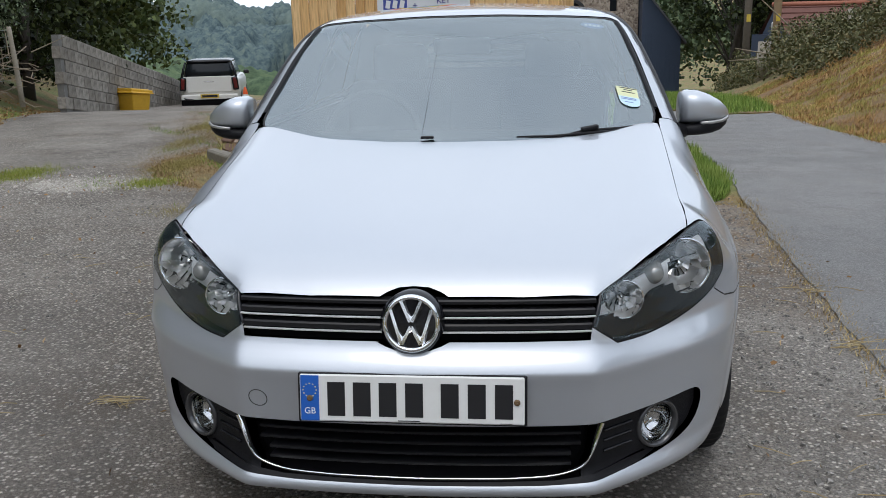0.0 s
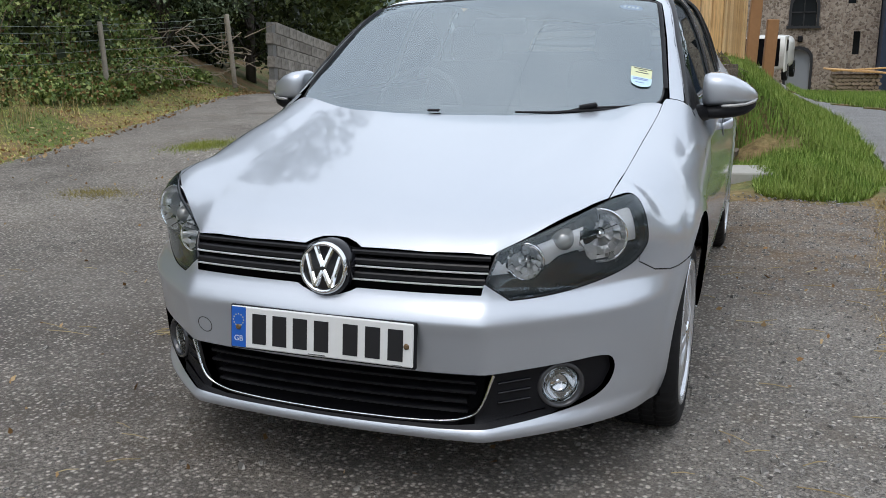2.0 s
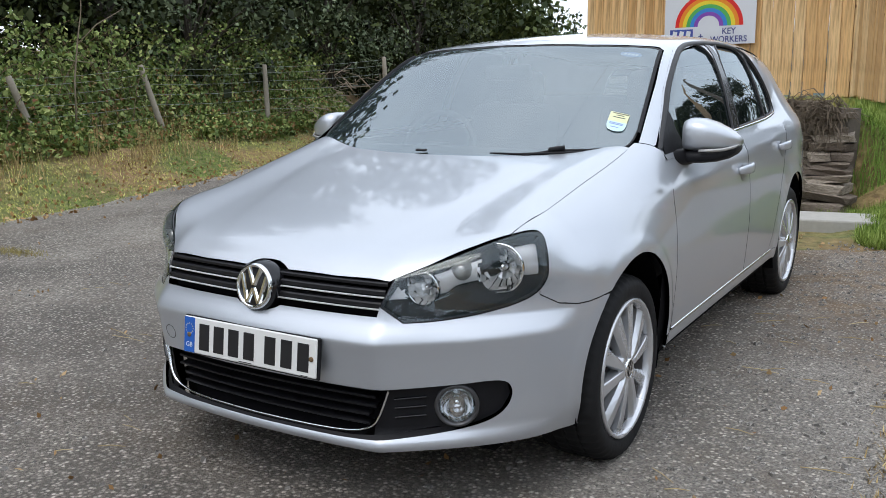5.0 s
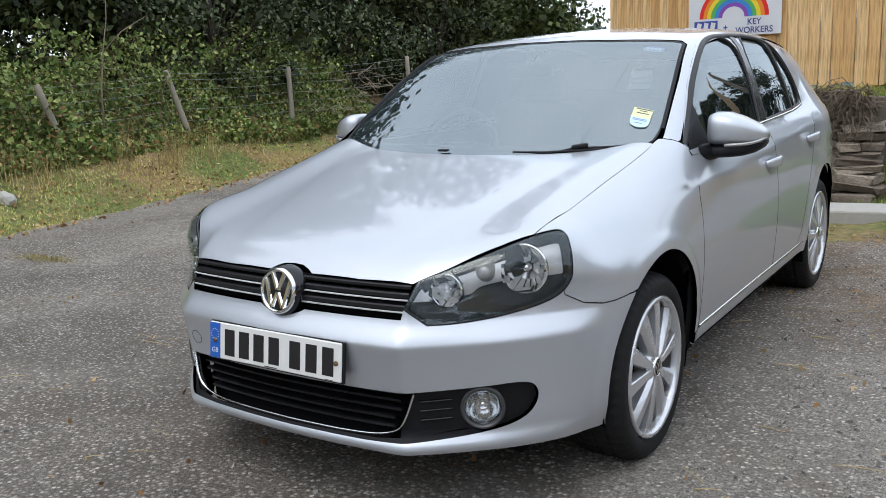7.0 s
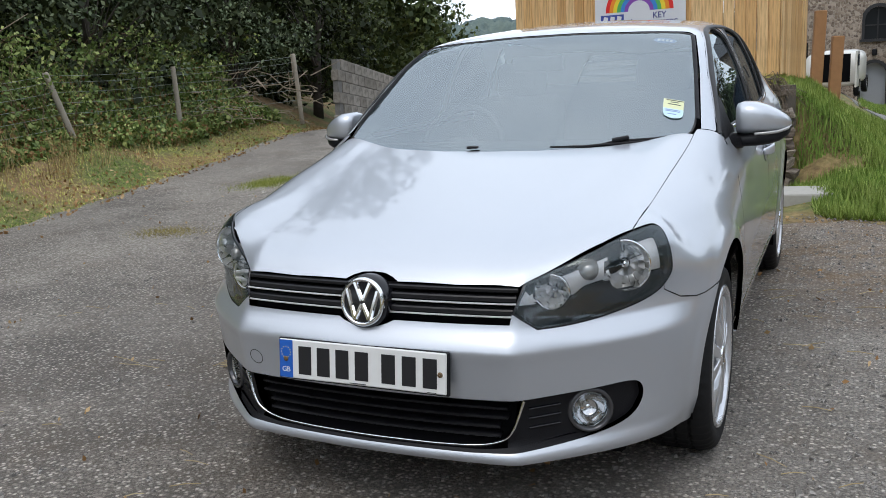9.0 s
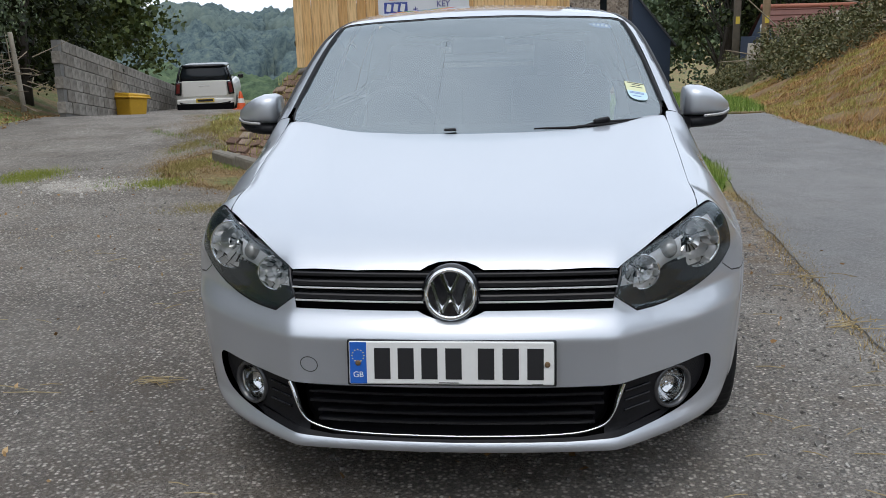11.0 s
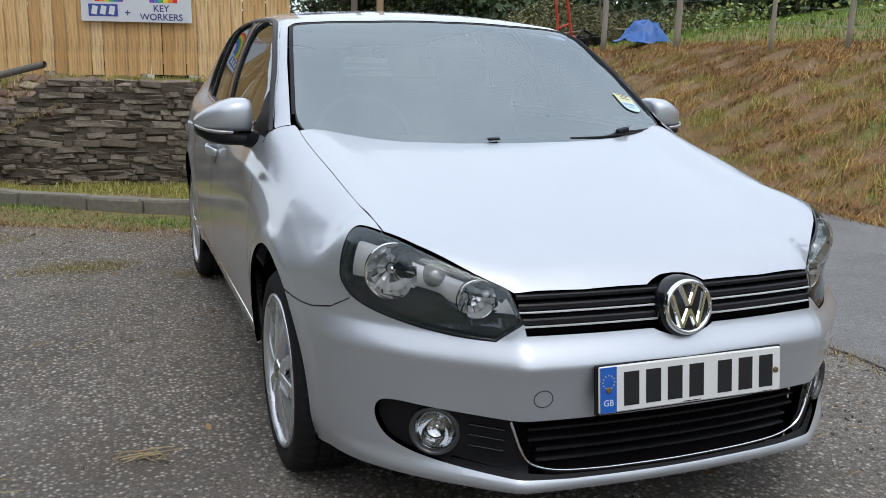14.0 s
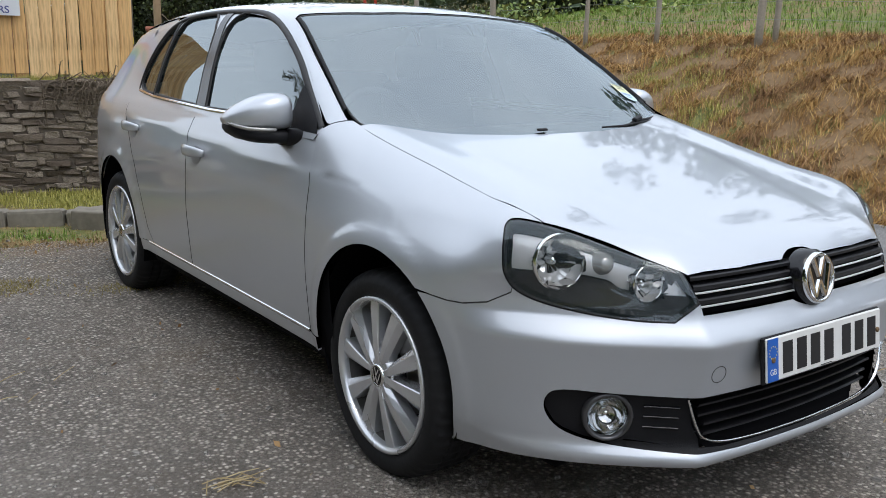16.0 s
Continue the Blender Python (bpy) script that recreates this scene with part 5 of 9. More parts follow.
w0.matrix_basis = pose(RIM_X, AXLE_F, HUB, 8, 0, 0)
for x, y, rz, rx in ((RIM_X - 0.006, AXLE_R, 0, 31), (-RIM_X, AXLE_F, 180, -6), (-RIM_X + 0.006, AXLE_R, 180, 50)):
    c = copy_thing(w0, pose(x, y, HUB, 0, 0, rz) @ pose(0, 0, 0, rx, 0, 0))
    c.parent = car

# ---- door mirrors ----
def loft_x(rows, n=28, power=2.4):
    """A rounded body from rows of x, y-front, y-back, z-low, z-high."""
    V, F = [], []
    for x, y0, y1, z0, z1 in rows:
        for k in range(n):
            a = 2 * math.pi * k / n
            c, s_ = math.cos(a), math.sin(a)
            u = math.copysign(abs(c) ** (2 / power), c)
            v = math.copysign(abs(s_) ** (2 / power), s_)
            V.append((x, (y0 + y1) / 2 + u * (y1 - y0) / 2, (z0 + z1) / 2 + v * (z1 - z0) / 2))
    for i in range(len(rows) - 1):
        for k in range(n):
            a, b = i * n + k, i * n + (k + 1) % n
            F.append((a, b, b + n, a + n))
    F.append(tuple(range(n))[::-1])
    F.append(tuple(range((len(rows) - 1) * n, len(rows) * n)))
    return V, F


for s in (1, -1):
    mir = new("door_mirror")
    mir.parent = car
    tagged(mir, "silver-capped door mirror on a black foot")
    cap = [(0.806, 1.385, 1.49, 0.962, 1.054), (0.810, 1.372, 1.50, 0.957, 1.062), (0.83, 1.360, 1.512, 0.955, 1.069), (0.87, 1.358, 1.52, 0.955, 1.067),
           (0.91, 1.374, 1.525, 0.956, 1.053), (0.95, 1.400, 1.53, 0.959, 1.031), (0.98, 1.440, 1.53, 0.966, 1.006), (0.992, 1.472, 1.52, 0.975, 0.990)]
    V, F = loft_x([(s * x, r[0] + 0.05, r[1] + 0.06, r[2], r[3] + 0.006) for x, *r in cap], 32, 3.0)
    mesh_ob("mirror_cap", V, F, PAINT, mir, True)
    base = [(0.775, 1.39, 1.46, 0.905, 0.950), (0.80, 1.380, 1.49, 0.912, 0.955), (0.84, 1.366, 1.51, 0.916, 0.960), (0.88, 1.366, 1.518, 0.918, 0.962),
            (0.92, 1.384, 1.522, 0.922, 0.962), (0.955, 1.408, 1.526, 0.932, 0.966), (0.98, 1.442, 1.526, 0.948, 0.972), (0.988, 1.468, 1.52, 0.960, 0.975)]
    V, F = loft_x([(s * x, r[0] + 0.05, r[1] + 0.06, r[2] - 0.006, r[3]) for x, *r in base], 32, 2.8)
    mesh_ob("mirror_base", V, F, BLACK_TRIM, mir, True)
    foot = [(0.755, 1.33, 1.53, 0.905, 0.985), (0.785, 1.37, 1.525, 0.900, 0.962), (0.83, 1.42, 1.53, 0.905, 0.955)]
    V, F = loft_x([(s * x, *r) for x, *r in foot])
    mesh_ob("mirror_foot", V, F, BLACK_TRIM, mir, True)
    V, F = tube([(s * 0.875, 1.408, 0.961), (s * 0.92, 1.426, 0.962), (s * 0.955, 1.450, 0.965), (s * 0.98, 1.484, 0.972), (s * 0.990, 1.520, 0.979)], [0.005, 0.006, 0.006, 0.006, 0.004], 10)
    mesh_ob("side_indicator", V, F, CLEAR, mir, True)
    V, F = loft_x([(s * 0.825, 1.572, 1.582, 0.968, 1.050), (s * 0.90, 1.577, 1.588, 0.966, 1.052), (s * 0.965, 1.582, 1.592, 0.972, 1.02)], 16)
    mesh_ob("mirror_glass", V, F, CHROME, mir, True)

# ---- door handles ----
for s in (1, -1):
    SD = Side(s)
    for y0, z0 in ((2.215, 0.812), (3.03, 0.850)):
        hd = new("door_handle")
        hd.parent = car
        P, N = wrap(hull, SD, [(y0 + d, z0 + 0.006 * k) for d, k in ((-0.085, 0), (-0.06, 0), (-0.02, 0), (0.03, 0), (0.07, 0), (0.09, 0))])
        offs = (0.004, 0.024, 0.036, 0.036, 0.028, 0.004)
        pts = [Vector(p) + Vector(n) * o for p, n, o in zip(P, N, offs)]
        V, F = [], []
        m = 12
        for i, p in enumerate(pts):
            hgt = (0.013, 0.019, 0.022, 0.023, 0.023, 0.017)[i]
            for k in range(m):
                a = 2 * math.pi * k / m
                V.append(p + Vector((s * 0.009 * math.cos(a), 0, hgt * math.sin(a))))
        for i in range(len(pts) - 1):
            for k in range(m):
                a, b = i * m + k, i * m + (k + 1) % m
                F.append((a, b, b + m, a + m))
        F += [tuple(range(m))[::-1], tuple(range(5 * m, 6 * m))]
        mesh_ob("handle_bar", V, F, PAINT, hd, True)
        # flat oval on the door; its darker grey paints the hollow's shade
        cup = [(y0 + 0.050 * math.cos(a) - 0.005, z0 - 0.014 + 0.036 * math.sin(a)) for a in np.linspace(0, 2 * math.pi, 28, endpoint=False)]
        panel("handle_cup_shade", hull, SD, cup, plain("cup_shade_grey", (0.33, 0.345, 0.365), 0.35, 0.45) if "cup_shade_grey" not in bpy.data.materials else bpy.data.materials["cup_shade_grey"], hd, off=0.0015, step=0.02, lip=0.002)

# ---- wipers ----
def wiper(name, line, parent):
    P, N = wrap(cabin, TOP, [(u, v + 0.008) for u, v in line], 0.007)
    V, F = tube([tuple(p) for p in P], [0.003, 0.005, 0.006, 0.006, 0.005][:len(line)], 8)
    return mesh_ob(name, V, F, BLACK_TRIM, parent, True)


wp = new("wiper")
wp.parent = car
wiper("wiper_arm", [(0.34, 1.045), (0.44, 1.095), (0.50, 1.11), (0.57, 1.132), (0.62, 1.155)], wp)
wiper("wiper_blade", [(0.22, 1.04), (0.34, 1.055), (0.45, 1.085), (0.55, 1.115), (0.62, 1.145)], wp)
box_part("wiper_block", (0.060, 0.020, 0.014), (0.46, 1.100, 0.981), BLACK_TRIM, wp, 0.005, (12, -8, 20), seg=2)
wp2 = new("wiper")
wp2.parent = car
box_part("wiper_block", (0.045, 0.016, 0.008), (-0.075, 1.035, 0.963), BLACK_TRIM, wp2, 0.004, (12, 0, 4), seg=2)

# ---- stickers inside the screen ----
YEL = plain("pale_yellow_print", (0.70, 0.72, 0.44), 0.5, vary=0.1)
SKY = plain("pale_blue_print", (0.55, 0.74, 0.80), 0.5, vary=0.1)
BLU = plain("mid_blue_print", (0.22, 0.31, 0.55), 0.5, vary=0.15)
WHT = plain("white_print", (0.78, 0.79, 0.78), 0.5, vary=0.05)
st = new("permit_sticker")
st.parent = car
tagged(st, "small yellow and pale blue windscreen sticker")
x0, x1, ya, yb = 0.568, 0.640, 1.258, 1.352
panel("sticker_top", cabin, TOP, [(x0, 1.305), (x1, 1.305), (x1 - 0.004, yb), (x0 - 0.006, yb)], YEL, st, off=0.0012, step=0.03, lip=0)
panel("sticker_low", cabin, TOP, chaikin([(x0, 1.305), (x0 + 0.006, 1.270), (x0 + 0.03, ya), (x1 - 0.022, ya), (x1 + 0.004, 1.268), (x1 + 0.002, 1.305)], 2, True, (0, 5)), SKY, st, off=0.0012, step=0.03, lip=0)
for y, w, m_ in ((1.345, 0.062, INK), (1.336, 0.03, INK), (1.325, 0.045, INK), (1.296, 0.052, BLU), (1.290, 0.052, BLU), (1.276, 0.03, BLU)):
    panel("print_bar", cabin, TOP, [((x0 + x1) / 2 - w / 2, y), ((x0 + x1) / 2 + w / 2, y), ((x0 + x1) / 2 + w / 2, y + 0.004), ((x0 + x1) / 2 - w / 2, y + 0.004)], m_, st, off=0.0016, step=0.03, lip=0)
ov = new("club_sticker")
ov.parent = car
tagged(ov, "small blue oval windscreen sticker")
oc = (0.500, 1.712)
panel("oval", cabin, TOP, [(oc[0] + 0.046 * math.cos(a), oc[1] + 0.024 * math.sin(a)) for a in np.linspace(0, 2 * math.pi, 32, endpoint=False)], BLU, ov, off=-0.0055, step=0.03, lip=0)
for k in range(4):
    xx = oc[0] - 0.030 + 0.0165 * k
    panel("print_bar", cabin, TOP, [(xx, oc[1] - 0.009), (xx + 0.010, oc[1] - 0.009), (xx + 0.010, oc[1] + 0.009), (xx, oc[1] + 0.009)], WHT, ov, off=-0.0050, step=0.03, lip=0)

# ---- cabin ----
def seat(x, y, parent):
    st_ = new("front_seat")
    st_.parent = parent
    bm = bmesh.new()
    add_box(bm, (0.50, 0.52, 0.16), pose(x, y, 0.45, 6, 0, 0), 0.05, 3)
    part("cushion", bm, SEAT, st_, smooth=True)
    bm = bmesh.new()
    add_box(bm, (0.48, 0.14, 0.62), pose(x, y + 0.34, 0.78, -16, 0, 0), 0.055, 3)
    part("backrest", bm, SEAT, st_, smooth=True)
    bm = bmesh.new()
    add_box(bm, (0.26, 0.10, 0.17), pose(x, y + 0.46, 1.16, -10, 0, 0), 0.04, 3)
    part("headrest", bm, SEAT, st_, smooth=True)


seat(0.36, 1.95, car)
seat(-0.36, 1.95, car)
bm = bmesh.new()
add_box(bm, (1.25, 0.16, 0.66), pose(0, 3.05, 0.78, -18, 0, 0), 0.06, 3)
part("rear_bench", bm, SEAT, car, smooth=True)
bm = bmesh.new()
add_box(bm, (1.30, 0.42, 0.22), pose(0, 1.46, 0.83, -6, 0, 0), 0.06, 3)
part("dashboard", bm, DASH, car, smooth=True)
V, F = [], []
ring_pts = [(-0.36 + 0.185 * math.cos(a), 1.60 + 0.07 * math.sin(a), 0.90 + 0.17 * math.sin(a)) for a in np.linspace(0, 2 * math.pi, 33)]
tube_part("steering_wheel", ring_pts, 0.015, DASH, car, 8)
box_part("steering_hub", (0.17, 0.05, 0.12), (-0.36, 1.58, 0.89), DASH, car, 0.03, (-22, 0, 0), seg=3, smooth=True)
box_part("cabin_floor", (1.3, 2.6, 0.03), (0, 2.2, 0.30), DASH, car, 0.005)
bm = bmesh.new()
add_box(bm, (0.22, 0.035, 0.065), pose(0, 1.60, 1.245, 10, 0, 0), 0.015, 3)
part("rear_view_mirror", bm, DASH, car, smooth=True)


# ---- growing things: tools ----
rng = np.random.default_rng(7)


def mesh_fast(name, V, loops_per_face, material, smooth=False):
    """A mesh of many alike faces, each with its own corners."""
    V = np.asarray(V, np.float32).reshape(-1, 3)
    n = len(V) // loops_per_face
    me = bpy.data.meshes.new(name)
    me.vertices.add(len(V))
    me.vertices.foreach_set("co", V.ravel())
    me.loops.add(len(V))
    me.loops.foreach_set("vertex_index", np.arange(len(V), dtype=np.int32))
    me.polygons.add(n)
    me.polygons.foreach_set("loop_start", np.arange(0, len(V), loops_per_face, dtype=np.int32))
    for mt in material if isinstance(material, (list, tuple)) else [material]:
        me.materials.append(mt)
    me.update(calc_edges=True)
    return new(name, me)


def unit(a):
    return a / np.maximum(np.linalg.norm(a, axis=1, keepdims=True), 1e-9)


def leaf_quads(C, size, droop=0.3, slim=0.55):
    """Corners of pointed leaves round the centres C."""
    n = len(C)
    size = np.broadcast_to(np.asarray(size, float), (n,))[:, None] * rng.uniform(0.6, 1.3, (n, 1))
    d = rng.normal(size=(n, 3))
    d[:, 2] -= droop
    d = unit(d)
    nrm = rng.normal(size=(n, 3)) + np.array([0, 0, 0.9])
    w = unit(np.cross(d, nrm))
    nn = unit(np.cross(w, d))
    a = C - d * size * 0.5
    b = C + w * size * slim * 0.5 + nn * size * 0.07
    c = C + d * size * 0.5
    e = C - w * size * slim * 0.5 + nn * size * 0.07
    return np.stack([a, b, c, e], 1).reshape(-1, 3)


def blades(x, y, h, w=0.006, lean=0.5, base=None):
    """Corners of grass blades that stand on the ground."""
    n = len(x)
    z = height(x, y) if base is None else base
    h = h * rng.uniform(0.5, 1.3, n)
    a = rng.uniform(0, 2 * np.pi, n)
    ln = np.abs(rng.normal(0, lean, n)) + (1.3 if lean > 1.9 else 0.0)
    up = np.sqrt(1 + ln * ln)
    tx_, ty_ = x + np.cos(a) * h * ln / up, y + np.sin(a) * h * ln / up
    tip = np.stack([tx_, ty_, (height(tx_, ty_) if base is None else z) + h / up + 0.006], 1)
    px, py = -np.sin(a) * w * 0.5, np.cos(a) * w * 0.5
    z = z - 0.01
    return np.stack([np.stack([x - px, y - py, z], 1), np.stack([x + px, y + py, z], 1), tip], 1).reshape(-1, 3)


def leaf_material(name, dark, mid, lite, rough=0.55):
    m = Mat(name, mid, rough, 0, 0.18)
    r = m.rand(True)
    c = m.ramp(r, [(0.0, dark), (0.55, mid), (0.9, lite), (1.0, tuple(min(1, v * 1.35) for v in lite))])
    m.base(m.mix(c, tuple(v * 0.75 for v in mid), m.ramp(m.noise(0.8, 3), [(0.35, 0.0), (0.7, 0.6)])))
    return m.m


LEAF_DARK = leaf_material("dark_woodland_leaf", (0.012, 0.018, 0.006), (0.032, 0.045, 0.013), (0.092, 0.112, 0.034))
# near-black leaf colour that carries the shade inside the crowns
LEAF_CORE_SHADE = leaf_material("inner_foliage_shade", (0.014, 0.020, 0.008), (0.026, 0.036, 0.013), (0.048, 0.062, 0.021))
LEAF_BRAMBLE = leaf_material("bramble_leaf", (0.050, 0.090, 0.026), (0.165, 0.235, 0.062), (0.38, 0.42, 0.15), 0.42)
LEAF_PALE = leaf_material("pale_willow_leaf", (0.061, 0.088, 0.047), (0.121, 0.162, 0.088), (0.230, 0.270, 0.162))
GRASS_GREEN = leaf_material("green_grass", (0.075, 0.135, 0.020), (0.165, 0.265, 0.045), (0.31, 0.40, 0.10), 0.6)
GRASS_DRY = leaf_material("dry_mown_grass", (0.162, 0.108, 0.047), (0.365, 0.263, 0.115), (0.567, 0.446, 0.216), 0.75)
GRASS_OLIVE = leaf_material("yellowing_grass", (0.20, 0.20, 0.045), (0.38, 0.36, 0.095), (0.58, 0.51, 0.19), 0.7)
VERGE = leaf_material("sunburnt_verge_grass", (0.32, 0.34, 0.065), (0.57, 0.56, 0.15), (0.75, 0.69, 0.28), 0.75)
GRASS_THATCH = leaf_material("brown_thatch", (0.20, 0.100, 0.033), (0.42, 0.240, 0.080), (0.60, 0.41, 0.17), 0.8)
BARK = plain("tree_bark", (0.060, 0.050, 0.040), 0.9, vary=0.4, scale=25, bump=0.6)
TWIG = plain("dry_twig", (0.26, 0.21, 0.15), 0.8, vary=0.3, scale=60)
POST = plain("weathered_post_wood", (0.32, 0.285, 0.23), 0.85, vary=0.35, scale=40, bump=0.5)


def stuff(ob, label, category):
    return tagged(ob, label, category, kind="stuff")


# ---- left verge: short grass and fallen leaves, brambles, stock netting ----
def strip_points(n, y0, y1, d0, d1, power=1.0):
    y = rng.uniform(y0, y1, n)
    d = d0 + (d1 - d0) * rng.random(n) ** power
    return left_edge(y) - d, y


def patchy(x, y, scale=0.6, seed=0.0, cut=0.0):
    """Which places are in the thicker patches."""
    v = np.sin(x * 1.7 / scale + seed) * np.cos(y * 1.3 / scale + seed * 2) + 0.6 * np.sin((x + y) * 3.1 / scale + seed)
    return v + rng.normal(0, 0.5, len(x)) > cut


x, y = strip_points(70000, -3, 13, -0.12, 2.0, 0.9)
k = patchy(x, y, 0.8, 1.0, -0.3)
stuff(mesh_fast("verge_grass", blades(x[k], y[k], 0.045, 0.011, 2.6), 3, VERGE), "short yellow-green grass on the verge below brambles", "grass")
stuff(mesh_fast("verge_grass_green", blades(x[~k], y[~k], 0.05, 0.011, 2.0), 3, GRASS_GREEN), "short green grass tufts on the verge", "grass")
x, y = strip_points(1700, -3, 15, -0.25, 1.0, 1.4)
C = np.column_stack([x, y, height(x, y) + 0.022])
stuff(mesh_fast("fallen_leaves", leaf_quads(C, 0.05, 0, 0.6), 4, leaf_material("fallen_leaf", (0.20, 0.10, 0.04), (0.38, 0.22, 0.09), (0.55, 0.40, 0.22))), "brown fallen leaves along the verge edge", "leaf litter")


def bramble_cloud(n, y0, y1):
    y = rng.uniform(y0, y1, n)
    d = 1.15 - 0.5 * sstep(y, 6.5, 9.0) + 1.7 * rng.random(n) ** 1.1
    bulge = 0.25 * np.sin(y * 1.9) + 0.18 * np.sin(y * 4.3 + 1) + 0.1 * np.sin(y * 9.1)
    top = 0.08 + 0.34 * sstep(d, 1.1, 2.2) + 0.34 * bulge + 0.22 * sstep(y, 6.8, 9.5)
    z = top * rng.random(n) ** 0.55
    x = left_edge(y) - d + 0.12 * bulge
    return np.column_stack([x, y, height(x, y) + np.maximum(z, 0.02)])


stuff(mesh_fast("brambles", leaf_quads(bramble_cloud(42000, -3.5, 13.0), 0.078, 0.2, 0.72), 4, LEAF_BRAMBLE), "dense green bramble and ivy bank along the fence", "brambles")
C = bramble_cloud(5000, 2, 12)
stuff(mesh_fast("bramble_autumn_leaves", leaf_quads(C + [0.03, 0, 0.02], 0.05, 0.2, 0.7), 4, leaf_material("reddened_leaf", (0.16, 0.06, 0.03), (0.26, 0.15, 0.06), (0.34, 0.26, 0.10))), "reddish dying bramble leaves", "brambles")
# arching canes that rise out of the bank, with leaves along them
W, C = [], []
for i in range(260):
    y0 = -1.5 + 14 * rng.random()
    x0 = float(left_edge(y0)) - 1.5 - 1.6 * rng.random()
    L = 0.5 + 0.9 * rng.random() * (1.35 if y0 > 5.5 else 0.8)
    a = rng.uniform(0, 2 * np.pi)
    way = np.array([math.cos(a) * 0.8 + 0.25, math.sin(a), 0.0])
    base_ = np.array([x0, y0, at_ground(x0, y0) + 0.15])
    pts_ = [base_ + way * L * 0.62 * f + np.array([0, 0, L * (1.5 * f - 0.95 * f * f)]) for f in np.linspace(0, 1, 7)]
    W.append(tube([tuple(p) for p in pts_], [0.006, 0.0055, 0.005, 0.004, 0.0035, 0.003, 0.002], 4, False))
    for p in pts_[1:]:
        C.append(p + rng.normal(0, 0.055, (7, 3)))
V, F = join_lists(W)
stuff(mesh_ob("bramble_canes", V, F, plain("bramble_cane", (0.16, 0.10, 0.06), 0.75, vary=0.4, scale=30)), "arching brown bramble canes above the bank", "brambles")
stuff(mesh_fast("cane_leaves", leaf_quads(np.concatenate(C), 0.070, 0.3, 0.7), 4, LEAF_BRAMBLE), "bramble leaves along the arching canes", "brambles")
x, y = strip_points(11000, -2, 13, 0.7, 1.9)
k = patchy(x, y, 0.35, 3.0, 0.2)
stuff(mesh_fast("tall_dry_grass", blades(x[k], y[k], 0.28, 0.007, 0.5), 3, GRASS_DRY), "tall dry grass stems at the foot of the brambles", "grass")


def post(a, b, r, label, group=""):
    """A round, split-topped post with a slightly crooked line."""
    a, b = Vector(a), Vector(b)
    m = a.lerp(b, 0.5) + Vector((0.012, -0.01, 0))
    V, F = tube([a, a.lerp(m, 0.5), m, m.lerp(b, 0.6), b - (b - a).normalized() * 0.015, b], [r * 1.08, r * 1.04, r, r * 0.97, r * 0.95, r * 0.7], 10)
    return tagged(mesh_ob("fence_post", V, F, POST, smooth=True), label, "post", group)


WIRE_POSTS = [((-8.6, -2.0, 0.3), (-8.75, -2.2, 1.35)), ((-7.75, 1.0, 0.3), (-7.9, 0.85, 1.30)), ((-7.32, 4.32, 0.32), (-7.50, 4.09, 1.26)), ((-7.93, 6.60, 0.32), (-8.13, 6.40, 1.38)), ((-8.3, 9.0, 0.3), (-8.32, 9.0, 1.38)), ((-7.88, 11.75, 0.25), (-7.93, 11.72, 1.50))]
for a, b in WIRE_POSTS:
    post(a, b, 0.040, "leaning weathered round post in the bramble bank", "stock fence posts")
W = []
for (a0, b0), (a1, b1) in zip(WIRE_POSTS[:-1], WIRE_POSTS[1:]):
    a0, b0, a1, b1 = map(Vector, (a0, b0, a1, b1))
    for f in (0.35, 0.5, 0.63, 0.76, 0.88, 0.96):
        p, q = a0.lerp(b0, f), a1.lerp(b1, f)
        W.append(tube([p.lerp(q, t) - Vector((0, 0, 0.10 * t * (1 - t))) for t in np.linspace(0, 1, 7)], 0.0026, 4, False))
    n = int((a1 - a0).length / 0.16)
    for i in range(1, n):
        t = i / n
        p, q = a0.lerp(a1, t), b0.lerp(b1, t)
        sag = Vector((0, 0, 0.10 * t * (1 - t)))
        W.append(tube([p.lerp(q, 0.35) - sag, p.lerp(q, 0.88) - sag], 0.0011, 3, False))
V, F = join_lists(W)
tagged(mesh_ob("stock_netting", V, F, plain("galvanised_wire", (0.26, 0.29, 0.27), 0.6, 0.3)), "rusting galvanised stock netting strung between posts", "wire fence")

# dead branches heaped in the hedge near the wall
W = []
for i in range(70):
    p = Vector((-7.6 - rng.random() * 0.9, 9.4 + rng.random() * 3.0, 0.35 + rng.random() * 0.9))
    d = Vector((rng.normal(), rng.normal() * 1.2, rng.normal() * 0.35)).normalized()
    L = 0.25 + rng.random() * 0.45
    k = Vector(rng.normal(size=3)) * 0.06
    W.append(tube([p, p + d * L * 0.5 + k, p + d * L], [0.010, 0.007, 0.003], 5, False))
V, F = join_lists(W)
stuff(mesh_ob("dead_branches", V, F, TWIG), "pale dead branches heaped in the hedge", "branches")


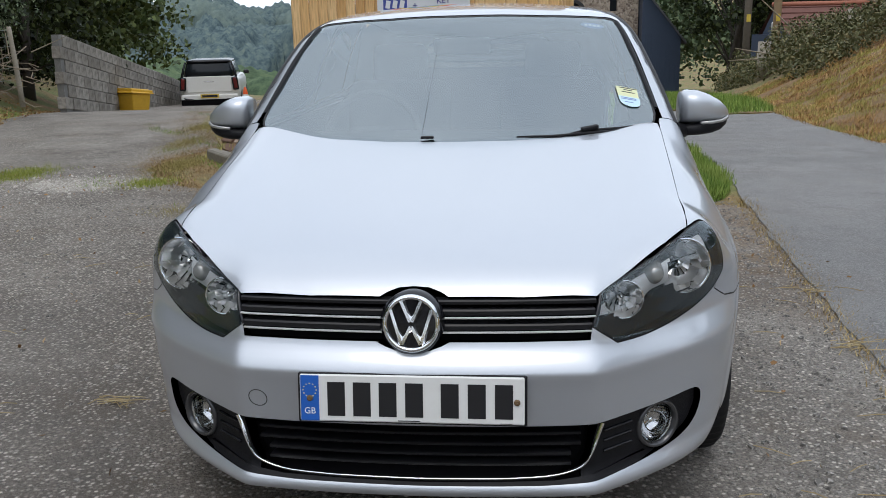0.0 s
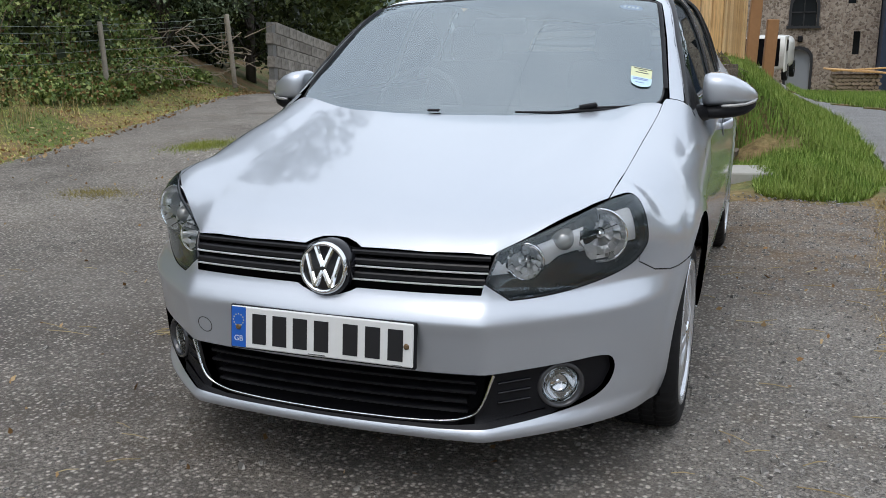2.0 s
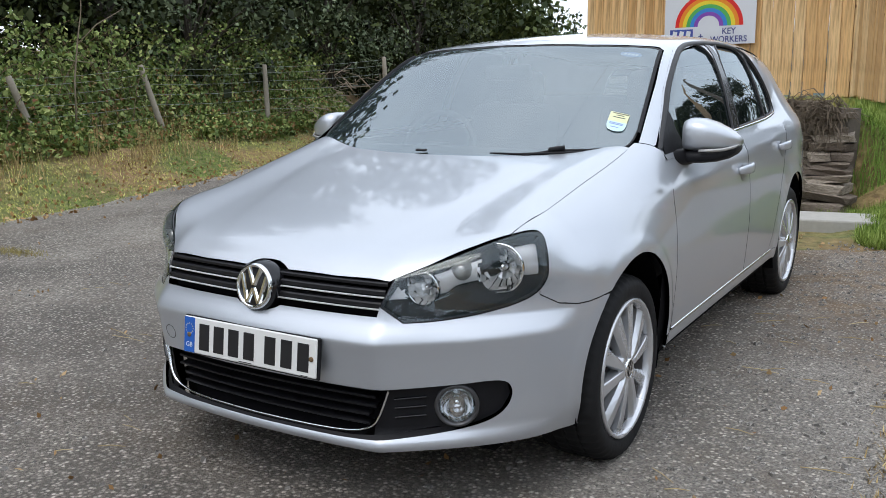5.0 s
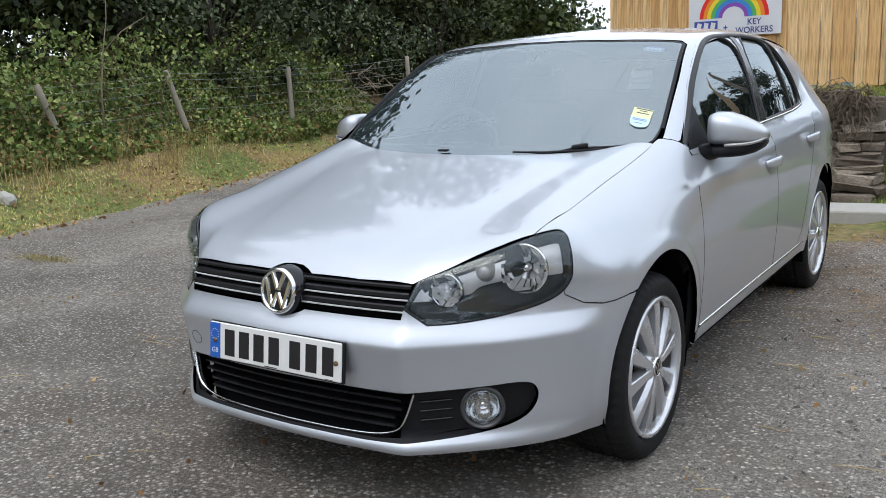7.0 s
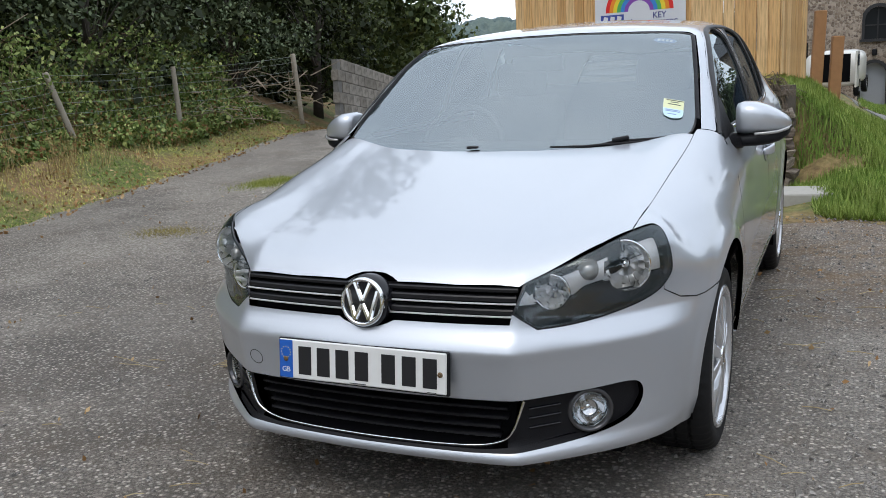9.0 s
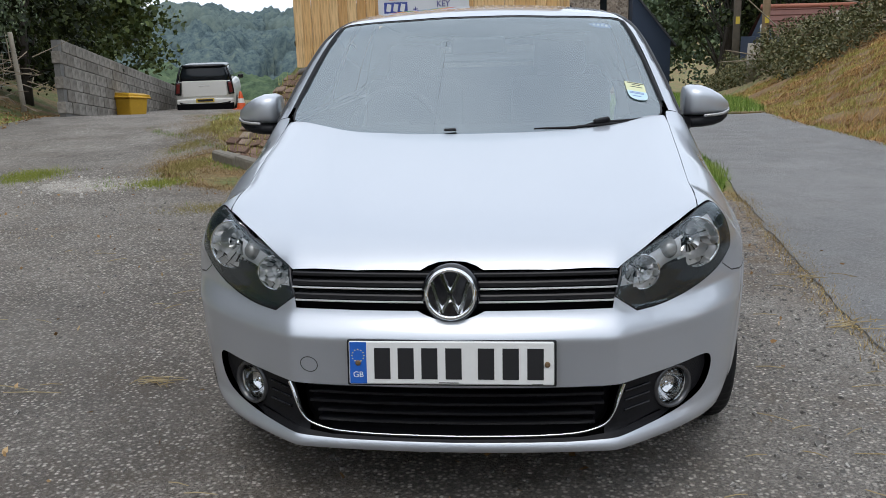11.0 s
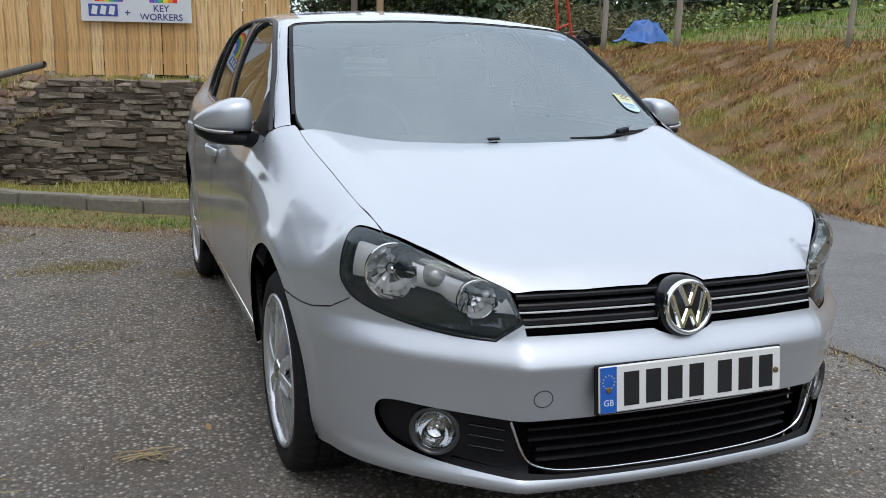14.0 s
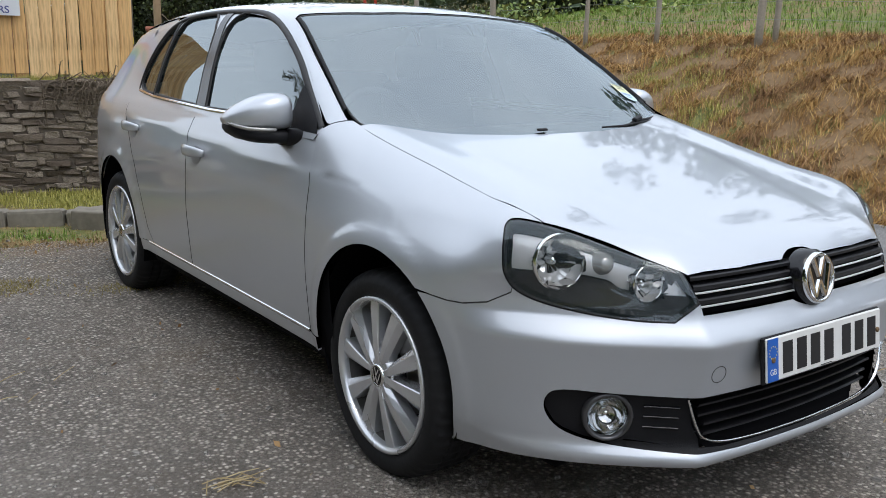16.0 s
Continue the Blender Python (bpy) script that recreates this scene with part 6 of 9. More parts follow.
# ---- trees ----
def tree(name, h, r, leaf_mat, leaf, n_leaf, seed, low=0.35, clumps=46):
    """A tapered trunk with limbs and an uneven crown of leaves in clumps with gaps."""
    g = np.random.default_rng(seed)
    t = new(name)
    lean = Vector((g.normal() * 0.06, g.normal() * 0.06, 1))
    trunk = [lean * (h * 0.72 * f) + Vector((0.12 * math.sin(3 * f + seed), 0.12 * math.cos(4 * f + seed), 0)) * f for f in np.linspace(0, 1, 7)]
    rr = [0.028 * h * (1.25 - f) * (0.5 + r * 0.12) for f in np.linspace(0, 1, 7)]
    parts_ = [tube(trunk, rr, 8)]
    C = []
    for i in range(clumps):
        f = low + (1 - low) * g.random()
        a = g.uniform(0, 2 * math.pi)
        reach = r * math.sqrt(max(0.05, math.sin(math.pi * min(1, 0.12 + (f - low) / (1 - low) * 0.86)))) * (0.35 + 0.65 * g.random())
        tip = Vector((math.cos(a) * reach, math.sin(a) * reach, h * f))
        root = trunk[min(6, int(max(0.2, f - 0.25) * 6 / 0.9))]
        if i % 2 == 0:
            mid = root.lerp(tip, 0.5) + Vector((0, 0, 0.12 * reach))
            parts_.append(tube([root, mid, tip], [0.012 * h * 0.5, 0.006 * h * 0.5, 0.003 * h * 0.3], 5, False))
        C.append((tip, r * (0.16 + 0.16 * g.random())))
    V, F = join_lists(parts_)
    mesh_ob("trunk", V, F, BARK, t, True)
    per = n_leaf // clumps
    pts = []
    for tip, cr in C:
        q = g.normal(size=(per, 3)) * np.array([1, 1, 0.62]) * cr * 0.62
        pts.append(q + np.array(tip))
    # dense inner foliage, darkened as if in shade, that keeps the clumps from being seen through
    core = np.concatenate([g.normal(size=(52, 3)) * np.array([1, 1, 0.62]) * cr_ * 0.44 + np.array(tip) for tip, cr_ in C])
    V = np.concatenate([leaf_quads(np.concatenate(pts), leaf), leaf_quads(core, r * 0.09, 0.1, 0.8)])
    cr = mesh_fast("crown", V, 4, [leaf_mat, LEAF_CORE_SHADE])
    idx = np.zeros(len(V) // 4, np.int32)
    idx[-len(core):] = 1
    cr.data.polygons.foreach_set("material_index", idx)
    cr.parent = t
    return t


kinds = [tree("woodland_tree", 8.5, 2.6, LEAF_DARK, 0.15, 8600, 11, 0.22, 60), tree("woodland_tree", 7.5, 2.2, LEAF_DARK, 0.14, 8200, 12, 0.16, 60), tree("woodland_tree", 9.5, 2.9, LEAF_DARK, 0.15, 9000, 13, 0.28, 60)]
spots = []
g = np.random.default_rng(5)
for row, (d0, n) in enumerate(((5.6, 12), (8.0, 11), (10.5, 10))):
    for i in range(n):
        y_ = -5 + 34 * (i + g.random() * 0.7) / n
        x_ = float(left_edge(y_)) - d0 - g.random() * 1.4
        if y_ > 15:
            x_ -= 1.2
        spots.append((x_, y_))
for t_ in kinds:
    tagged(t_, "tall dark-leaved woodland tree behind the brambles", "tree", "wood along the drive")
low_tree = tree("woodland_tree", 5.0, 2.0, LEAF_DARK, 0.11, 7600, 17, 0.12, 56)
tagged(low_tree, "smaller dark-leaved tree above the block wall", "tree", "wood along the drive")
spots.append((-10.6, 16.6))
for i, (x_, y_) in enumerate(spots):
    m_ = pose(x_, y_, at_ground(x_, y_) - 0.1, 0, 0, g.uniform(0, 360))
    if i < 3:
        kinds[i].matrix_world = m_
    elif i == len(spots) - 1:
        low_tree.matrix_world = m_
    else:
        copy_thing(low_tree if y_ > 12.5 else kinds[i % 3], m_)
for i, (x_, y_) in enumerate(((-10.6, 0.2), (-9.6, 8.6), (-11.2, 5.0), (-10.2, 13.0))):
    b_ = tree("hedge_shrub", 3.4 + 0.4 * (i % 2), 1.7, LEAF_PALE if i % 2 else LEAF_DARK, 0.085, 8000, 30 + i, 0.08, 40)
    tagged(b_, "leafy willow shrub growing over the fence" if i % 2 else "leafy hazel shrub behind the fence", "shrub", "hedge shrubs")
    b_.matrix_world = pose(x_, y_, at_ground(x_, y_) - 0.1)
for i, (x_, y_) in enumerate(((8.6, 39.0), (11.2, 37.0), (14.2, 41.0), (12.0, 45.0))):
    f_ = copy_thing(kinds[(2, 0, 2, 0)[i]], pose(x_, y_, at_ground(x_, y_) - 0.1, 0, 0, 70 * i))
    tagged(f_, "tall dark-leaved tree standing above the field bank", "tree", "field trees")
# a thin bare sapling and a spindly one by the posts
V, F = join_lists([tube([(-7.6, 4.95, 0.45), (-7.58, 4.98, 1.2), (-7.54, 5.04, 1.66), (-7.48, 5.08, 2.0), (-7.44, 5.12, 2.9)], [0.013, 0.011, 0.009, 0.006, 0.003], 6), tube([(-7.54, 5.04, 1.62), (-7.38, 5.2, 1.84), (-7.2, 5.45, 2.02)], [0.009, 0.007, 0.003], 5), tube([(-7.57, 5.0, 1.42), (-7.68, 4.86, 1.46)], [0.006, 0.003], 5), tube([(-7.57, 5.0, 1.42), (-7.42, 5.15, 1.40)], [0.006, 0.003], 5)])
tagged(mesh_ob("sapling", V, F, TWIG, smooth=True), "thin pale bare sapling rising from brambles", "sapling")

# dark undergrowth under the trees
n = 50000
y = rng.uniform(-5, 30, n)
d = rng.uniform(2.7, 15.0, n)
x = left_edge(y) - d
z = height(x, y) + rng.random(n) ** 0.8 * (0.7 + 0.28 * (d - 2.7) + 1.2 * rng.random(n))
stuff(mesh_fast("undergrowth", leaf_quads(np.column_stack([x, y, z]), 0.15), 4, LEAF_DARK), "shaded leafy undergrowth beneath the trees", "undergrowth")


# ---- mown bank, field and garden grass ----
n = 260000
y = -2.5 + 22.5 * rng.random(n) ** 1.15
d = rng.uniform(-0.05, 3.9, n)
x = road_right(y) + d
k = patchy(x, y, 0.9, 2.0, 1.2) | ((d < 2.3) & patchy(x, y, 0.5, 5.0, 0.35) & (y > 4.6))
q = patchy(x, y, 0.22, 7.0, 1.55)
stuff(mesh_fast("mown_bank_stalks", blades(x[~k & q], y[~k & q], 0.11, 0.007, 0.9), 3, GRASS_DRY), "upright pale dry stalks on the mown bank", "grass")
k = k | q
dk = patchy(x, y, 0.55, 12.0, 0.1)
stuff(mesh_fast("mown_bank_thatch", blades(x[~k & ~dk], y[~k & ~dk], 0.14, 0.013, 2.6), 3, GRASS_THATCH), "brown dried mown grass lying on the bank", "grass")
stuff(mesh_fast("rotting_thatch", blades(x[~k & dk], y[~k & dk], 0.13, 0.014, 2.6), 3, leaf_material("rotting_thatch_blade", (0.12, 0.060, 0.030), (0.28, 0.155, 0.072), (0.42, 0.27, 0.135), 0.85)), "darker rotting mown grass on the bank", "grass")
k = k & ~q
tx, ty = rng.uniform(4.4, 7.4, 46), rng.uniform(-1.5, 12, 46)
x = np.concatenate([x[k], np.repeat(tx, 90) + rng.normal(0, 0.07, 46 * 90)])
y = np.concatenate([y[k], np.repeat(ty, 90) + rng.normal(0, 0.07, 46 * 90)])
stuff(mesh_fast("bank_green_tufts", blades(x, y, 0.075, 0.010, 1.0), 3, GRASS_OLIVE), "green regrowth tufts on the mown bank", "grass")
n = 150000
y = 1.0 + 13 * rng.random(n)
x = road_right(y) + 0.05 + 3.6 * rng.random(n)
k = patchy(x, y, 0.3, 15.0, -0.2)
stuff(mesh_fast("bank_straw", blades(x[k], y[k], 0.075, 0.010, 2.4), 3, GRASS_THATCH), "short broken straw lying over the bank", "grass")
stuff(mesh_fast("bank_dark_straw", blades(x[~k], y[~k], 0.075, 0.011, 2.4), 3, bpy.data.materials["rotting_thatch_blade"]), "short dark straw lying over the bank", "grass")
n = 60000
y = rng.uniform(-1, 34, n)
x = road_right(y) + 3.6 + rng.random(n) ** 1.3 * 13
stuff(mesh_fast("field_grass", blades(x, y, 0.12, 0.014, 1.0), 3, GRASS_GREEN), "bright green rough field grass above the bank", "grass")
n = 9000
x = rng.uniform(9.5, 16, n)
y = rng.uniform(8, 26, n)
k = patchy(x, y, 1.6, 4.0, 0.5)
C = np.column_stack([x[k], y[k], height(x[k], y[k]) + rng.random(k.sum()) * 0.55])
stuff(mesh_fast("field_weeds", leaf_quads(C, 0.12, 0.0, 0.6), 4, LEAF_BRAMBLE), "clumps of docks and nettles in the field", "weeds")

# grass verge where the lane bends away before the house
_vg = [(1.35, 18.2), (1.75, 16.4), (2.15, 14.6), (2.6, 13.2), (3.2, 12.2), (4.0, 12.6), (4.5, 16.0), (5.0, 22.0), (5.6, 30.0), (1.6, 30.0), (1.3, 23.0), (1.35, 18.2)]
sheet("lane_verge", rough_line(_vg, 0.2, 0.3, 12)[:-1], GRASS_SOIL.m, 0.045, 0.5, "grassy verge where the lane bends towards the house", "verge")
n = 60000
x, y = rng.uniform(1.2, 5.6, n), rng.uniform(12.0, 30, n)
k = inside(np.column_stack([x, y]), _vg)
x, y = x[k], y[k]
stuff(mesh_fast("lane_verge_grass", blades(x, y, 0.13, 0.014, 0.9, height(x, y) + 0.04), 3, GRASS_GREEN), "rough green grass on the verge at the lane's bend", "grass")

n = 95000
x = rng.uniform(0.5, 2.0, n)
y = 4.85 + rng.random(n) ** 1.15 * 8.5
edge_l = np.where(y < 5.85, 0.98 - 0.10 * (y - 4.85), np.where(y < 6.6, 0.56, 0.50))
k = (x > edge_l) & (x < road_left(y) - 0.03 + rng.normal(0, 0.04, n)) & ((x - 1.35) ** 2 / 0.5 ** 2 + (y - 5.6) ** 2 / 0.85 ** 2 < 1) | ((y > 5.5) & (x > edge_l) & (x < road_left(y) - 0.03 + rng.normal(0, 0.04, n)))
q = patchy(x, y, 0.35, 11.0, 0.55)
stuff(mesh_fast("garden_pale_grass", blades(x[k & q], y[k & q], 0.10, 0.010, 1.3), 3, leaf_material("seeding_grass", (0.12, 0.18, 0.03), (0.22, 0.30, 0.06), (0.36, 0.43, 0.13), 0.65)), "paler seeding grass on the garden slope", "grass")
k = k & ~q
stuff(mesh_fast("garden_grass", blades(x[k], y[k], 0.062, 0.011, 1.6), 3, GRASS_GREEN), "lush green grass on the garden slope beside the lane", "grass")
n = 26000
x = rng.uniform(-5, 0.6, n)
y = np.where(x < -2.6, rng.uniform(7.2, 16, n), fence_line(x) - rng.random(n) * 0.55)
k = x > drive_right(y) - 0.1
stuff(mesh_fast("wall_top_grass", blades(x[k], y[k], 0.075, 0.007, 1.2), 3, GRASS_OLIVE), "straggling grass along the top of the wall", "grass")
# dry grass and weeds between drive and kerb
n = 210000
x = rng.uniform(-5.6, 0.6, n)
y = rng.uniform(3.8, 13, n)
ky = np.interp(x, [-3.2, -2.36, -1.38, -0.62, 0], [7.4, 6.5, 5.75, 5.25, 5.2])
band = (y < ky + 0.05) & (y > ky - 0.7 - 1.5 * rng.random(n) ** 1.5 - 0.25 * np.sin(x * 3)) & (x > -3.9)
side = (x < -3.0) & (x > drive_right(y) - 0.75 - 0.2 * np.sin(y * 2)) & (x < drive_right(y) + 0.8) & (y > 6.2)
k = (band | side) & patchy(x, y, 0.45, 6.0, -0.4)
q = patchy(x, y, 0.5, 8.0, 1.2)
stuff(mesh_fast("kerb_dry_grass", blades(x[k & ~q], y[k & ~q], 0.034, 0.009, 2.6), 3, leaf_material("trodden_dry_grass", (0.17, 0.105, 0.05), (0.31, 0.21, 0.10), (0.44, 0.33, 0.18), 0.85)), "flattened dry grass in front of the kerb", "grass")
stuff(mesh_fast("kerb_green_weeds", blades(x[k & q], y[k & q], 0.04, 0.009, 1.4), 3, GRASS_GREEN), "green weeds in front of the kerb", "grass")
n = 14000
x = rng.uniform(-2.7, 0.5, n)
y = wall_line(x) - 0.02 - rng.random(n) ** 1.5 * 1.0
k = (y > np.interp(x, [-3.2, -2.36, -1.38, -0.62, 0], [7.4, 6.5, 5.75, 5.25, 5.2]) + 0.15) & patchy(x, y, 0.4, 9.0, -0.5)
stuff(mesh_fast("wall_foot_grass", blades(x[k], y[k], 0.06, 0.009, 1.2), 3, GRASS_OLIVE), "rough grass between the kerb and the wall", "grass")
# dead grass lying over the broken edge of the tarmac
e_ = np.array(dense([(-4.2, 10.0), (-3.45, 8.5), (-3.75, 7.3), (-3.45, 6.4), (-2.9, 5.7), (-2.2, 5.25), (-1.4, 4.8), (-0.65, 4.45)], 0.05, False))
i_ = rng.integers(0, len(e_), 9000)
x, y = e_[i_, 0] + rng.normal(0, 0.09, 9000), e_[i_, 1] + rng.normal(0, 0.09, 9000)
stuff(mesh_fast("edge_grass", blades(x, y, 0.040, 0.010, 2.2, height(x, y) + 0.006), 3, bpy.data.materials["trodden_dry_grass"]), "dead grass lying over the broken tarmac edge", "grass")
# tufts that grow through the tarmac
PT = [(-4.75, 6.3, 0.28, 0.42), (-3.95, 8.6, 0.20, 0.7), (-4.3, 10.2, 0.22, 0.8), (-3.4, 6.9, 0.20, 0.5), (-3.2, 5.8, 0.22, 0.25), (-2.2, 4.55, 0.4, 0.22), (-1.45, 3.6, 0.32, 0.16), (-3.9, 3.6, 0.30, 0.2), (-4.2, 1.9, 0.3, 0.1), (-0.55, -0.62, 0.09, 0.06), (-0.25, -0.58, 0.06, 0.05), (-0.75, 3.3, 0.25, 0.1)]
xs_, ys_ = [], []
for cx, cy, a, b in PT:
    m = int(1300 * a * b / 0.06) + 200
    xs_.append(cx + rng.normal(0, a * 0.55, m))
    ys_.append(cy + rng.normal(0, b * 0.55, m))
x, y = np.concatenate([xs_[i] for i in (0, 4)]), np.concatenate([ys_[i] for i in (0, 4)])
stuff(mesh_fast("green_tufts", blades(x, y, 0.032, 0.008, 1.7, height(x, y) + 0.012), 3, leaf_material("bright_tuft", (0.15, 0.19, 0.03), (0.27, 0.32, 0.06), (0.44, 0.42, 0.13), 0.8)), "bright green grass tufts in the tarmac of the drive", "grass")
x, y = np.concatenate(xs_[1:4] + xs_[5:]), np.concatenate(ys_[1:4] + ys_[5:])
stuff(mesh_fast("tarmac_tufts", blades(x, y, 0.024, 0.008, 2.0, height(x, y) + 0.012), 3, leaf_material("mossy_tuft", (0.17, 0.135, 0.045), (0.29, 0.24, 0.08), (0.40, 0.34, 0.14), 0.8)), "low grass and moss growing through the tarmac", "grass")


# ---- timber fence of upright boards on the garden wall ----
def board_material():
    m = Mat("pale_softwood_board", (0.50, 0.33, 0.16), 0.72, 0, 0.3)
    grain = m.noise(3.0, 6, 0.6, (14, 14, 0.9))
    fine = m.noise(9.0, 5, 0.6, (26, 26, 1.4))
    r = m.rand()
    a = m.ramp(r, [(0.0, (0.60, 0.34, 0.130)), (0.5, (0.78, 0.49, 0.215)), (1.0, (0.88, 0.63, 0.335))])
    c = m.mix(a, (0.34, 0.19, 0.075), m.ramp(grain, [(0.42, 0.0), (0.66, 0.85)]))
    knots = m.voronoi(5.0)
    c = m.mix(c, (0.20, 0.10, 0.04), m.ramp(knots, [(0.06, 1.0), (0.115, 0.0)]))
    m.base(m.mix(c, (0.60, 0.45, 0.27), m.ramp(fine, [(0.5, 0.0), (0.8, 0.5)])))
    m.bump(fine, 0.3, 0.003)
    return m.m


BOARD = board_material()


def fence_run(a, b, z0, z1, top, seed, board_w=0.108):
    """A run of boards with rails and posts behind."""
    g = np.random.default_rng(seed)
    a, b = Vector((*a, 0)), Vector((*b, 0))
    d = b - a
    L = d.length
    u = d.normalized()
    ang = math.degrees(math.atan2(d.y, d.x))
    th = empty("timber_fence", "tall pale softwood fence of upright boards on the garden wall", "fence", (a.x, a.y, 0), ang, "garden fence runs")
    n = max(1, int(L / board_w))
    for i in range(n):
        w = L / n
        zb = z0 + (z1 - z0) * (i + 0.5) / n + g.normal() * 0.018
        bm = bmesh.new()
        add_box(bm, (w - 0.005, 0.020, top - zb), None, 0.004)
        bo = part("board", bm, BOARD, th)
        bo.matrix_local = pose((i + 0.5) * w, g.normal() * 0.004, (zb + top) / 2, g.normal() * 0.15, g.normal() * 0.25, g.normal() * 0.6)
    for z in (max(z0, z1) + 0.18, (z0 + top) / 2 + 0.2, top - 0.2):
        r_ = box_part("rail", (L, 0.04, 0.09), (L / 2, 0.045, z), BOARD, th, 0.004)
    for i in range(3):
        box_part("fence_upright", (0.09, 0.09, top - min(z0, z1) + 0.2), (L * (0.03 + 0.47 * i), 0.11, (top + min(z0, z1)) / 2 - 0.1), BOARD, th, 0.006)
    return th


fence_run((-2.42, 8.11), (0.52, 7.42), 0.95, 0.955, 2.75, 1)
fence_run((0.525, 7.44), (0.70, 8.75), 0.95, 0.82, 2.75, 2)

# ---- thank-you sign ----
sign = empty("sign_board", "white printed sign with a rainbow, screwed to the timber fence", "sign", (-1.40, 7.865 - 0.05, 1.47), -13.2)
SW, SH = 1.03, 0.70
box_part("panel", (SW, 0.006, SH), (SW / 2, 0, SH / 2), plain("white_sign_sheet", (0.72, 0.74, 0.78), 0.4, vary=0.05, scale=8), sign, 0.001)
for k, col in enumerate(((0.75, 0.03, 0.03), (0.85, 0.28, 0.03), (0.85, 0.68, 0.05), (0.10, 0.45, 0.12), (0.05, 0.25, 0.65), (0.25, 0.08, 0.45))):
    r1, r0 = 0.335 - 0.038 * k, 0.335 - 0.038 * (k + 1)
    V, F = [], []
    for i in range(33):
        a = math.pi * i / 32
        for r in (r1, r0):
            V.append((SW / 2 + r * math.cos(a) * 1.15, -0.0045, 0.185 + r * math.sin(a)))
    F = [(2 * i, 2 * i + 1, 2 * i + 3, 2 * i + 2) for i in range(32)]
    mesh_ob("rainbow_band", V, F, plain("rainbow_print", col, 0.45, vary=0.08), sign)


def lettering(body, size, at, mat, parent, name="lettering"):
    c = bpy.data.curves.new(name, "FONT")
    c.body, c.size, c.align_x, c.extrude, c.offset = body, size, "CENTER", 0.0005, size * 0.012
    o = new(name, c)
    c.materials.append(mat)
    o.parent = parent
    o.matrix_local = pose(*at, 90, 0, 0)
    return o


NAVY = plain("navy_print", (0.045, 0.055, 0.22), 0.45, vary=0.1)
lettering("KEY", 0.086, (0.745, -0.005, 0.103), NAVY, sign)
lettering("WORKERS", 0.086, (0.745, -0.005, 0.022), NAVY, sign)
lettering("+", 0.10, (0.43, -0.005, 0.050), NAVY, sign)
lettering("THANK YOU", 0.135, (SW / 2, -0.005, 0.565), plain("red_print", (0.55, 0.03, 0.04), 0.45), sign)
box_part("logo_box", (0.27, 0.002, 0.115), (0.205, -0.004, 0.105), plain("logo_blue", (0.06, 0.09, 0.36), 0.45), sign)
for k in range(3):
    box_part("logo_bar", (0.05, 0.002, 0.080), (0.125 + 0.08 * k, -0.006, 0.105), WHT, sign, rot=(0, 12, 0))

# ---- pipe over the wall ----
V, F = tube([(-2.22, 7.48, 0.93), (-1.72, 7.08, 1.07)], [0.032, 0.030], 14, False)
V2, F2 = tube([(-2.22, 7.48, 0.93), (-1.717, 7.076, 1.071)], 0.024, 14, False)
pv, pf = join_lists([(V, F), (V2, F2)])
tagged(mesh_ob("drain_pipe", pv, pf, plain("grey_clay_pipe", (0.20, 0.18, 0.165), 0.8, vary=0.45, scale=18), smooth=True), "dark grey pipe jutting out above the wall", "pipe")

# ---- stone garden wall ----
def stone_material(name, a, b, c):
    m = Mat(name, b, 0.9, 0, 0.3)
    r = m.rand()
    base = m.ramp(r, [(0.0, a), (0.5, b), (1.0, c)])
    n1, n2 = m.noise(9, 6, 0.65), m.noise(45, 5, 0.6)
    col = m.mix(base, tuple(v * 0.5 for v in a), m.ramp(n1, [(0.42, 0.0), (0.7, 0.8)]))
    col = m.mix(col, (0.32, 0.32, 0.28), m.ramp(m.noise(26, 3), [(0.66, 0.0), (0.74, 0.7)]))
    m.base(m.mix(col, (0.07, 0.085, 0.03), m.ramp(m.noise(4, 4), [(0.6, 0.0), (0.75, 0.6)])))
    m.bump(add_math(m, n1, n2), 0.8, 0.012)
    return m.m


STONE = stone_material("dark_slaty_stone", (0.145, 0.113, 0.088), (0.27, 0.220, 0.175), (0.45, 0.385, 0.31))
MORTAR = plain("old_dark_mortar", (0.12, 0.098, 0.076), 0.95, vary=0.4, scale=30, bump=0.5)
BRICK = stone_material("weathered_brick", (0.17, 0.105, 0.078), (0.29, 0.195, 0.145), (0.40, 0.335, 0.26))


def stone_mesh(seed, lx=1.0, ly=1.0, lz=1.0):
    """One rough block, about 1 x 1 x 1."""
    g = np.random.default_rng(seed)
    bm = bmesh.new()
    bmesh.ops.create_cube(bm, size=1.0)
    bmesh.ops.bevel(bm, geom=list(bm.edges), offset=0.09, segments=1, affect="EDGES")
    for v in bm.verts:
        v.co += Vector(g.normal(size=3)) * 0.035
    me = bpy.data.meshes.new("stone")
    bm.to_mesh(me)
    bm.free()
    return me


STONES = [stone_mesh(50 + i) for i in range(7)]
for me in STONES:
    me.materials.append(STONE)


def piece(name, me, parent, m):
    ob = new(name, me)
    ob.parent = parent
    ob.matrix_local = m
    return ob


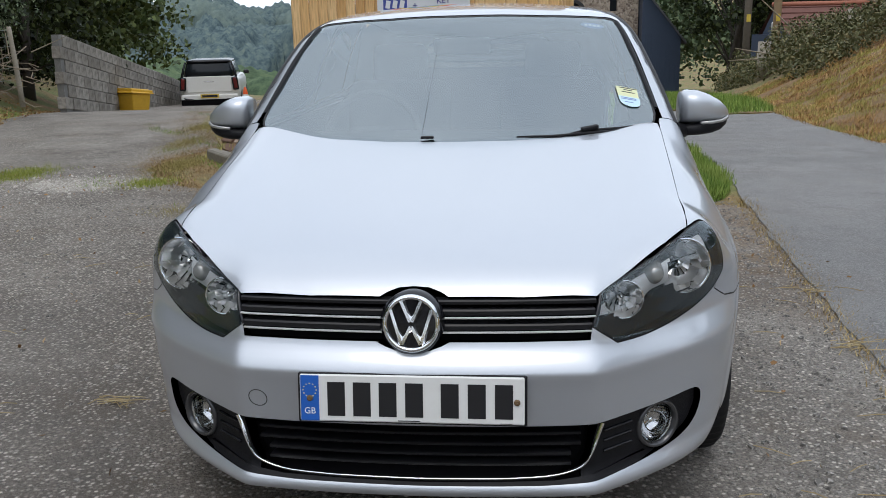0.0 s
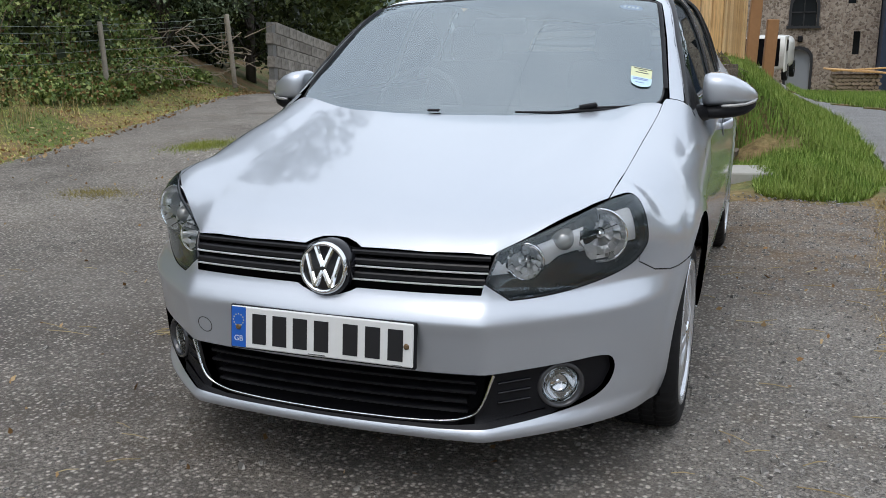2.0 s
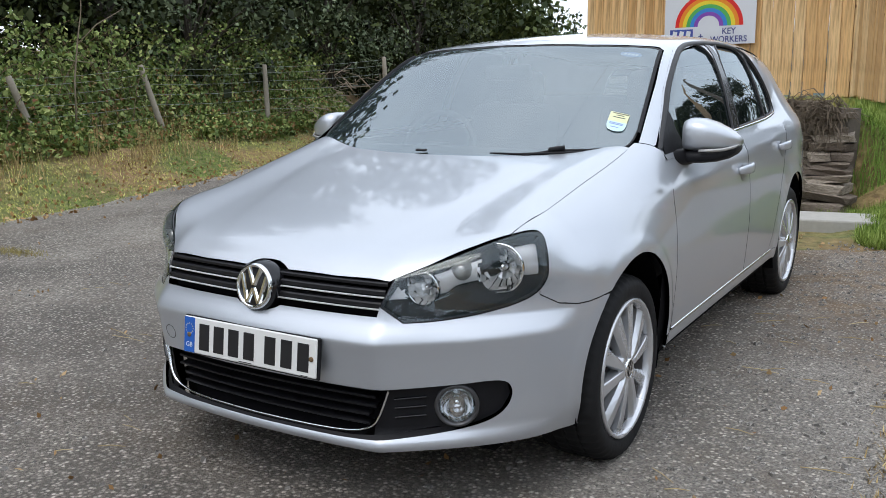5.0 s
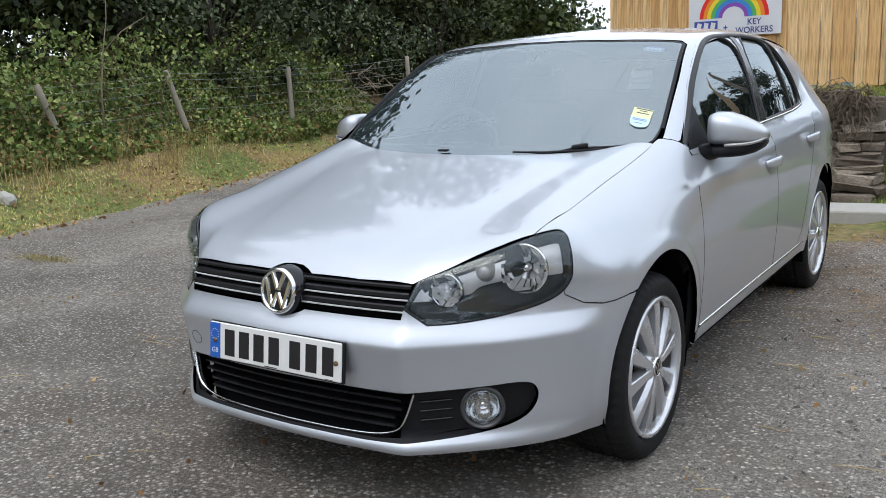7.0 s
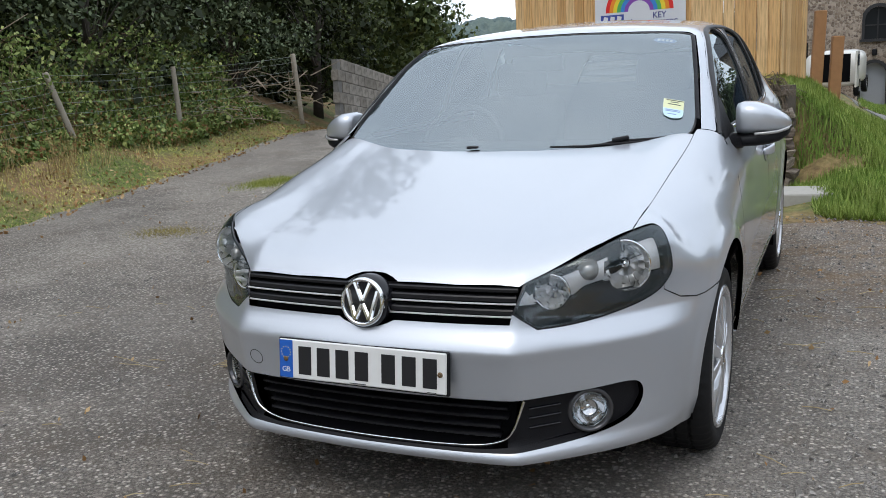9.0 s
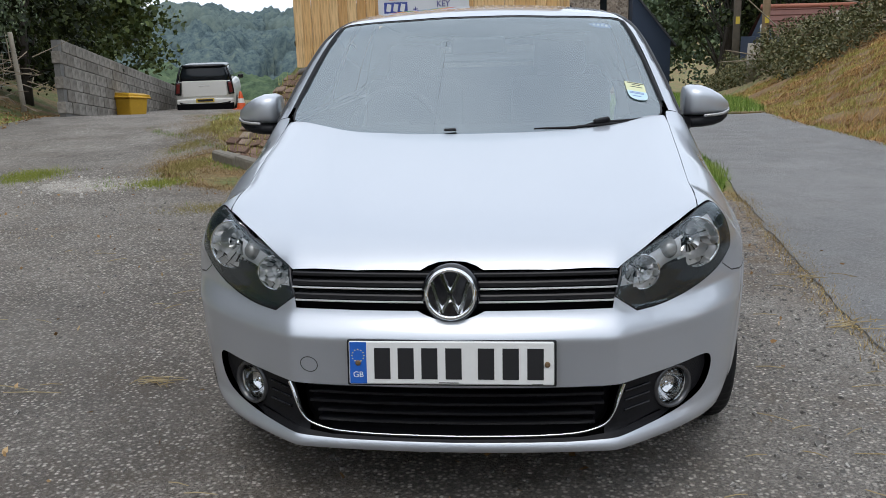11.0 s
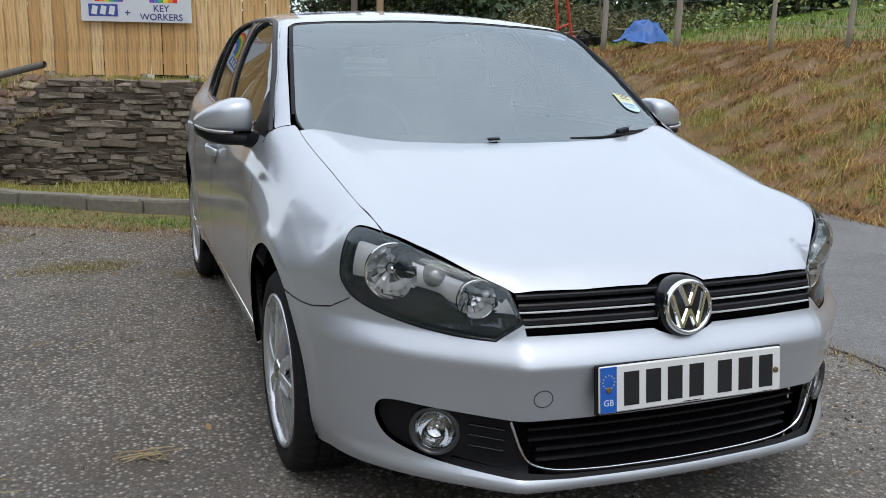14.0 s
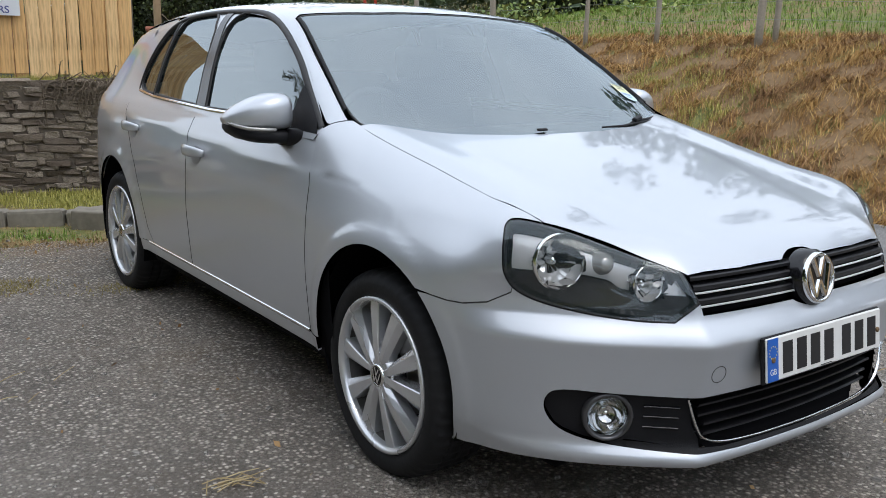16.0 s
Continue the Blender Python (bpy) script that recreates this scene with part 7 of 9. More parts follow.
def stone_run(name, a, b, z_of, courses, depth, seed, label, hmin=0.05, hmax=0.085, rise=0.0):
    """A coursed rubble wall from a to b; z_of gives its foot and top by the share of the way."""
    g = np.random.default_rng(seed)
    a, b = Vector((*a, 0)), Vector((*b, 0))
    d = b - a
    L, ang = d.length, math.degrees(math.atan2(d.y, d.x))
    th = empty(name, label, "wall", (a.x, a.y, 0), ang)
    z0, z1 = z_of
    low_end = z1[0] - 0.03 if not rise else z0[0] + 0.30
    V = [(0, 0.07, z0[0] - 0.1), (L, 0.07, z0[1] - 0.1), (L, 0.07, z1[1] - 0.03), (L * max(rise, 0.02), 0.07, z1[0] - 0.03), (0, 0.07, low_end)]
    V += [(x_, depth, z_) for x_, _, z_ in V]
    mesh_ob("core", V, [(0, 1, 2, 3, 4), (9, 8, 7, 6, 5), (3, 2, 7, 8), (4, 3, 8, 9), (0, 4, 9, 5), (1, 6, 7, 2)], MORTAR, th)
    z = 0.0
    top = max(z1[0] - z0[0], z1[1] - z0[1])
    while z < top:
        h = hmin + (hmax - hmin) * g.random()
        x_ = -g.random() * 0.15
        while x_ < L:
            w = h * (1.2 + 4.8 * g.random() ** 1.3)
            f = min(1, max(0, (x_ + w / 2) / L))
            foot, lim = z0[0] + (z0[1] - z0[0]) * f, z1[0] + (z1[1] - z1[0]) * f
            if rise:
                lim = foot + (lim - foot) * min(1.0, 0.36 + 0.64 * f / rise)
            if foot + z + h * 0.4 < lim and 0 < x_ + w / 2 < L:
                m = pose(x_ + w / 2, 0.157 + g.normal() * 0.009, foot + z + h / 2 + g.normal() * 0.006, g.normal() * 4, g.normal() * 3.5, g.normal() * 6) @ Matrix.Diagonal((w * 0.99, 0.22, h * 0.97, 1))
                piece("stone", STONES[g.integers(7)], th, m)
            x_ += w
        z += h
    return th


# ---- kerb, slab ----
CONC = plain("weathered_concrete", (0.22, 0.20, 0.165), 0.92, vary=0.5, scale=18, bump=0.5)
kerb = empty("kerb", "low weathered concrete kerb edging in front of the stone wall", "kerb", kind="structure")
KP = [(-3.22, 7.42), (-2.80, 6.88), (-2.36, 6.38), (-1.90, 5.98), (-1.40, 5.62), (-1.00, 5.36), (-0.66, 5.20), (-0.25, 5.16)]
for (ax, ay), (bx, by) in zip(KP[:-1], KP[1:]):
    L = math.hypot(bx - ax, by - ay)
    bm = bmesh.new()
    add_box(bm, (L - 0.012, 0.13, 0.26), None, 0.02, 2)
    for v in bm.verts:
        v.co += Vector(np.random.normal(size=3)) * 0.003
    k_ = part("kerb_stone", bm, CONC, kerb)
    k_.matrix_local = pose((ax + bx) / 2, (ay + by) / 2 + 0.06, at_ground((ax + bx) / 2, (ay + by) / 2) - 0.02, np.random.normal() * 2, np.random.normal() * 1.0, math.degrees(math.atan2(by - ay, bx - ax)))
bm = bmesh.new()
add_box(bm, (1.15, 0.42, 0.12), pose(0.52, 5.58, 0.035, 0, 0, 10), 0.015, 2)
tagged(part("concrete_slab", bm, plain("pale_concrete_slab", (0.40, 0.385, 0.35), 0.9, vary=0.2, scale=25, bump=0.4)), "pale concrete slab lying beside the grass", "slab")
bm = bmesh.new()
add_box(bm, (0.30, 0.14, 0.14), pose(-0.52, 5.02, 0.06, 4, 3, -35), 0.012, 2)
tagged(part("loose_block", bm, CONC), "loose concrete block at the end of the kerb", "block")
bm = bmesh.new()
bmesh.ops.create_icosphere(bm, subdivisions=2, radius=0.10, matrix=pose(-6.35, 2.9, 0.2) @ Matrix.Diagonal((1.3, 0.9, 0.8, 1)))
for v in bm.verts:
    v.co += Vector(np.random.normal(size=3)) * 0.008
tagged(part("pale_rock", bm, plain("limestone_rock", (0.45, 0.44, 0.40), 0.9, vary=0.25, scale=20, bump=0.5)), "pale limestone rock on the verge", "rock")

# ---- far block wall beside the drive ----
BLOCK = stone_material("grey_concrete_block", (0.215, 0.192, 0.165), (0.30, 0.275, 0.240), (0.36, 0.33, 0.29))
bmb = bmesh.new()
add_box(bmb, (0.437, 0.15, 0.212), None, 0.008)
BLOCK_ME = bpy.data.meshes.new("block")
bmb.to_mesh(BLOCK_ME)
bmb.free()
BLOCK_ME.materials.append(BLOCK)
A_, B_ = Vector((-8.15, 13.45, 0)), Vector((-11.6, 28.5, 0))
u_ = (B_ - A_).normalized()
bw = empty("block_wall", "bare grey concrete block wall sloping down beside the drive", "wall", (A_.x, A_.y, 0), math.degrees(math.atan2(u_.y, u_.x)))
slope = -0.118
n_ = int((B_ - A_).length / 0.448)
for c_ in range(6):
    for i in range(n_):
        xx = (i + (0.5 if c_ % 2 else 0.0)) * 0.448 + 0.22
        zz = 0.08 + c_ * 0.222 + slope * xx
        piece("block", BLOCK_ME, bw, pose(xx, np.random.normal() * 0.004, zz + 0.1, 0, math.degrees(math.atan(-slope)), 0))
VV = [(0.02, 0.0, -0.2), ((B_ - A_).length, 0.0, -0.2 + slope * 15), ((B_ - A_).length, 0, 1.30 + slope * 15.4), (0.02, 0, 1.37)]
VV = [(x_, -0.055, z_) for x_, _, z_ in VV] + [(x_, 0.055, z_) for x_, _, z_ in VV]
mesh_ob("mortar", VV, [(3, 2, 1, 0), (4, 5, 6, 7), (7, 6, 2, 3), (0, 4, 7, 3)], plain("grey_mortar", (0.17, 0.165, 0.155), 0.95, vary=0.3), bw)

# ---- yellow grit bin ----
GRIT = plain("yellow_plastic", (0.62, 0.36, 0.03), 0.45, vary=0.15, scale=14)
gb = empty("grit_bin", "yellow plastic grit bin with a sloping lid", "bin", (-8.85, 17.6, at_ground(-8.85, 17.6) - 0.02), -22)
bm = bmesh.new()
vs = add_box(bm, (0.86, 0.55, 0.42), pose(0, 0, 0.21), 0.03, 2)
for v in bm.verts:
    k = 0.86 + 0.14 * v.co.z / 0.42
    v.co.x *= k
    v.co.y *= k
part("bin_body", bm, GRIT, gb)
bm = bmesh.new()
add_box(bm, (0.93, 0.62, 0.10), pose(0, 0, 0.46, -6, 0, 0), 0.03, 2)
for v in bm.verts:
    if v.co.z > 0.46:
        v.co.x *= 0.86
        v.co.y *= 0.86
part("lid", bm, GRIT, gb)
box_part("lid_rim", (0.95, 0.64, 0.03), (0, 0, 0.415), GRIT, gb, 0.01, (-6, 0, 0))


# ---- parked cars further off ----
def car_shell(rows, n=20, power=3.2):
    """A body lofted along y from rows of y, half width, z low, z high."""
    V, F = [], []
    for y_, hw, z0, z1 in rows:
        for k in range(n):
            a = 2 * math.pi * (k + 0.5) / n
            c, s_ = math.cos(a), math.sin(a)
            V.append((hw * math.copysign(abs(c) ** (2 / power), c), y_, (z0 + z1) / 2 + (z1 - z0) / 2 * math.copysign(abs(s_) ** (2 / power), s_)))
    for i in range(len(rows) - 1):
        for k in range(n):
            a, b = i * n + k, i * n + (k + 1) % n
            F.append((a, b, b + n, a + n))
    F += [tuple(range(n))[::-1], tuple(range((len(rows) - 1) * n, len(rows) * n))]
    return V, F


def stack_shell(rows, n=32, power=5.0):
    """A body lofted upwards from rows of z, half width, y at the tail, y at the nose."""
    V, F = [], []
    for z_, hw, y0, y1 in rows:
        for k in range(n):
            a = 2 * math.pi * (k + 0.5) / n
            c, s_ = math.cos(a), math.sin(a)
            V.append((hw * math.copysign(abs(c) ** (2 / power), c), (y0 + y1) / 2 + (y1 - y0) / 2 * math.copysign(abs(s_) ** (2 / (power * 2.4)), s_), z_))
    for i in range(len(rows) - 1):
        for k in range(n):
            a, b = i * n + k, i * n + (k + 1) % n
            F.append((a, b, b + n, a + n))
    F += [tuple(range(n))[::-1], tuple(range((len(rows) - 1) * n, len(rows) * n))]
    return V, F


def simple_wheel(parent, x, y_, r, s):
    wl = new("wheel")
    wl.parent = parent
    V, F = revolve([(r * 0.62, -0.18), (r * 0.95, -0.18), (r, -0.15), (r, -0.03), (r * 0.95, 0.0), (r * 0.64, 0.0)], (x, y_, r), "x", 28, s)
    mesh_ob("tyre", V, F, RUBBER, wl, True)
    V, F = revolve([(r * 0.65, -0.02), (r * 0.6, -0.05), (r * 0.2, -0.01), (0.001, -0.01)], (x, y_, r), "x", 10, s)
    mesh_ob("rim", V, F, ALLOY, wl, False)


CREAM = plain("cream_white_paint", (0.70, 0.69, 0.65), 0.25, vary=0.05)
GLASSY = plain("dark_car_glass", (0.012, 0.015, 0.018), 0.12, spec=0.25, vary=0.1)
DARKCAR = plain("black_car_paint", (0.012, 0.013, 0.016), 0.22, spec=0.3, vary=0.1)
REDL = plain("red_tail_lens", (0.12, 0.012, 0.012), 0.2)
YPLATE = plain("yellow_plate", (0.62, 0.45, 0.06), 0.45)

mx, my = -8.80, 22.6
estate = empty("small_estate_car", "small white estate car with a black roof, seen from behind", "car", (mx, my, at_ground(mx, my) - 0.16), 15)
V, F = stack_shell([(0.20, 0.78, 0.06, 3.84), (0.32, 0.83, 0.0, 3.90), (0.62, 0.845, -0.01, 3.90), (0.80, 0.835, 0.0, 3.80), (0.90, 0.80, 0.02, 3.55), (0.955, 0.755, 0.05, 3.2), (0.965, 0.70, 0.09, 3.0)])
mesh_ob("body", V, F, CREAM, estate, True)
V, F = stack_shell([(0.94, 0.735, 0.045, 3.0), (1.15, 0.685, 0.115, 2.62), (1.32, 0.625, 0.185, 2.25), (1.365, 0.60, 0.21, 2.15)])
mesh_ob("cabin", V, F, GLASSY, estate, True)
V, F = stack_shell([(1.345, 0.622, 0.150, 2.2), (1.375, 0.628, 0.135, 2.18), (1.405, 0.60, 0.165, 2.1), (1.425, 0.50, 0.28, 1.9)])
mesh_ob("roof", V, F, DARKCAR, estate, True)
for s in (1, -1):
    V, F = tube([(s * 0.745, 0.10, 0.93), (s * 0.69, 0.17, 1.16), (s * 0.628, 0.24, 1.35)], [0.035, 0.030, 0.024], 8)
    mesh_ob("pillar", V, F, DARKCAR, estate, True)
box_part("tailgate", (1.22, 0.03, 0.44), (0, -0.012, 0.755), CREAM, estate, 0.02, seg=2)
box_part("wiper", (0.34, 0.012, 0.014), (0.10, 0.035, 0.985), VOID, estate, 0.004, (0, -14, 0))
box_part("rear_bumper", (1.56, 0.10, 0.16), (0, -0.03, 0.40), CREAM, estate, 0.04, seg=3)
box_part("lower_valance", (1.56, 0.12, 0.28), (0, -0.02, 0.23), VOID, estate, 0.03, seg=2)
box_part("number_plate", (0.50, 0.01, 0.11), (0, -0.09, 0.435), YPLATE, estate, 0.002)
box_part("plate_bar", (0.42, 0.004, 0.06), (0, -0.097, 0.435), INK, estate)
box_part("chrome_badge", (0.30, 0.008, 0.025), (0, -0.024, 0.83), CHROME, estate, 0.003)
for s in (1, -1):
    box_part("tail_lamp", (0.10, 0.07, 0.30), (s * 0.715, 0.010, 0.775), REDL, estate, 0.03, (0, -6 * s, 0), seg=3)
    box_part("lamp_frame", (0.17, 0.06, 0.37), (s * 0.712, 0.022, 0.765), BLACK_GLOSS, estate, 0.03, (0, -6 * s, 0), seg=3)
    V, F = tube([(s * 0.45, -0.07, 0.33), (s * 0.62, -0.07, 0.35), (s * 0.72, -0.05, 0.40)], 0.03, 8)
    mesh_ob("bumper_trim", V, F, BLACK_GLOSS, estate, True)
    box_part("door_mirror", (0.16, 0.08, 0.12), (s * 0.90, 2.5, 0.98), BLACK_GLOSS, estate, 0.03, seg=2)
    for y_ in (0.75, 3.2):
        simple_wheel(estate, s * 0.84, y_, 0.30, s)

sx, sy = -4.38, 20.4
suv = empty("black_suv", "black sport utility car parked behind the fence", "car", (sx, sy, at_ground(sx, sy) - 0.20), 14)
V, F = car_shell([(0.0, 0.74, 0.45, 0.92), (0.06, 0.86, 0.36, 1.02), (0.5, 0.94, 0.30, 1.10), (1.3, 0.96, 0.28, 1.16), (4.2, 0.95, 0.28, 1.2), (4.6, 0.9, 0.4, 1.1)])
mesh_ob("body", V, F, DARKCAR, suv, True)
# reflected sky is put into the pale colour of this glass
V, F = car_shell([(1.15, 0.80, 1.1, 1.2), (1.5, 0.80, 1.1, 1.45), (1.95, 0.76, 1.1, 1.70), (4.0, 0.74, 1.1, 1.74), (4.5, 0.7, 1.1, 1.4)])
mesh_ob("glasshouse", V, F, plain("sky_lit_screen", (0.30, 0.36, 0.38), 0.08), suv, True)
V, F = car_shell([(1.85, 0.72, 1.66, 1.74), (2.2, 0.75, 1.70, 1.78), (4.2, 0.74, 1.70, 1.77)])
mesh_ob("roof", V, F, DARKCAR, suv, True)
for s in (1, -1):
    box_part("headlamp", (0.30, 0.10, 0.14), (s * 0.68, 0.02, 0.86), REFLECTOR, suv, 0.04, seg=3)
    box_part("door_mirror", (0.22, 0.12, 0.17), (s * 1.06, 1.45, 1.20), DARKCAR, suv, 0.05, seg=3)
    V, F = tube([(s * 0.86, 1.15, 1.16), (s * 0.74, 1.92, 1.70)], 0.035, 8)
    mesh_ob("pillar", V, F, DARKCAR, suv, True)
    box_part("fog_light", (0.16, 0.05, 0.10), (s * 0.66, 0.0, 0.52), CHROME, suv, 0.02)
    for y_ in (0.95, 3.7):
        simple_wheel(suv, s * 0.96, y_, 0.37, s)
box_part("grille", (0.9, 0.05, 0.22), (0, -0.01, 0.80), BLACK_GLOSS, suv, 0.03)
box_part("front_apron", (1.72, 0.5, 0.34), (0, 0.30, 0.36), VOID, suv, 0.06, seg=3)
box_part("chassis", (1.66, 3.9, 0.22), (0, 2.3, 0.30), VOID, suv, 0.04, seg=2)
box_part("plate", (0.5, 0.01, 0.11), (0, -0.02, 0.55), PLATE_W, suv)

wx, wy = -8.05, 25.0
wc = empty("white_car", "white car low behind the crest, roof showing", "car", (wx, wy, -1.84), -30)
V, F = car_shell([(0.0, 0.7, 0.4, 0.8), (0.1, 0.82, 0.3, 0.9), (3.9, 0.82, 0.3, 0.9), (4.0, 0.7, 0.4, 0.8)])
mesh_ob("body", V, F, CREAM, wc, True)
# glass coloured pale as if it mirrored the sky
V, F = car_shell([(0.8, 0.66, 0.85, 1.0), (1.5, 0.64, 0.85, 1.38), (3.2, 0.62, 0.85, 1.40), (3.8, 0.6, 0.85, 1.0)])
mesh_ob("glasshouse", V, F, plain("pale_sky_glass", (0.32, 0.37, 0.38), 0.15), wc, True)
V, F = car_shell([(1.45, 0.58, 1.34, 1.40), (2.0, 0.6, 1.36, 1.43), (3.2, 0.58, 1.36, 1.42)])
mesh_ob("roof", V, F, CREAM, wc, True)
for s in (1, -1):
    for y_ in (0.8, 3.2):
        simple_wheel(wc, s * 0.8, y_, 0.3, s)

ORANGE = plain("orange_plastic", (0.70, 0.10, 0.02), 0.45)
for i, (cx, cy) in enumerate(((-7.55, 21.9),)):
    cn = empty("traffic_cone", "orange traffic cone with a pale band", "cone", (cx, cy, at_ground(cx, cy)), 0)
    V, F = revolve([(0.14, 0.03), (0.09, 0.22), (0.05, 0.42), (0.02, 0.50), (0.001, 0.50)], (0, 0, 0), "z", 16)
    mesh_ob("cone_body", V, F, ORANGE, cn, True)
    V, F = revolve([(0.098, 0.19), (0.072, 0.31)], (0, 0, 0), "z", 16)
    mesh_ob("band", V, F, PLATE_W, cn, True)
    box_part("foot", (0.36, 0.36, 0.035), (0, 0, 0.018), ORANGE, cn, 0.008)


# ---- stone house down the lane ----
HX0, HX1, HY, HZ = -3.5, 5.3, 44.6, -2.1
house = empty("stone_house", "old rubble stone house with arched door and windows", "house", (0, 0, 0))
HSTONE = stone_material("grey_brown_rubble", (0.13, 0.115, 0.10), (0.23, 0.205, 0.18), (0.33, 0.30, 0.26))
hm = Mat("rubble_wall", (0.22, 0.2, 0.17), 0.9)
_vc = hm.voronoi(8.5, "F1", "Color")
_se = hm.t.nodes.new("ShaderNodeSeparateColor")
hm.link(_vc, _se.inputs[0])
hm.base(hm.mix(hm.ramp(_se.outputs[0], [(0.0, (0.13, 0.095, 0.072)), (0.5, (0.25, 0.195, 0.15)), (1.0, (0.42, 0.35, 0.28))]), (0.36, 0.32, 0.27), hm.ramp(hm.voronoi(8.5, "DISTANCE_TO_EDGE"), [(0.02, 0.8), (0.07, 0.0)])))
hm.bump(hm.voronoi(8.5, "DISTANCE_TO_EDGE"), 0.6, 0.05)


def arch_outline(cx, z0, w, h, n=10):
    """A round-headed opening, from its sill."""
    r = w / 2
    return [(cx - r, z0), (cx + r, z0), (cx + r, z0 + h - r * 1.1)] + [(cx + r * math.cos(math.pi * i / n), z0 + h - r * 1.1 + r * 1.1 * math.sin(math.pi * i / n)) for i in range(1, n)] + [(cx - r, z0 + h - r * 1.1)]


openings = {"door": arch_outline(1.95, HZ, 1.05, 2.05), "win": arch_outline(2.05, 1.02, 1.10, 1.45)}
slits = [[(4.25, -0.30), (4.55, -0.30), (4.55, 0.75), (4.25, 0.75)], [(3.9, 2.0), (4.25, 2.0), (4.25, 3.2), (3.9, 3.2)], [(-1.8, -0.4), (-0.9, -0.4), (-0.9, 1.0), (-1.8, 1.0)]]
wall_out = [(HX0, HZ - 1.0), (HX1, HZ - 1.0), (HX1, 5.2), (HX0, 5.2)]
uv, T, loops = fill2d(dense(wall_out, 1.0), [dense(o, 0.3) for o in openings.values()] + [dense(s_, 0.3) for s_ in slits], 1.2)
V = [(u, HY, v) for u, v in uv]
F = [tuple(t) for t in T]
for lp in loops:
    k = len(V)
    V += [(uv[i][0], HY, uv[i][1]) for i in lp] + [(uv[i][0], HY + 0.45, uv[i][1]) for i in lp]
    F += [(k + i, k + (i + 1) % len(lp), k + len(lp) + (i + 1) % len(lp), k + len(lp) + i) for i in range(len(lp))]
mesh_ob("front_wall", V, F, hm.m, house)
mesh_ob("side_wall", [(HX1, HY, HZ - 1), (HX1, HY + 7, HZ - 1), (HX1, HY + 7, 5.2), (HX1, HY, 5.2)], [(0, 1, 2, 3)], hm.m, house)
mesh_ob("side_wall", [(HX0, HY, HZ - 1), (HX0, HY + 7, HZ - 1), (HX0, HY + 7, 5.2), (HX0, HY, 5.2)], [(3, 2, 1, 0)], hm.m, house)
mesh_ob("back_wall", [(HX0, HY + 7, HZ - 1), (HX1, HY + 7, HZ - 1), (HX1, HY + 7, 5.2), (HX0, HY + 7, 5.2)], [(3, 2, 1, 0)], hm.m, house)
SLATE = plain("dark_slate_roof", (0.07, 0.072, 0.08), 0.6, vary=0.25, scale=4)
mesh_ob("roof", [(HX0 - 0.3, HY - 0.3, 5.0), (HX1 + 0.3, HY - 0.3, 5.0), (HX1 + 0.3, HY + 3.5, 8.2), (HX0 - 0.3, HY + 3.5, 8.2), (HX0 - 0.3, HY + 7.3, 5.0), (HX1 + 0.3, HY + 7.3, 5.0)], [(0, 1, 2, 3), (3, 2, 5, 4), (0, 3, 4), (1, 5, 2)], SLATE, house)
for nm, o in openings.items():
    w_ = new("arched_door" if nm == "door" else "arched_window")
    w_.parent = house
    uv, T, _ = fill2d(o, [], 0.5)
    mesh_ob("pane", [(u, HY + 0.3, v) for u, v in uv], T, plain("pale_door_panel", (0.30, 0.32, 0.34), 0.4) if nm == "door" else GLASSY, w_)
    cx = 1.95 if nm == "door" else 2.05
    V, F = [], []
    ring = o
    for u, v in ring:
        V += [(u, HY - 0.06, v), (cx + (u - cx) * 1.22, HY - 0.06, v + (0.14 if v > o[2][1] else 0)), (u, HY + 0.1, v), (cx + (u - cx) * 1.22, HY + 0.02, v + (0.14 if v > o[2][1] else 0))]
    n = len(ring)
    for i in range(n):
        j = (i + 1) % n
        F += [(4 * i, 4 * i + 1, 4 * j + 1, 4 * j), (4 * i + 1, 4 * i + 3, 4 * j + 3, 4 * j + 1)]
    mesh_ob("frame", V, F, plain("black_window_frame", (0.02, 0.02, 0.022), 0.5) if nm == "door" else bpy.data.materials["black_window_frame"], w_)
    if nm == "win":
        box_part("glazing_bar", (0.06, 0.05, 1.4), (2.05, HY + 0.25, 1.7), bpy.data.materials["black_window_frame"], w_)
        box_part("glazing_bar", (1.05, 0.05, 0.06), (2.05, HY + 0.25, 1.65), bpy.data.materials["black_window_frame"], w_)
        box_part("sill", (1.5, 0.25, 0.12), (2.05, HY - 0.05, 0.96), bpy.data.materials["black_window_frame"], w_)
for s_ in slits:
    box_part("slit_window", (s_[1][0] - s_[0][0], 0.05, s_[2][1] - s_[0][1]), ((s_[0][0] + s_[1][0]) / 2, HY + 0.3, (s_[0][1] + s_[2][1]) / 2), GLASSY, house)
box_part("wall_lamp", (0.22, 0.25, 0.3), (1.95, HY - 0.12, 0.42), BLACK_TRIM, house, 0.05)

BLUE_BOARD = plain("dark_blue_boarding", (0.030, 0.048, 0.085), 0.55, vary=0.15, scale=3)
ext = empty("blue_extension", "dark blue boarded gable extension beside the stone house", "building", (0, 0, 0))
zb = -2.2
prof = [(5.35, zb), (7.2, zb), (7.2, 0.70), (5.35, 2.95)]
mesh_ob("gable_wall", [(x_, HY - 1.4, z_) for x_, z_ in prof] + [(x_, HY + 4, z_) for x_, z_ in prof], [(0, 1, 2, 3), (1, 5, 6, 2), (0, 3, 7, 4)], BLUE_BOARD, ext)
V = [(7.45, HY - 1.6, 0.35), (5.3, HY - 1.6, 3.02), (5.3, HY + 4.2, 3.02), (7.45, HY + 4.2, 0.35)]
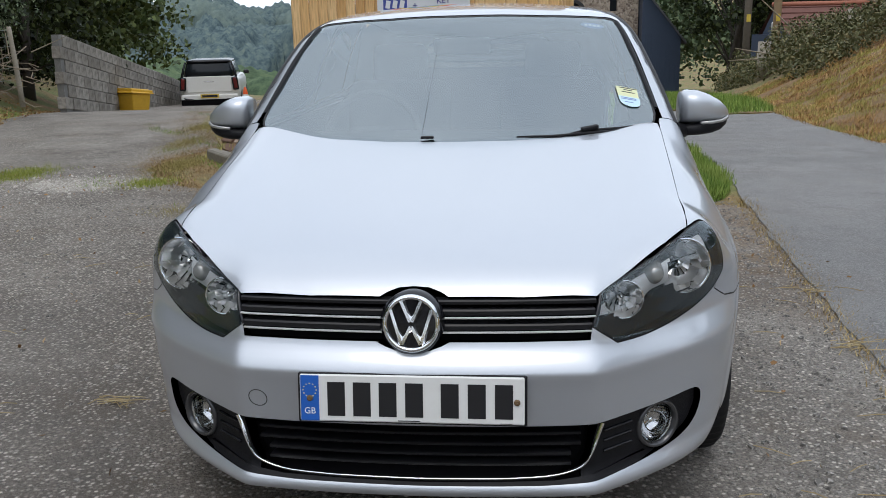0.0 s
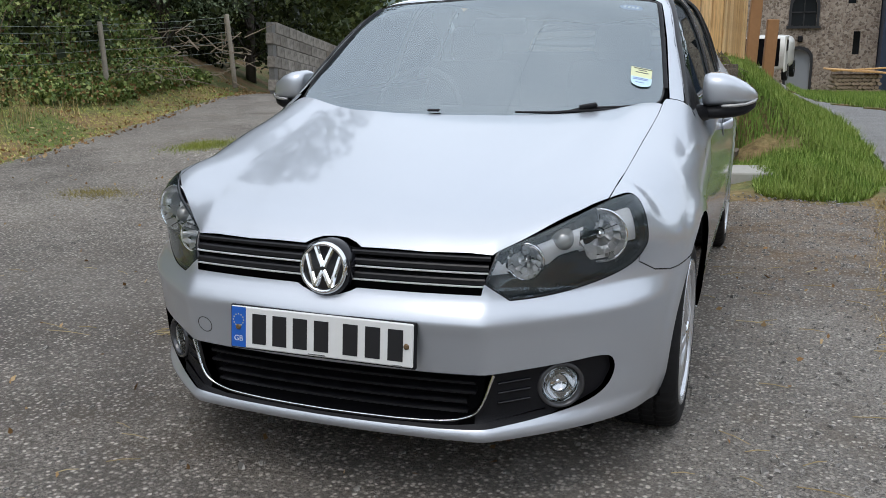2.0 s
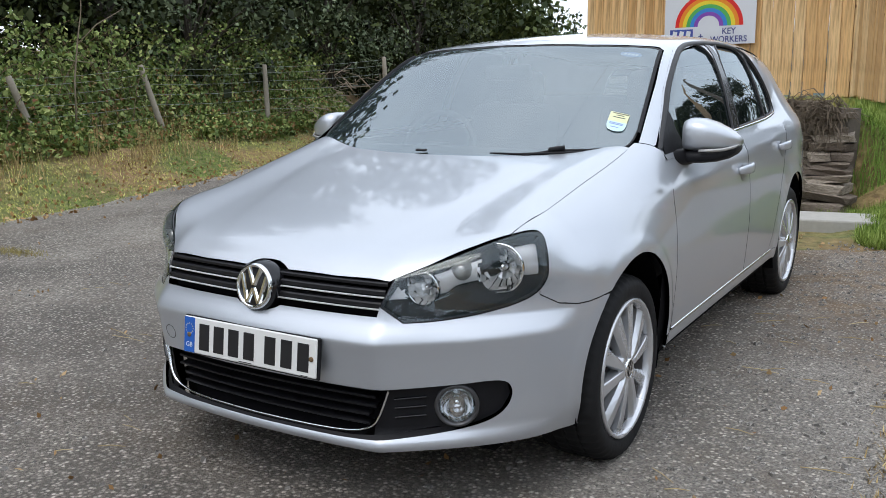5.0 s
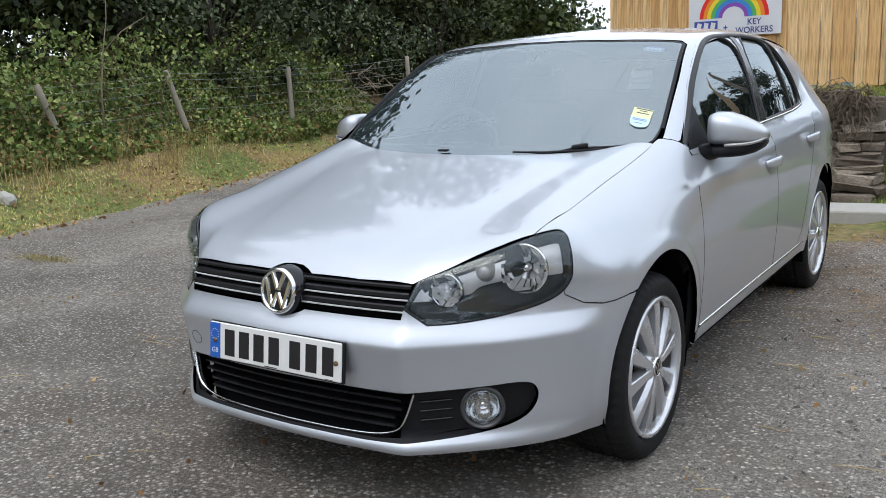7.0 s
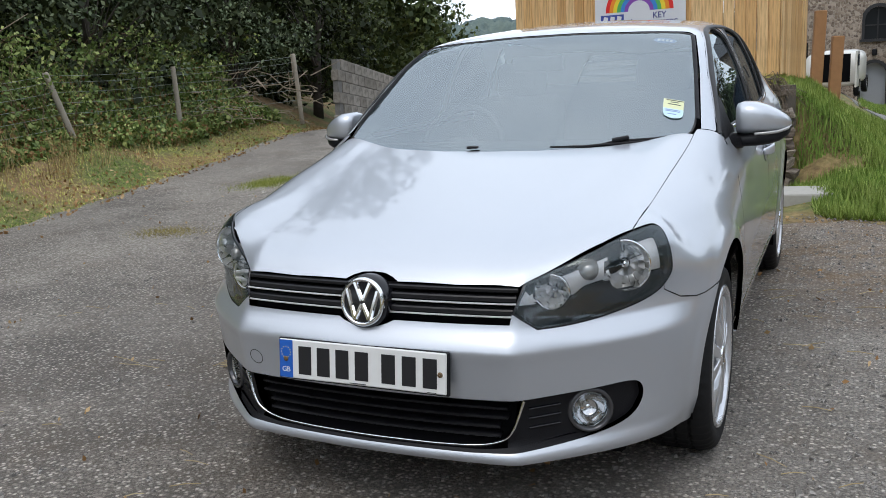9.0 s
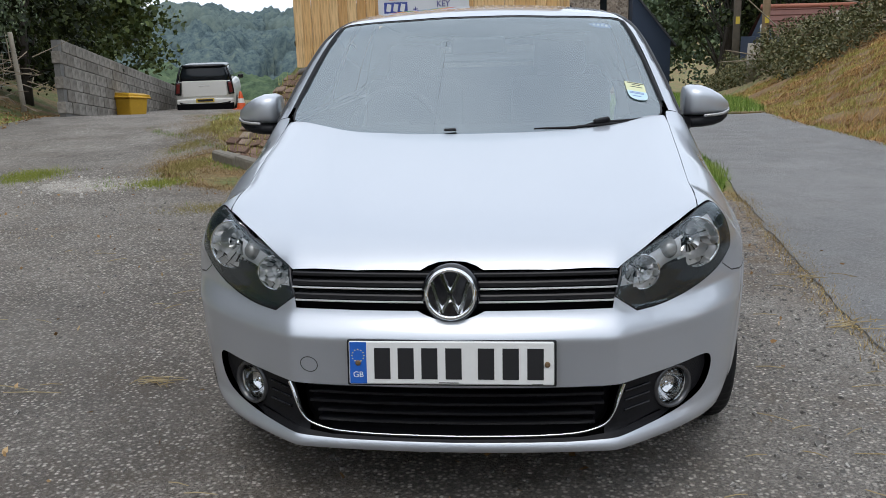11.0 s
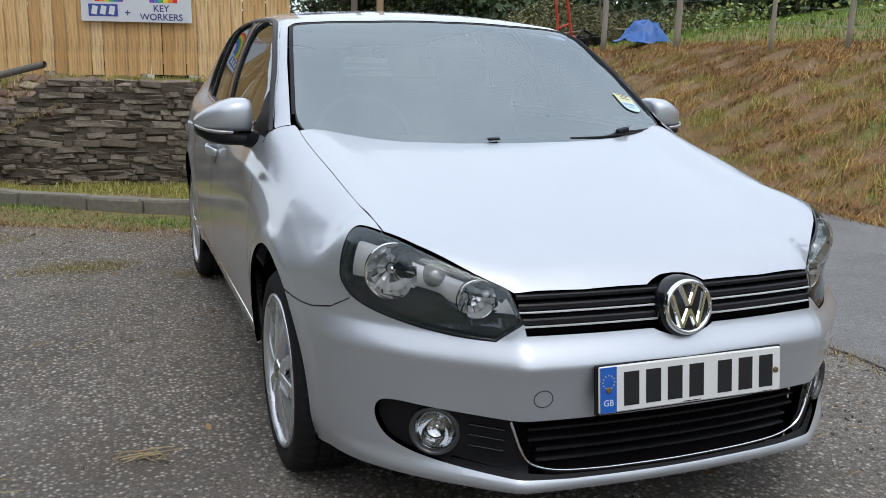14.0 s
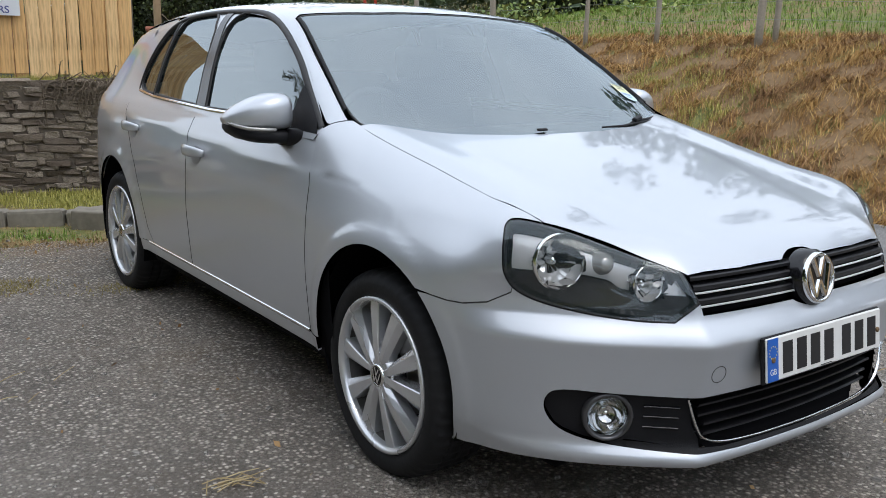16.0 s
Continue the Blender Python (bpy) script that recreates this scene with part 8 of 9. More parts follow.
V += [(x_, y_, z_ + 0.12) for x_, y_, z_ in V]
mesh_ob("lean_roof", V, [(0, 1, 2, 3), (4, 7, 6, 5), (0, 4, 5, 1), (3, 2, 6, 7), (0, 3, 7, 4)], SLATE, ext)
for i in range(8):
    box_part("board", (0.215, 0.02, 3.0 - 0.28 * max(0, i - 1)), (5.47 + 0.23 * i, HY - 1.415, zb + 1.6 - 0.14 * max(0, i - 1)), BLUE_BOARD, ext, 0.004)

# ---- log stack, van, posts ----
LOG = plain("stacked_split_wood", (0.33, 0.25, 0.17), 0.85, vary=0.35, scale=30)
bm = bmesh.new()
bmesh.ops.create_cone(bm, cap_ends=True, segments=9, radius1=0.5, radius2=0.5, depth=1.0, matrix=pose(0, 0, 0, 90, 0, 0))
LOG_ME = bpy.data.meshes.new("log")
bm.to_mesh(LOG_ME)
bm.free()
LOG_ME.materials.append(LOG)
ls = empty("log_stack", "stack of split logs under a boarded cover", "log stack", (2.55, 27.4, at_ground(3.2, 27.4) - 0.22), 12)
for r_ in range(8):
    for c_ in range(11):
        piece("log", LOG_ME, ls, pose(0.06 + c_ * 0.118 + 0.05 * (r_ % 2), np.random.normal() * 0.02, 0.06 + r_ * 0.105) @ Matrix.Diagonal((0.12, 0.6, 0.105, 1)))
box_part("cover", (1.6, 0.9, 0.05), (0.68, 0, 0.95), BOARD, ls, 0.01, (0, 4, 0))
box_part("cover_board", (1.5, 0.14, 0.04), (0.68, -0.3, 1.0), BOARD, ls, 0.01, (0, -3, 0))

vn = empty("white_van", "white van with its rear door open, behind posts", "van", (0.62, 24.0, at_ground(1.0, 24.0) - 0.03), -6)
vn.scale = (0.75, 0.75, 0.8)
V, F = car_shell([(0.0, 0.84, 0.45, 1.0), (0.05, 0.88, 0.35, 1.45), (2.4, 0.88, 0.35, 1.5), (3.2, 0.8, 0.35, 0.95), (3.9, 0.7, 0.4, 0.85)], 20, 5)
mesh_ob("body", V, F, CREAM, vn, True)
# black sheet on the body stands in for the shaded load space
box_part("load_opening", (1.2, 0.02, 0.9), (0, -0.005, 0.95), VOID, vn)
box_part("open_door", (0.06, 0.75, 1.15), (0.86, -0.38, 0.92), CREAM, vn, 0.02)
box_part("door_glass", (0.02, 0.4, 0.35), (0.90, -0.42, 1.2), GLASSY, vn)
for s in (1, -1):
    for y_ in (0.6, 3.1):
        simple_wheel(vn, s * 0.86, y_, 0.3, s)
TIMBER = plain("orange_treated_timber", (0.34, 0.17, 0.07), 0.7, vary=0.25, scale=15)
for x_, y_, top_ in ((0.65, 13.2, 1.67), (0.91, 13.3, 1.28)):
    o = box_part("timber_post", (0.17, 0.15, top_ + 0.1), (x_, y_, (top_ - 0.1) / 2), TIMBER, None, 0.01, (0, 3 if top_ > 2 else 2, 10))
    tagged(o, "square orange-brown treated timber post", "post", "garden posts")

# ---- shed with a red tiled roof, poles, posts above the lane ----
shed = empty("tiled_shed", "dark blue shed with a red tiled roof and skylight", "shed", (9.0, 31.4, at_ground(10.5, 32) - 0.3), 8)
gz = 1.25 - (at_ground(10.5, 32) - 0.3)
box_part("shed_wall", (4.2, 3.2, gz + 0.2), (2.1, 1.6, (gz + 0.2) / 2 - 0.6), BLUE_BOARD, shed)
TILE = plain("red_roof_tile", (0.15, 0.060, 0.045), 0.7, vary=0.25, scale=5)
V = [(0.15, -0.2, gz - 0.75), (4.4, -0.2, gz - 0.75), (4.4, 1.6, gz + 0.65), (0.15, 1.6, gz + 0.65), (0.15, 3.4, gz - 0.75), (4.4, 3.4, gz - 0.75)]
mesh_ob("roof", V, [(0, 1, 2, 3), (3, 2, 5, 4)], TILE, shed)
mesh_ob("gable", [(0.2, 0, gz - 0.9), (0.2, 3.2, gz - 0.9), (0.2, 1.6, gz + 0.58)], [(0, 1, 2)], BLUE_BOARD, shed)
for k in range(7):
    f = (k + 0.5) / 7
    tube_part("tile_course", [(0.15, -0.2 + 1.8 * f, gz - 0.74 + 1.4 * f), (4.4, -0.2 + 1.8 * f, gz - 0.74 + 1.4 * f)], 0.03, TILE, shed, 6)
tube_part("ridge_tile", [(0.1, 1.6, gz + 0.67), (4.45, 1.6, gz + 0.67)], 0.09, plain("terracotta_ridge", (0.36, 0.13, 0.08), 0.7), shed, 8)
box_part("skylight", (0.55, 0.7, 0.06), (3.1, 0.55, gz - 0.12), plain("skylight_glass", (0.45, 0.52, 0.56), 0.1), shed, 0.01, (38, 0, 0))
V, F = revolve([(0.16, 0.0), (0.16, -0.03), (0.001, -0.03)], (0.18, 1.6, gz - 0.1), "x", 20)
mesh_ob("gable_disc", V, F, CREAM, shed, True)

POLE = plain("creosoted_pole", (0.15, 0.125, 0.10), 0.85, vary=0.3, scale=8)
POLE2 = plain("pale_new_pole", (0.36, 0.25, 0.15), 0.8, vary=0.25, scale=8)
for x_, y_, r_, mt, lb in ((7.32, 29.9, 0.13, POLE, "grey weathered utility pole with a yellow tag"), (8.30, 30.0, 0.14, POLE2, "pale brown utility pole with a yellow tag")):
    zz = at_ground(x_, y_)
    up_ = empty("utility_pole", lb, "pole", (x_, y_, zz - 0.3), 0, "utility poles")
    tube_part("shaft", [(0, 0, 0), (0.02, 0, 4), (0.05, 0, 9)], [r_, r_ * 0.92, r_ * 0.75], mt, up_, 12)
    box_part("tag", (0.13, 0.02, 0.24), (0.01, -r_ - 0.01, 1.35 - zz + 0.3 + 0.1), YPLATE, up_)
for x_, y_, h_, r_ in ((6.37, 23.5, 1.0, 0.17), (8.2, 22.5, 0.9, 0.06)):
    zz = at_ground(x_, y_)
    tagged(tube_part("gate_post", [(x_, y_, zz - 0.2), (x_ + 0.02, y_, zz + h_)], [r_, r_ * 0.95], POST, None, 10), "weathered wooden post in the overgrown bank", "post", "lane posts")
for x_, y_, h_, r_ in ((7.22, 5.39, 1.25, 0.044), (7.34, 5.25, 1.2, 0.034), (7.38, 7.09, 1.3, 0.034), (7.12, 8.17, 1.3, 0.032), (7.2, 10.4, 1.3, 0.05), (7.3, 3.4, 1.3, 0.05), (7.2, 12.6, 1.3, 0.05), (7.3, 1.6, 1.3, 0.05)):
    zz = at_ground(x_, y_)
    post((x_, y_, zz - 0.1), (x_ + 0.01, y_ + 0.01, zz + h_), r_, "upright weathered post of the field fence", "field fence posts")
W = []
for f in (0.25, 0.42, 0.58, 0.74, 0.9):
    W.append(tube([(7.25, y_, at_ground(7.25, y_) + 1.2 * f) for y_ in np.linspace(1.0, 14, 14)], 0.002, 4, False))
V, F = join_lists(W)
tagged(mesh_ob("field_wire", V, F, bpy.data.materials["galvanised_wire"]), "thin galvanised field fence wire between posts", "wire fence")

# red implement and blue sheet in the field
rf_ = empty("red_implement", "red tubular farm implement with a hoop and black tyres", "farm implement", (7.05, 13.9, at_ground(7.05, 13.9)), 20)
RED = plain("red_farm_paint", (0.50, 0.06, 0.03), 0.45, vary=0.25)
hoop = chaikin([(-0.28, 0.0, 0.10), (-0.02, 0.05, 0.55), (-0.16, 0.05, 1.12), (0.02, 0.08, 1.34), (0.22, 0.10, 1.20), (0.34, 0.10, 0.72), (0.38, 0.06, 0.42)], 2, False)
tube_part("hoop", hoop, 0.030, RED, rf_, 8)
for a, b, r_ in (((-0.36, 0, 0.08), (0.48, 0.1, 0.46), 0.055), ((-0.30, 0.25, 0.10), (0.42, 0.3, 0.40), 0.045), ((-0.02, 0.05, 0.62), (0.33, 0.1, 0.72), 0.022)):
    tube_part("frame_tube", [a, b], r_, RED, rf_, 8)
for x_, y_, r_ in ((0.80, 0.25, 0.27), (1.28, 0.35, 0.30)):
    V, F = revolve([(r_ - 0.03, -0.09), (r_, 0.0), (r_ - 0.03, 0.09), (r_ * 0.55, 0.07), (r_ * 0.55, -0.07), (r_ - 0.03, -0.09)], (x_, y_, r_ - 0.02), "y", 22)
    mesh_ob("tyre", V, F, RUBBER, rf_, True)
for a, b in (((0.42, 0.1, 0.42), (1.30, 0.3, 0.36)), ((0.55, 0.15, 0.40), (0.85, 0.2, 0.62)), ((0.85, 0.2, 0.62), (1.25, 0.25, 0.52))):
    tube_part("drawbar", [a, b], 0.028, BLACK_TRIM, rf_, 6)
bm = bmesh.new()
bmesh.ops.create_grid(bm, x_segments=26, y_segments=18, size=0.5)
for v in bm.verts:
    r_ = v.co.length
    q_ = v.co * 7.0
    v.co = Vector((v.co.x * 1.0 + 0.04 * noise.noise(q_ + Vector((3, 1, 0))), v.co.y * 0.75, 0.34 * math.exp(-(r_ * 2.3) ** 4) + 0.16 * noise.noise(q_) * math.exp(-(r_ * 2.0) ** 2)))
bmesh.ops.transform(bm, matrix=pose(7.62, 11.95, at_ground(7.62, 11.95) + 0.04, 0, 0, 15), verts=bm.verts)
tagged(part("blue_sheet", bm, plain("blue_tarpaulin", (0.03, 0.13, 0.42), 0.40, vary=0.35, scale=6), smooth=False), "crumpled blue plastic sheet thrown over a heap", "tarpaulin")

# hedge bank of bracken beyond the lane
n = 62000
y = rng.uniform(16, 34, n)
x = road_right(y) + 1.2 + rng.random(n) * 6.5
z = height(x, y) + rng.random(n) ** 0.7 * (0.5 + 0.5 * np.sin(x * 1.3) * np.cos(y * 0.9) + 0.3)
stuff(mesh_fast("bracken_bank", leaf_quads(np.column_stack([x, y, z]), 0.095), 4, leaf_material("bracken_leaf", (0.05, 0.055, 0.024), (0.12, 0.125, 0.055), (0.24, 0.20, 0.10))), "tangled bracken and bramble on the lane bank", "bracken")
W = []
for i in range(26):
    p = Vector((6.0 + rng.random() * 3.5, 15 + rng.random() * 8, 0))
    p.z = at_ground(p.x, p.y) + 0.2 + rng.random() * 0.5
    d = Vector((rng.normal(), rng.normal() * 0.6, rng.normal() * 0.25)).normalized()
    W.append(tube([p, p + d * (0.7 + rng.random())], [0.022, 0.012], 5, False))
V, F = join_lists(W)
stuff(mesh_ob("cut_branches", V, F, TWIG), "cut branches lying on the lane bank", "branches")


# ---- woods ----
def far_wood(name, spots_, h, r, leaf, per, mat, label, seed):
    """Many crowns as one mesh, each an uneven dome of leaf clusters."""
    g = np.random.default_rng(seed)
    P = []
    for x_, y_ in spots_:
        hh = h * (0.7 + 0.6 * g.random())
        rr = r * (0.7 + 0.6 * g.random())
        k = 9
        c = g.normal(size=(k, 3)) * np.array([rr * 0.5, rr * 0.5, hh * 0.20]) + np.array([x_, y_, at_ground(x_, y_) + hh * 0.58])
        q = c[g.integers(0, k, per)] + unit(g.normal(size=(per, 3))) * (rr * 0.42 * g.random((per, 1)) ** 0.4) * np.array([1, 1, 0.9])
        P.append(q)
    return stuff(mesh_fast(name, leaf_quads(np.concatenate(P), leaf, 0.1, 0.8), 4, mat), label, "woodland")


g = np.random.default_rng(21)


def canopy(name, label, mat, y0, y1, k0, k1, crowns, h, r, na, nr, seed):
    """A far wood as one unbroken canopy of domed crowns over the valley side."""
    g_ = np.random.default_rng(seed)
    kk, yy = np.meshgrid(np.linspace(k0, k1, na), np.geomspace(y0, y1, nr))
    x_, y_ = (kk * yy).ravel(), yy.ravel()
    top = np.zeros(len(x_))
    cy = y0 + (y1 - y0) * g_.random(crowns)
    cx = (k0 + (k1 - k0) * g_.random(crowns)) * cy
    for a, b in zip(cx, cy):
        rr, hh = r * (0.6 + 0.8 * g_.random()), h * (0.65 + 0.6 * g_.random())
        q = 1 - ((x_ - a) ** 2 + (y_ - b) ** 2) / rr ** 2
        m_ = q > 0
        top[m_] = np.maximum(top[m_], hh * (0.55 + 0.45 * np.sqrt(q[m_])))
    top *= np.clip((y_ - y0) / (0.10 * (y1 - y0)), 0, 1) ** 0.5 * np.clip(np.minimum(kk.ravel() - k0, k1 - kk.ravel()) / 0.02, 0, 1)
    top += (0.06 * h * np.sin(x_ * 2.1 + 3 * np.sin(y_ * 0.7)) * np.sin(y_ * 1.7) + g_.normal(0, 0.012 * h, len(x_))) * (top > 0)
    V = np.column_stack([x_, y_, height(x_, y_) + top])
    F = [(b_ * na + a_, b_ * na + a_ + 1, (b_ + 1) * na + a_ + 1, (b_ + 1) * na + a_) for b_ in range(nr - 1) for a_ in range(na - 1)]
    return stuff(mesh_ob(name, V, F, mat, smooth=True), label, "woodland")


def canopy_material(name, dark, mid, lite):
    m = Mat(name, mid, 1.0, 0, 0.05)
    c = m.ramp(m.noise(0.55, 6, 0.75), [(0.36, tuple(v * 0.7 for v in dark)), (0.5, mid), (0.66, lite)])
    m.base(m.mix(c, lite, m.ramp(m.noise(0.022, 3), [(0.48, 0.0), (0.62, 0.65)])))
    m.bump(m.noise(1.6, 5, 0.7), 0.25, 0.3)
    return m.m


# the haze of distance is put into the hill's bluish colours
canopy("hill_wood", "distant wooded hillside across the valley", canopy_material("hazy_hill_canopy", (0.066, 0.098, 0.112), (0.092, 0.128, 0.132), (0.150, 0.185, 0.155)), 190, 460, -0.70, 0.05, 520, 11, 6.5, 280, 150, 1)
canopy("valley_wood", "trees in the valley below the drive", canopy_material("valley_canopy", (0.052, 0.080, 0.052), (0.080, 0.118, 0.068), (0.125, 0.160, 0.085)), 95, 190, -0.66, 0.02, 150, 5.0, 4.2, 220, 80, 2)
sp = [(-4 + 52 * g.random(), 54 + 22 * g.random()) for _ in range(90)] + [(15 + 22 * g.random(), 36 + 14 * g.random()) for _ in range(30)]
far_wood("lane_wood", sp, 8.5, 3.4, 0.38, 640, leaf_material("mid_woodland_leaf", (0.040, 0.062, 0.032), (0.092, 0.132, 0.068), (0.17, 0.215, 0.11)), "dark mixed woodland behind the house and field", 3)
sp = [(22 + 18 * g.random(), 8 + 30 * g.random()) for _ in range(60)]
far_wood("field_wood", sp, 8.5, 3.6, 0.48, 660, bpy.data.materials["mid_woodland_leaf"], "mixed woodland edging the field above the bank", 5)
sp = [(0.6 - 0.465 * (y_ + 1.8) - 8 * g.random(), y_) for y_ in 27 + 40 * g.random(60)]
far_wood("drive_wood", sp, 6.5, 2.2, 0.30, 700, leaf_material("drive_tree_leaf", (0.026, 0.042, 0.014), (0.062, 0.088, 0.028), (0.135, 0.165, 0.055)), "dark trees lining the lower drive", 8)
sp = [(-26 + 10 * g.random(), -30 + 34 * g.random()) for _ in range(26)] + [(-24 + 62 * g.random(), -42 + 12 * g.random()) for _ in range(44)] + [(24 + 14 * g.random(), -32 + 34 * g.random()) for _ in range(22)]
sp2 = [(-13.5 - 9 * g.random(), 5 + 24 * g.random()) for _ in range(36)]
sp3 = [(-13.0 - 5 * g.random(), -9 + 18 * g.random()) for _ in range(26)]
far_wood("hedge_thicket", sp3, 5.5, 3.0, 0.26, 900, LEAF_DARK, "dark thicket behind the hedge", 14)
far_wood("hedge_wood", sp2, 12.5, 3.6, 0.32, 1400, LEAF_DARK, "tall dark wood rising behind the hedge", 12)
# unseen trees added behind the view to cut low light on the bumper
far_wood("rear_wood", sp, 11, 3.6, 0.75, 380, LEAF_DARK, "added unseen trees that cut the low light behind the view", 4)

# overhead line from the house across the forecourt
tagged(tube_part("overhead_cable", [(3.4 - 4.16 * t_ - 1.3 * max(0, t_ - 1), 44.6 - 41.6 * t_, 4.9 + 1.6 * t_ - 1.2 * math.sin(math.pi * min(1, t_ / 1.9))) for t_ in np.linspace(0, 1.9, 24)], 0.0024, VOID, None, 6), "thin black overhead cable from the house", "cable")

# ---- loose stones, straw, pebbles on the forecourt ----
def chippings(x, y, r):
    """Low, broken-edged stones: a wide foot, a smaller shoulder and a flat, tilted top."""
    n = len(x)
    a = (np.arange(6) / 6 * 2 * np.pi)[None] + rng.uniform(0, 6.28, (n, 1)) + rng.normal(0, 0.16, (n, 6))
    rad = r[:, None] * rng.uniform(0.7, 1.25, (n, 6))
    long_ = rng.uniform(0.6, 1.0, (n, 1))
    turn_ = rng.uniform(0, np.pi, (n, 1))
    tilt_ = rng.normal(0, 0.25, (n, 2))
    base = np.stack([x, y, height(x, y) + 0.011], 1)

    def ring(k, h):
        u, v = np.cos(a) * rad * k, np.sin(a) * rad * k * long_
        p, q = u * np.cos(turn_) - v * np.sin(turn_), u * np.sin(turn_) + v * np.cos(turn_)
        return np.stack([p, q, h * r[:, None] + 0 * p + (tilt_[:, :1] * p + tilt_[:, 1:] * q) * (h > 0)], 2) + base[:, None]

    lo, up = ring(1.0, 0.0), ring(0.72, 0.55)
    nx = np.roll(np.arange(6), -1)
    T = [np.stack([lo, lo[:, nx], up[:, nx]], 2), np.stack([lo, up[:, nx], up], 2)]
    T.append(np.stack([np.repeat(up[:, :1], 4, 1), up[:, 1:5], up[:, 2:6]], 2))
    return np.concatenate([q.reshape(n, -1, 3) for q in T], 1).reshape(-1, 3)


n = 9500
x, y = rng.uniform(-3.6, 2.0, n), rng.uniform(-2.2, 5.0, n)
x[:2600] = rng.uniform(0.85, 1.75, 2600)
k = (x > 0.9) | (rng.random(n) < 0.5)
x, y = x[k], y[k]
r_ = 0.004 + 0.012 * rng.random(len(x)) ** 2.6
m_ = Mat("loose_chipping", (0.16, 0.15, 0.14), 0.9)
m_.base(m_.ramp(m_.rand(True), [(0.0, (0.085, 0.080, 0.073)), (0.6, (0.20, 0.185, 0.168)), (1.0, (0.42, 0.395, 0.36))]))
stuff(mesh_fast("loose_gravel", chippings(x, y, r_), 3, m_.m), "loose grey chippings scattered on the tarmac", "gravel")
n = 700
x, y = -3.85 + rng.normal(0, 0.32, n), 5.75 + rng.normal(0, 0.24, n)
m_ = Mat("pale_crushed_stone", (0.36, 0.335, 0.295), 0.95)
m_.base(m_.ramp(m_.rand(True), [(0.0, (0.34, 0.315, 0.28)), (0.6, (0.52, 0.485, 0.43)), (1.0, (0.70, 0.66, 0.60))]))
stuff(mesh_fast("pale_stones", chippings(x, y, 0.005 + 0.014 * rng.random(n) ** 2), 3, m_.m), "patch of pale crushed stone on the tarmac", "gravel")
STRAW = leaf_material("straw", (0.26, 0.19, 0.09), (0.40, 0.31, 0.16), (0.52, 0.43, 0.26))
W = []
g = np.random.default_rng(3)


def straw_heap(cx, cy, k, spread, L):
    for _ in range(k):
        a = g.normal(0.15, 0.5)
        p = Vector((cx + g.normal() * spread, cy + g.normal() * spread * 0.45, at_ground(cx, cy) + 0.016 + g.random() * 0.012))
        d = Vector((math.cos(a), math.sin(a), g.normal() * 0.04)) * L * (0.5 + g.random())
        W.append(tube([p - d / 2, p + Vector((0, 0, 0.004)), p + d / 2], [0.0018, 0.002, 0.0014], 4, False))


straw_heap(-1.216, 0.985, 15, 0.035, 0.10)
straw_heap(-1.75, 0.9, 3, 0.10, 0.16)
straw_heap(1.62, 1.7, 14, 0.08, 0.12)
straw_heap(1.66, 2.5, 12, 0.09, 0.10)
for cx, cy, k in ((-0.95, -0.1, 3), (-1.35, 0.2, 3), (1.2, 0.6, 5), (1.45, 1.0, 6), (1.1, 0.1, 5), (1.3, 1.7, 6), (1.35, -0.3, 5), (1.3, 2.8, 5), (-1.6, 2.0, 4), (-2.4, 1.5, 5), (1.1, 2.2, 4), (-0.45, -0.75, 4), (-2.2, 3.0, 8)):
    straw_heap(cx, cy, k, 0.28, 0.10)
V, F = join_lists(W)
stuff(mesh_ob("straw", V, F, STRAW), "scattered dry straw stalks on the tarmac", "straw")
x = rng.uniform(-5.2, 1.9, 420)
y = rng.uniform(-1.5, 7, 420)
C = np.column_stack([x, y, height(x, y) + 0.02])
stuff(mesh_fast("leaf_litter", leaf_quads(C, 0.03, 0, 0.6), 4, bpy.data.materials["fallen_leaf"]), "small brown leaves scattered on the tarmac", "leaf litter")
# weeds in the broken edge of the lane
n = 2600
y = rng.uniform(-1, 5, n)
x = road_left(y) + rng.normal(0, 0.05, n)
stuff(mesh_fast("lane_edge_litter", blades(x, y, 0.03, 0.006, 2.2, height(x, y) + 0.02), 3, GRASS_DRY), "dry grass litter along the broken lane edge", "grass")

# dead vines over the end of the wall
W = []
g = np.random.default_rng(31)
for i in range(330):
    x_ = -0.5 + 1.1 * g.random() ** 0.6
    p = Vector((x_, wall_line(x_) + 0.10 - 0.12 * g.random(), 0.95 - 0.42 * g.random() ** 2 * (1 if x_ > 0.1 else 0.4)))
    d = Vector((g.normal() * 0.7, -0.25 + g.normal() * 0.2, -0.3 + g.normal() * 0.45)).normalized()
    L = 0.08 + 0.20 * g.random()
    W.append(tube([p, p + d * L * 0.5 + Vector((0, -0.03, 0.04)), p + d * L + Vector((0, 0, -0.05))], [0.0045, 0.0035, 0.002], 4, False))
V, F = join_lists(W)
stuff(mesh_ob("dead_vines", V, F, plain("dead_vine_stem", (0.15, 0.115, 0.08), 0.85, vary=0.3, scale=40)), "tangled dry vines hanging over the wall end", "vines")

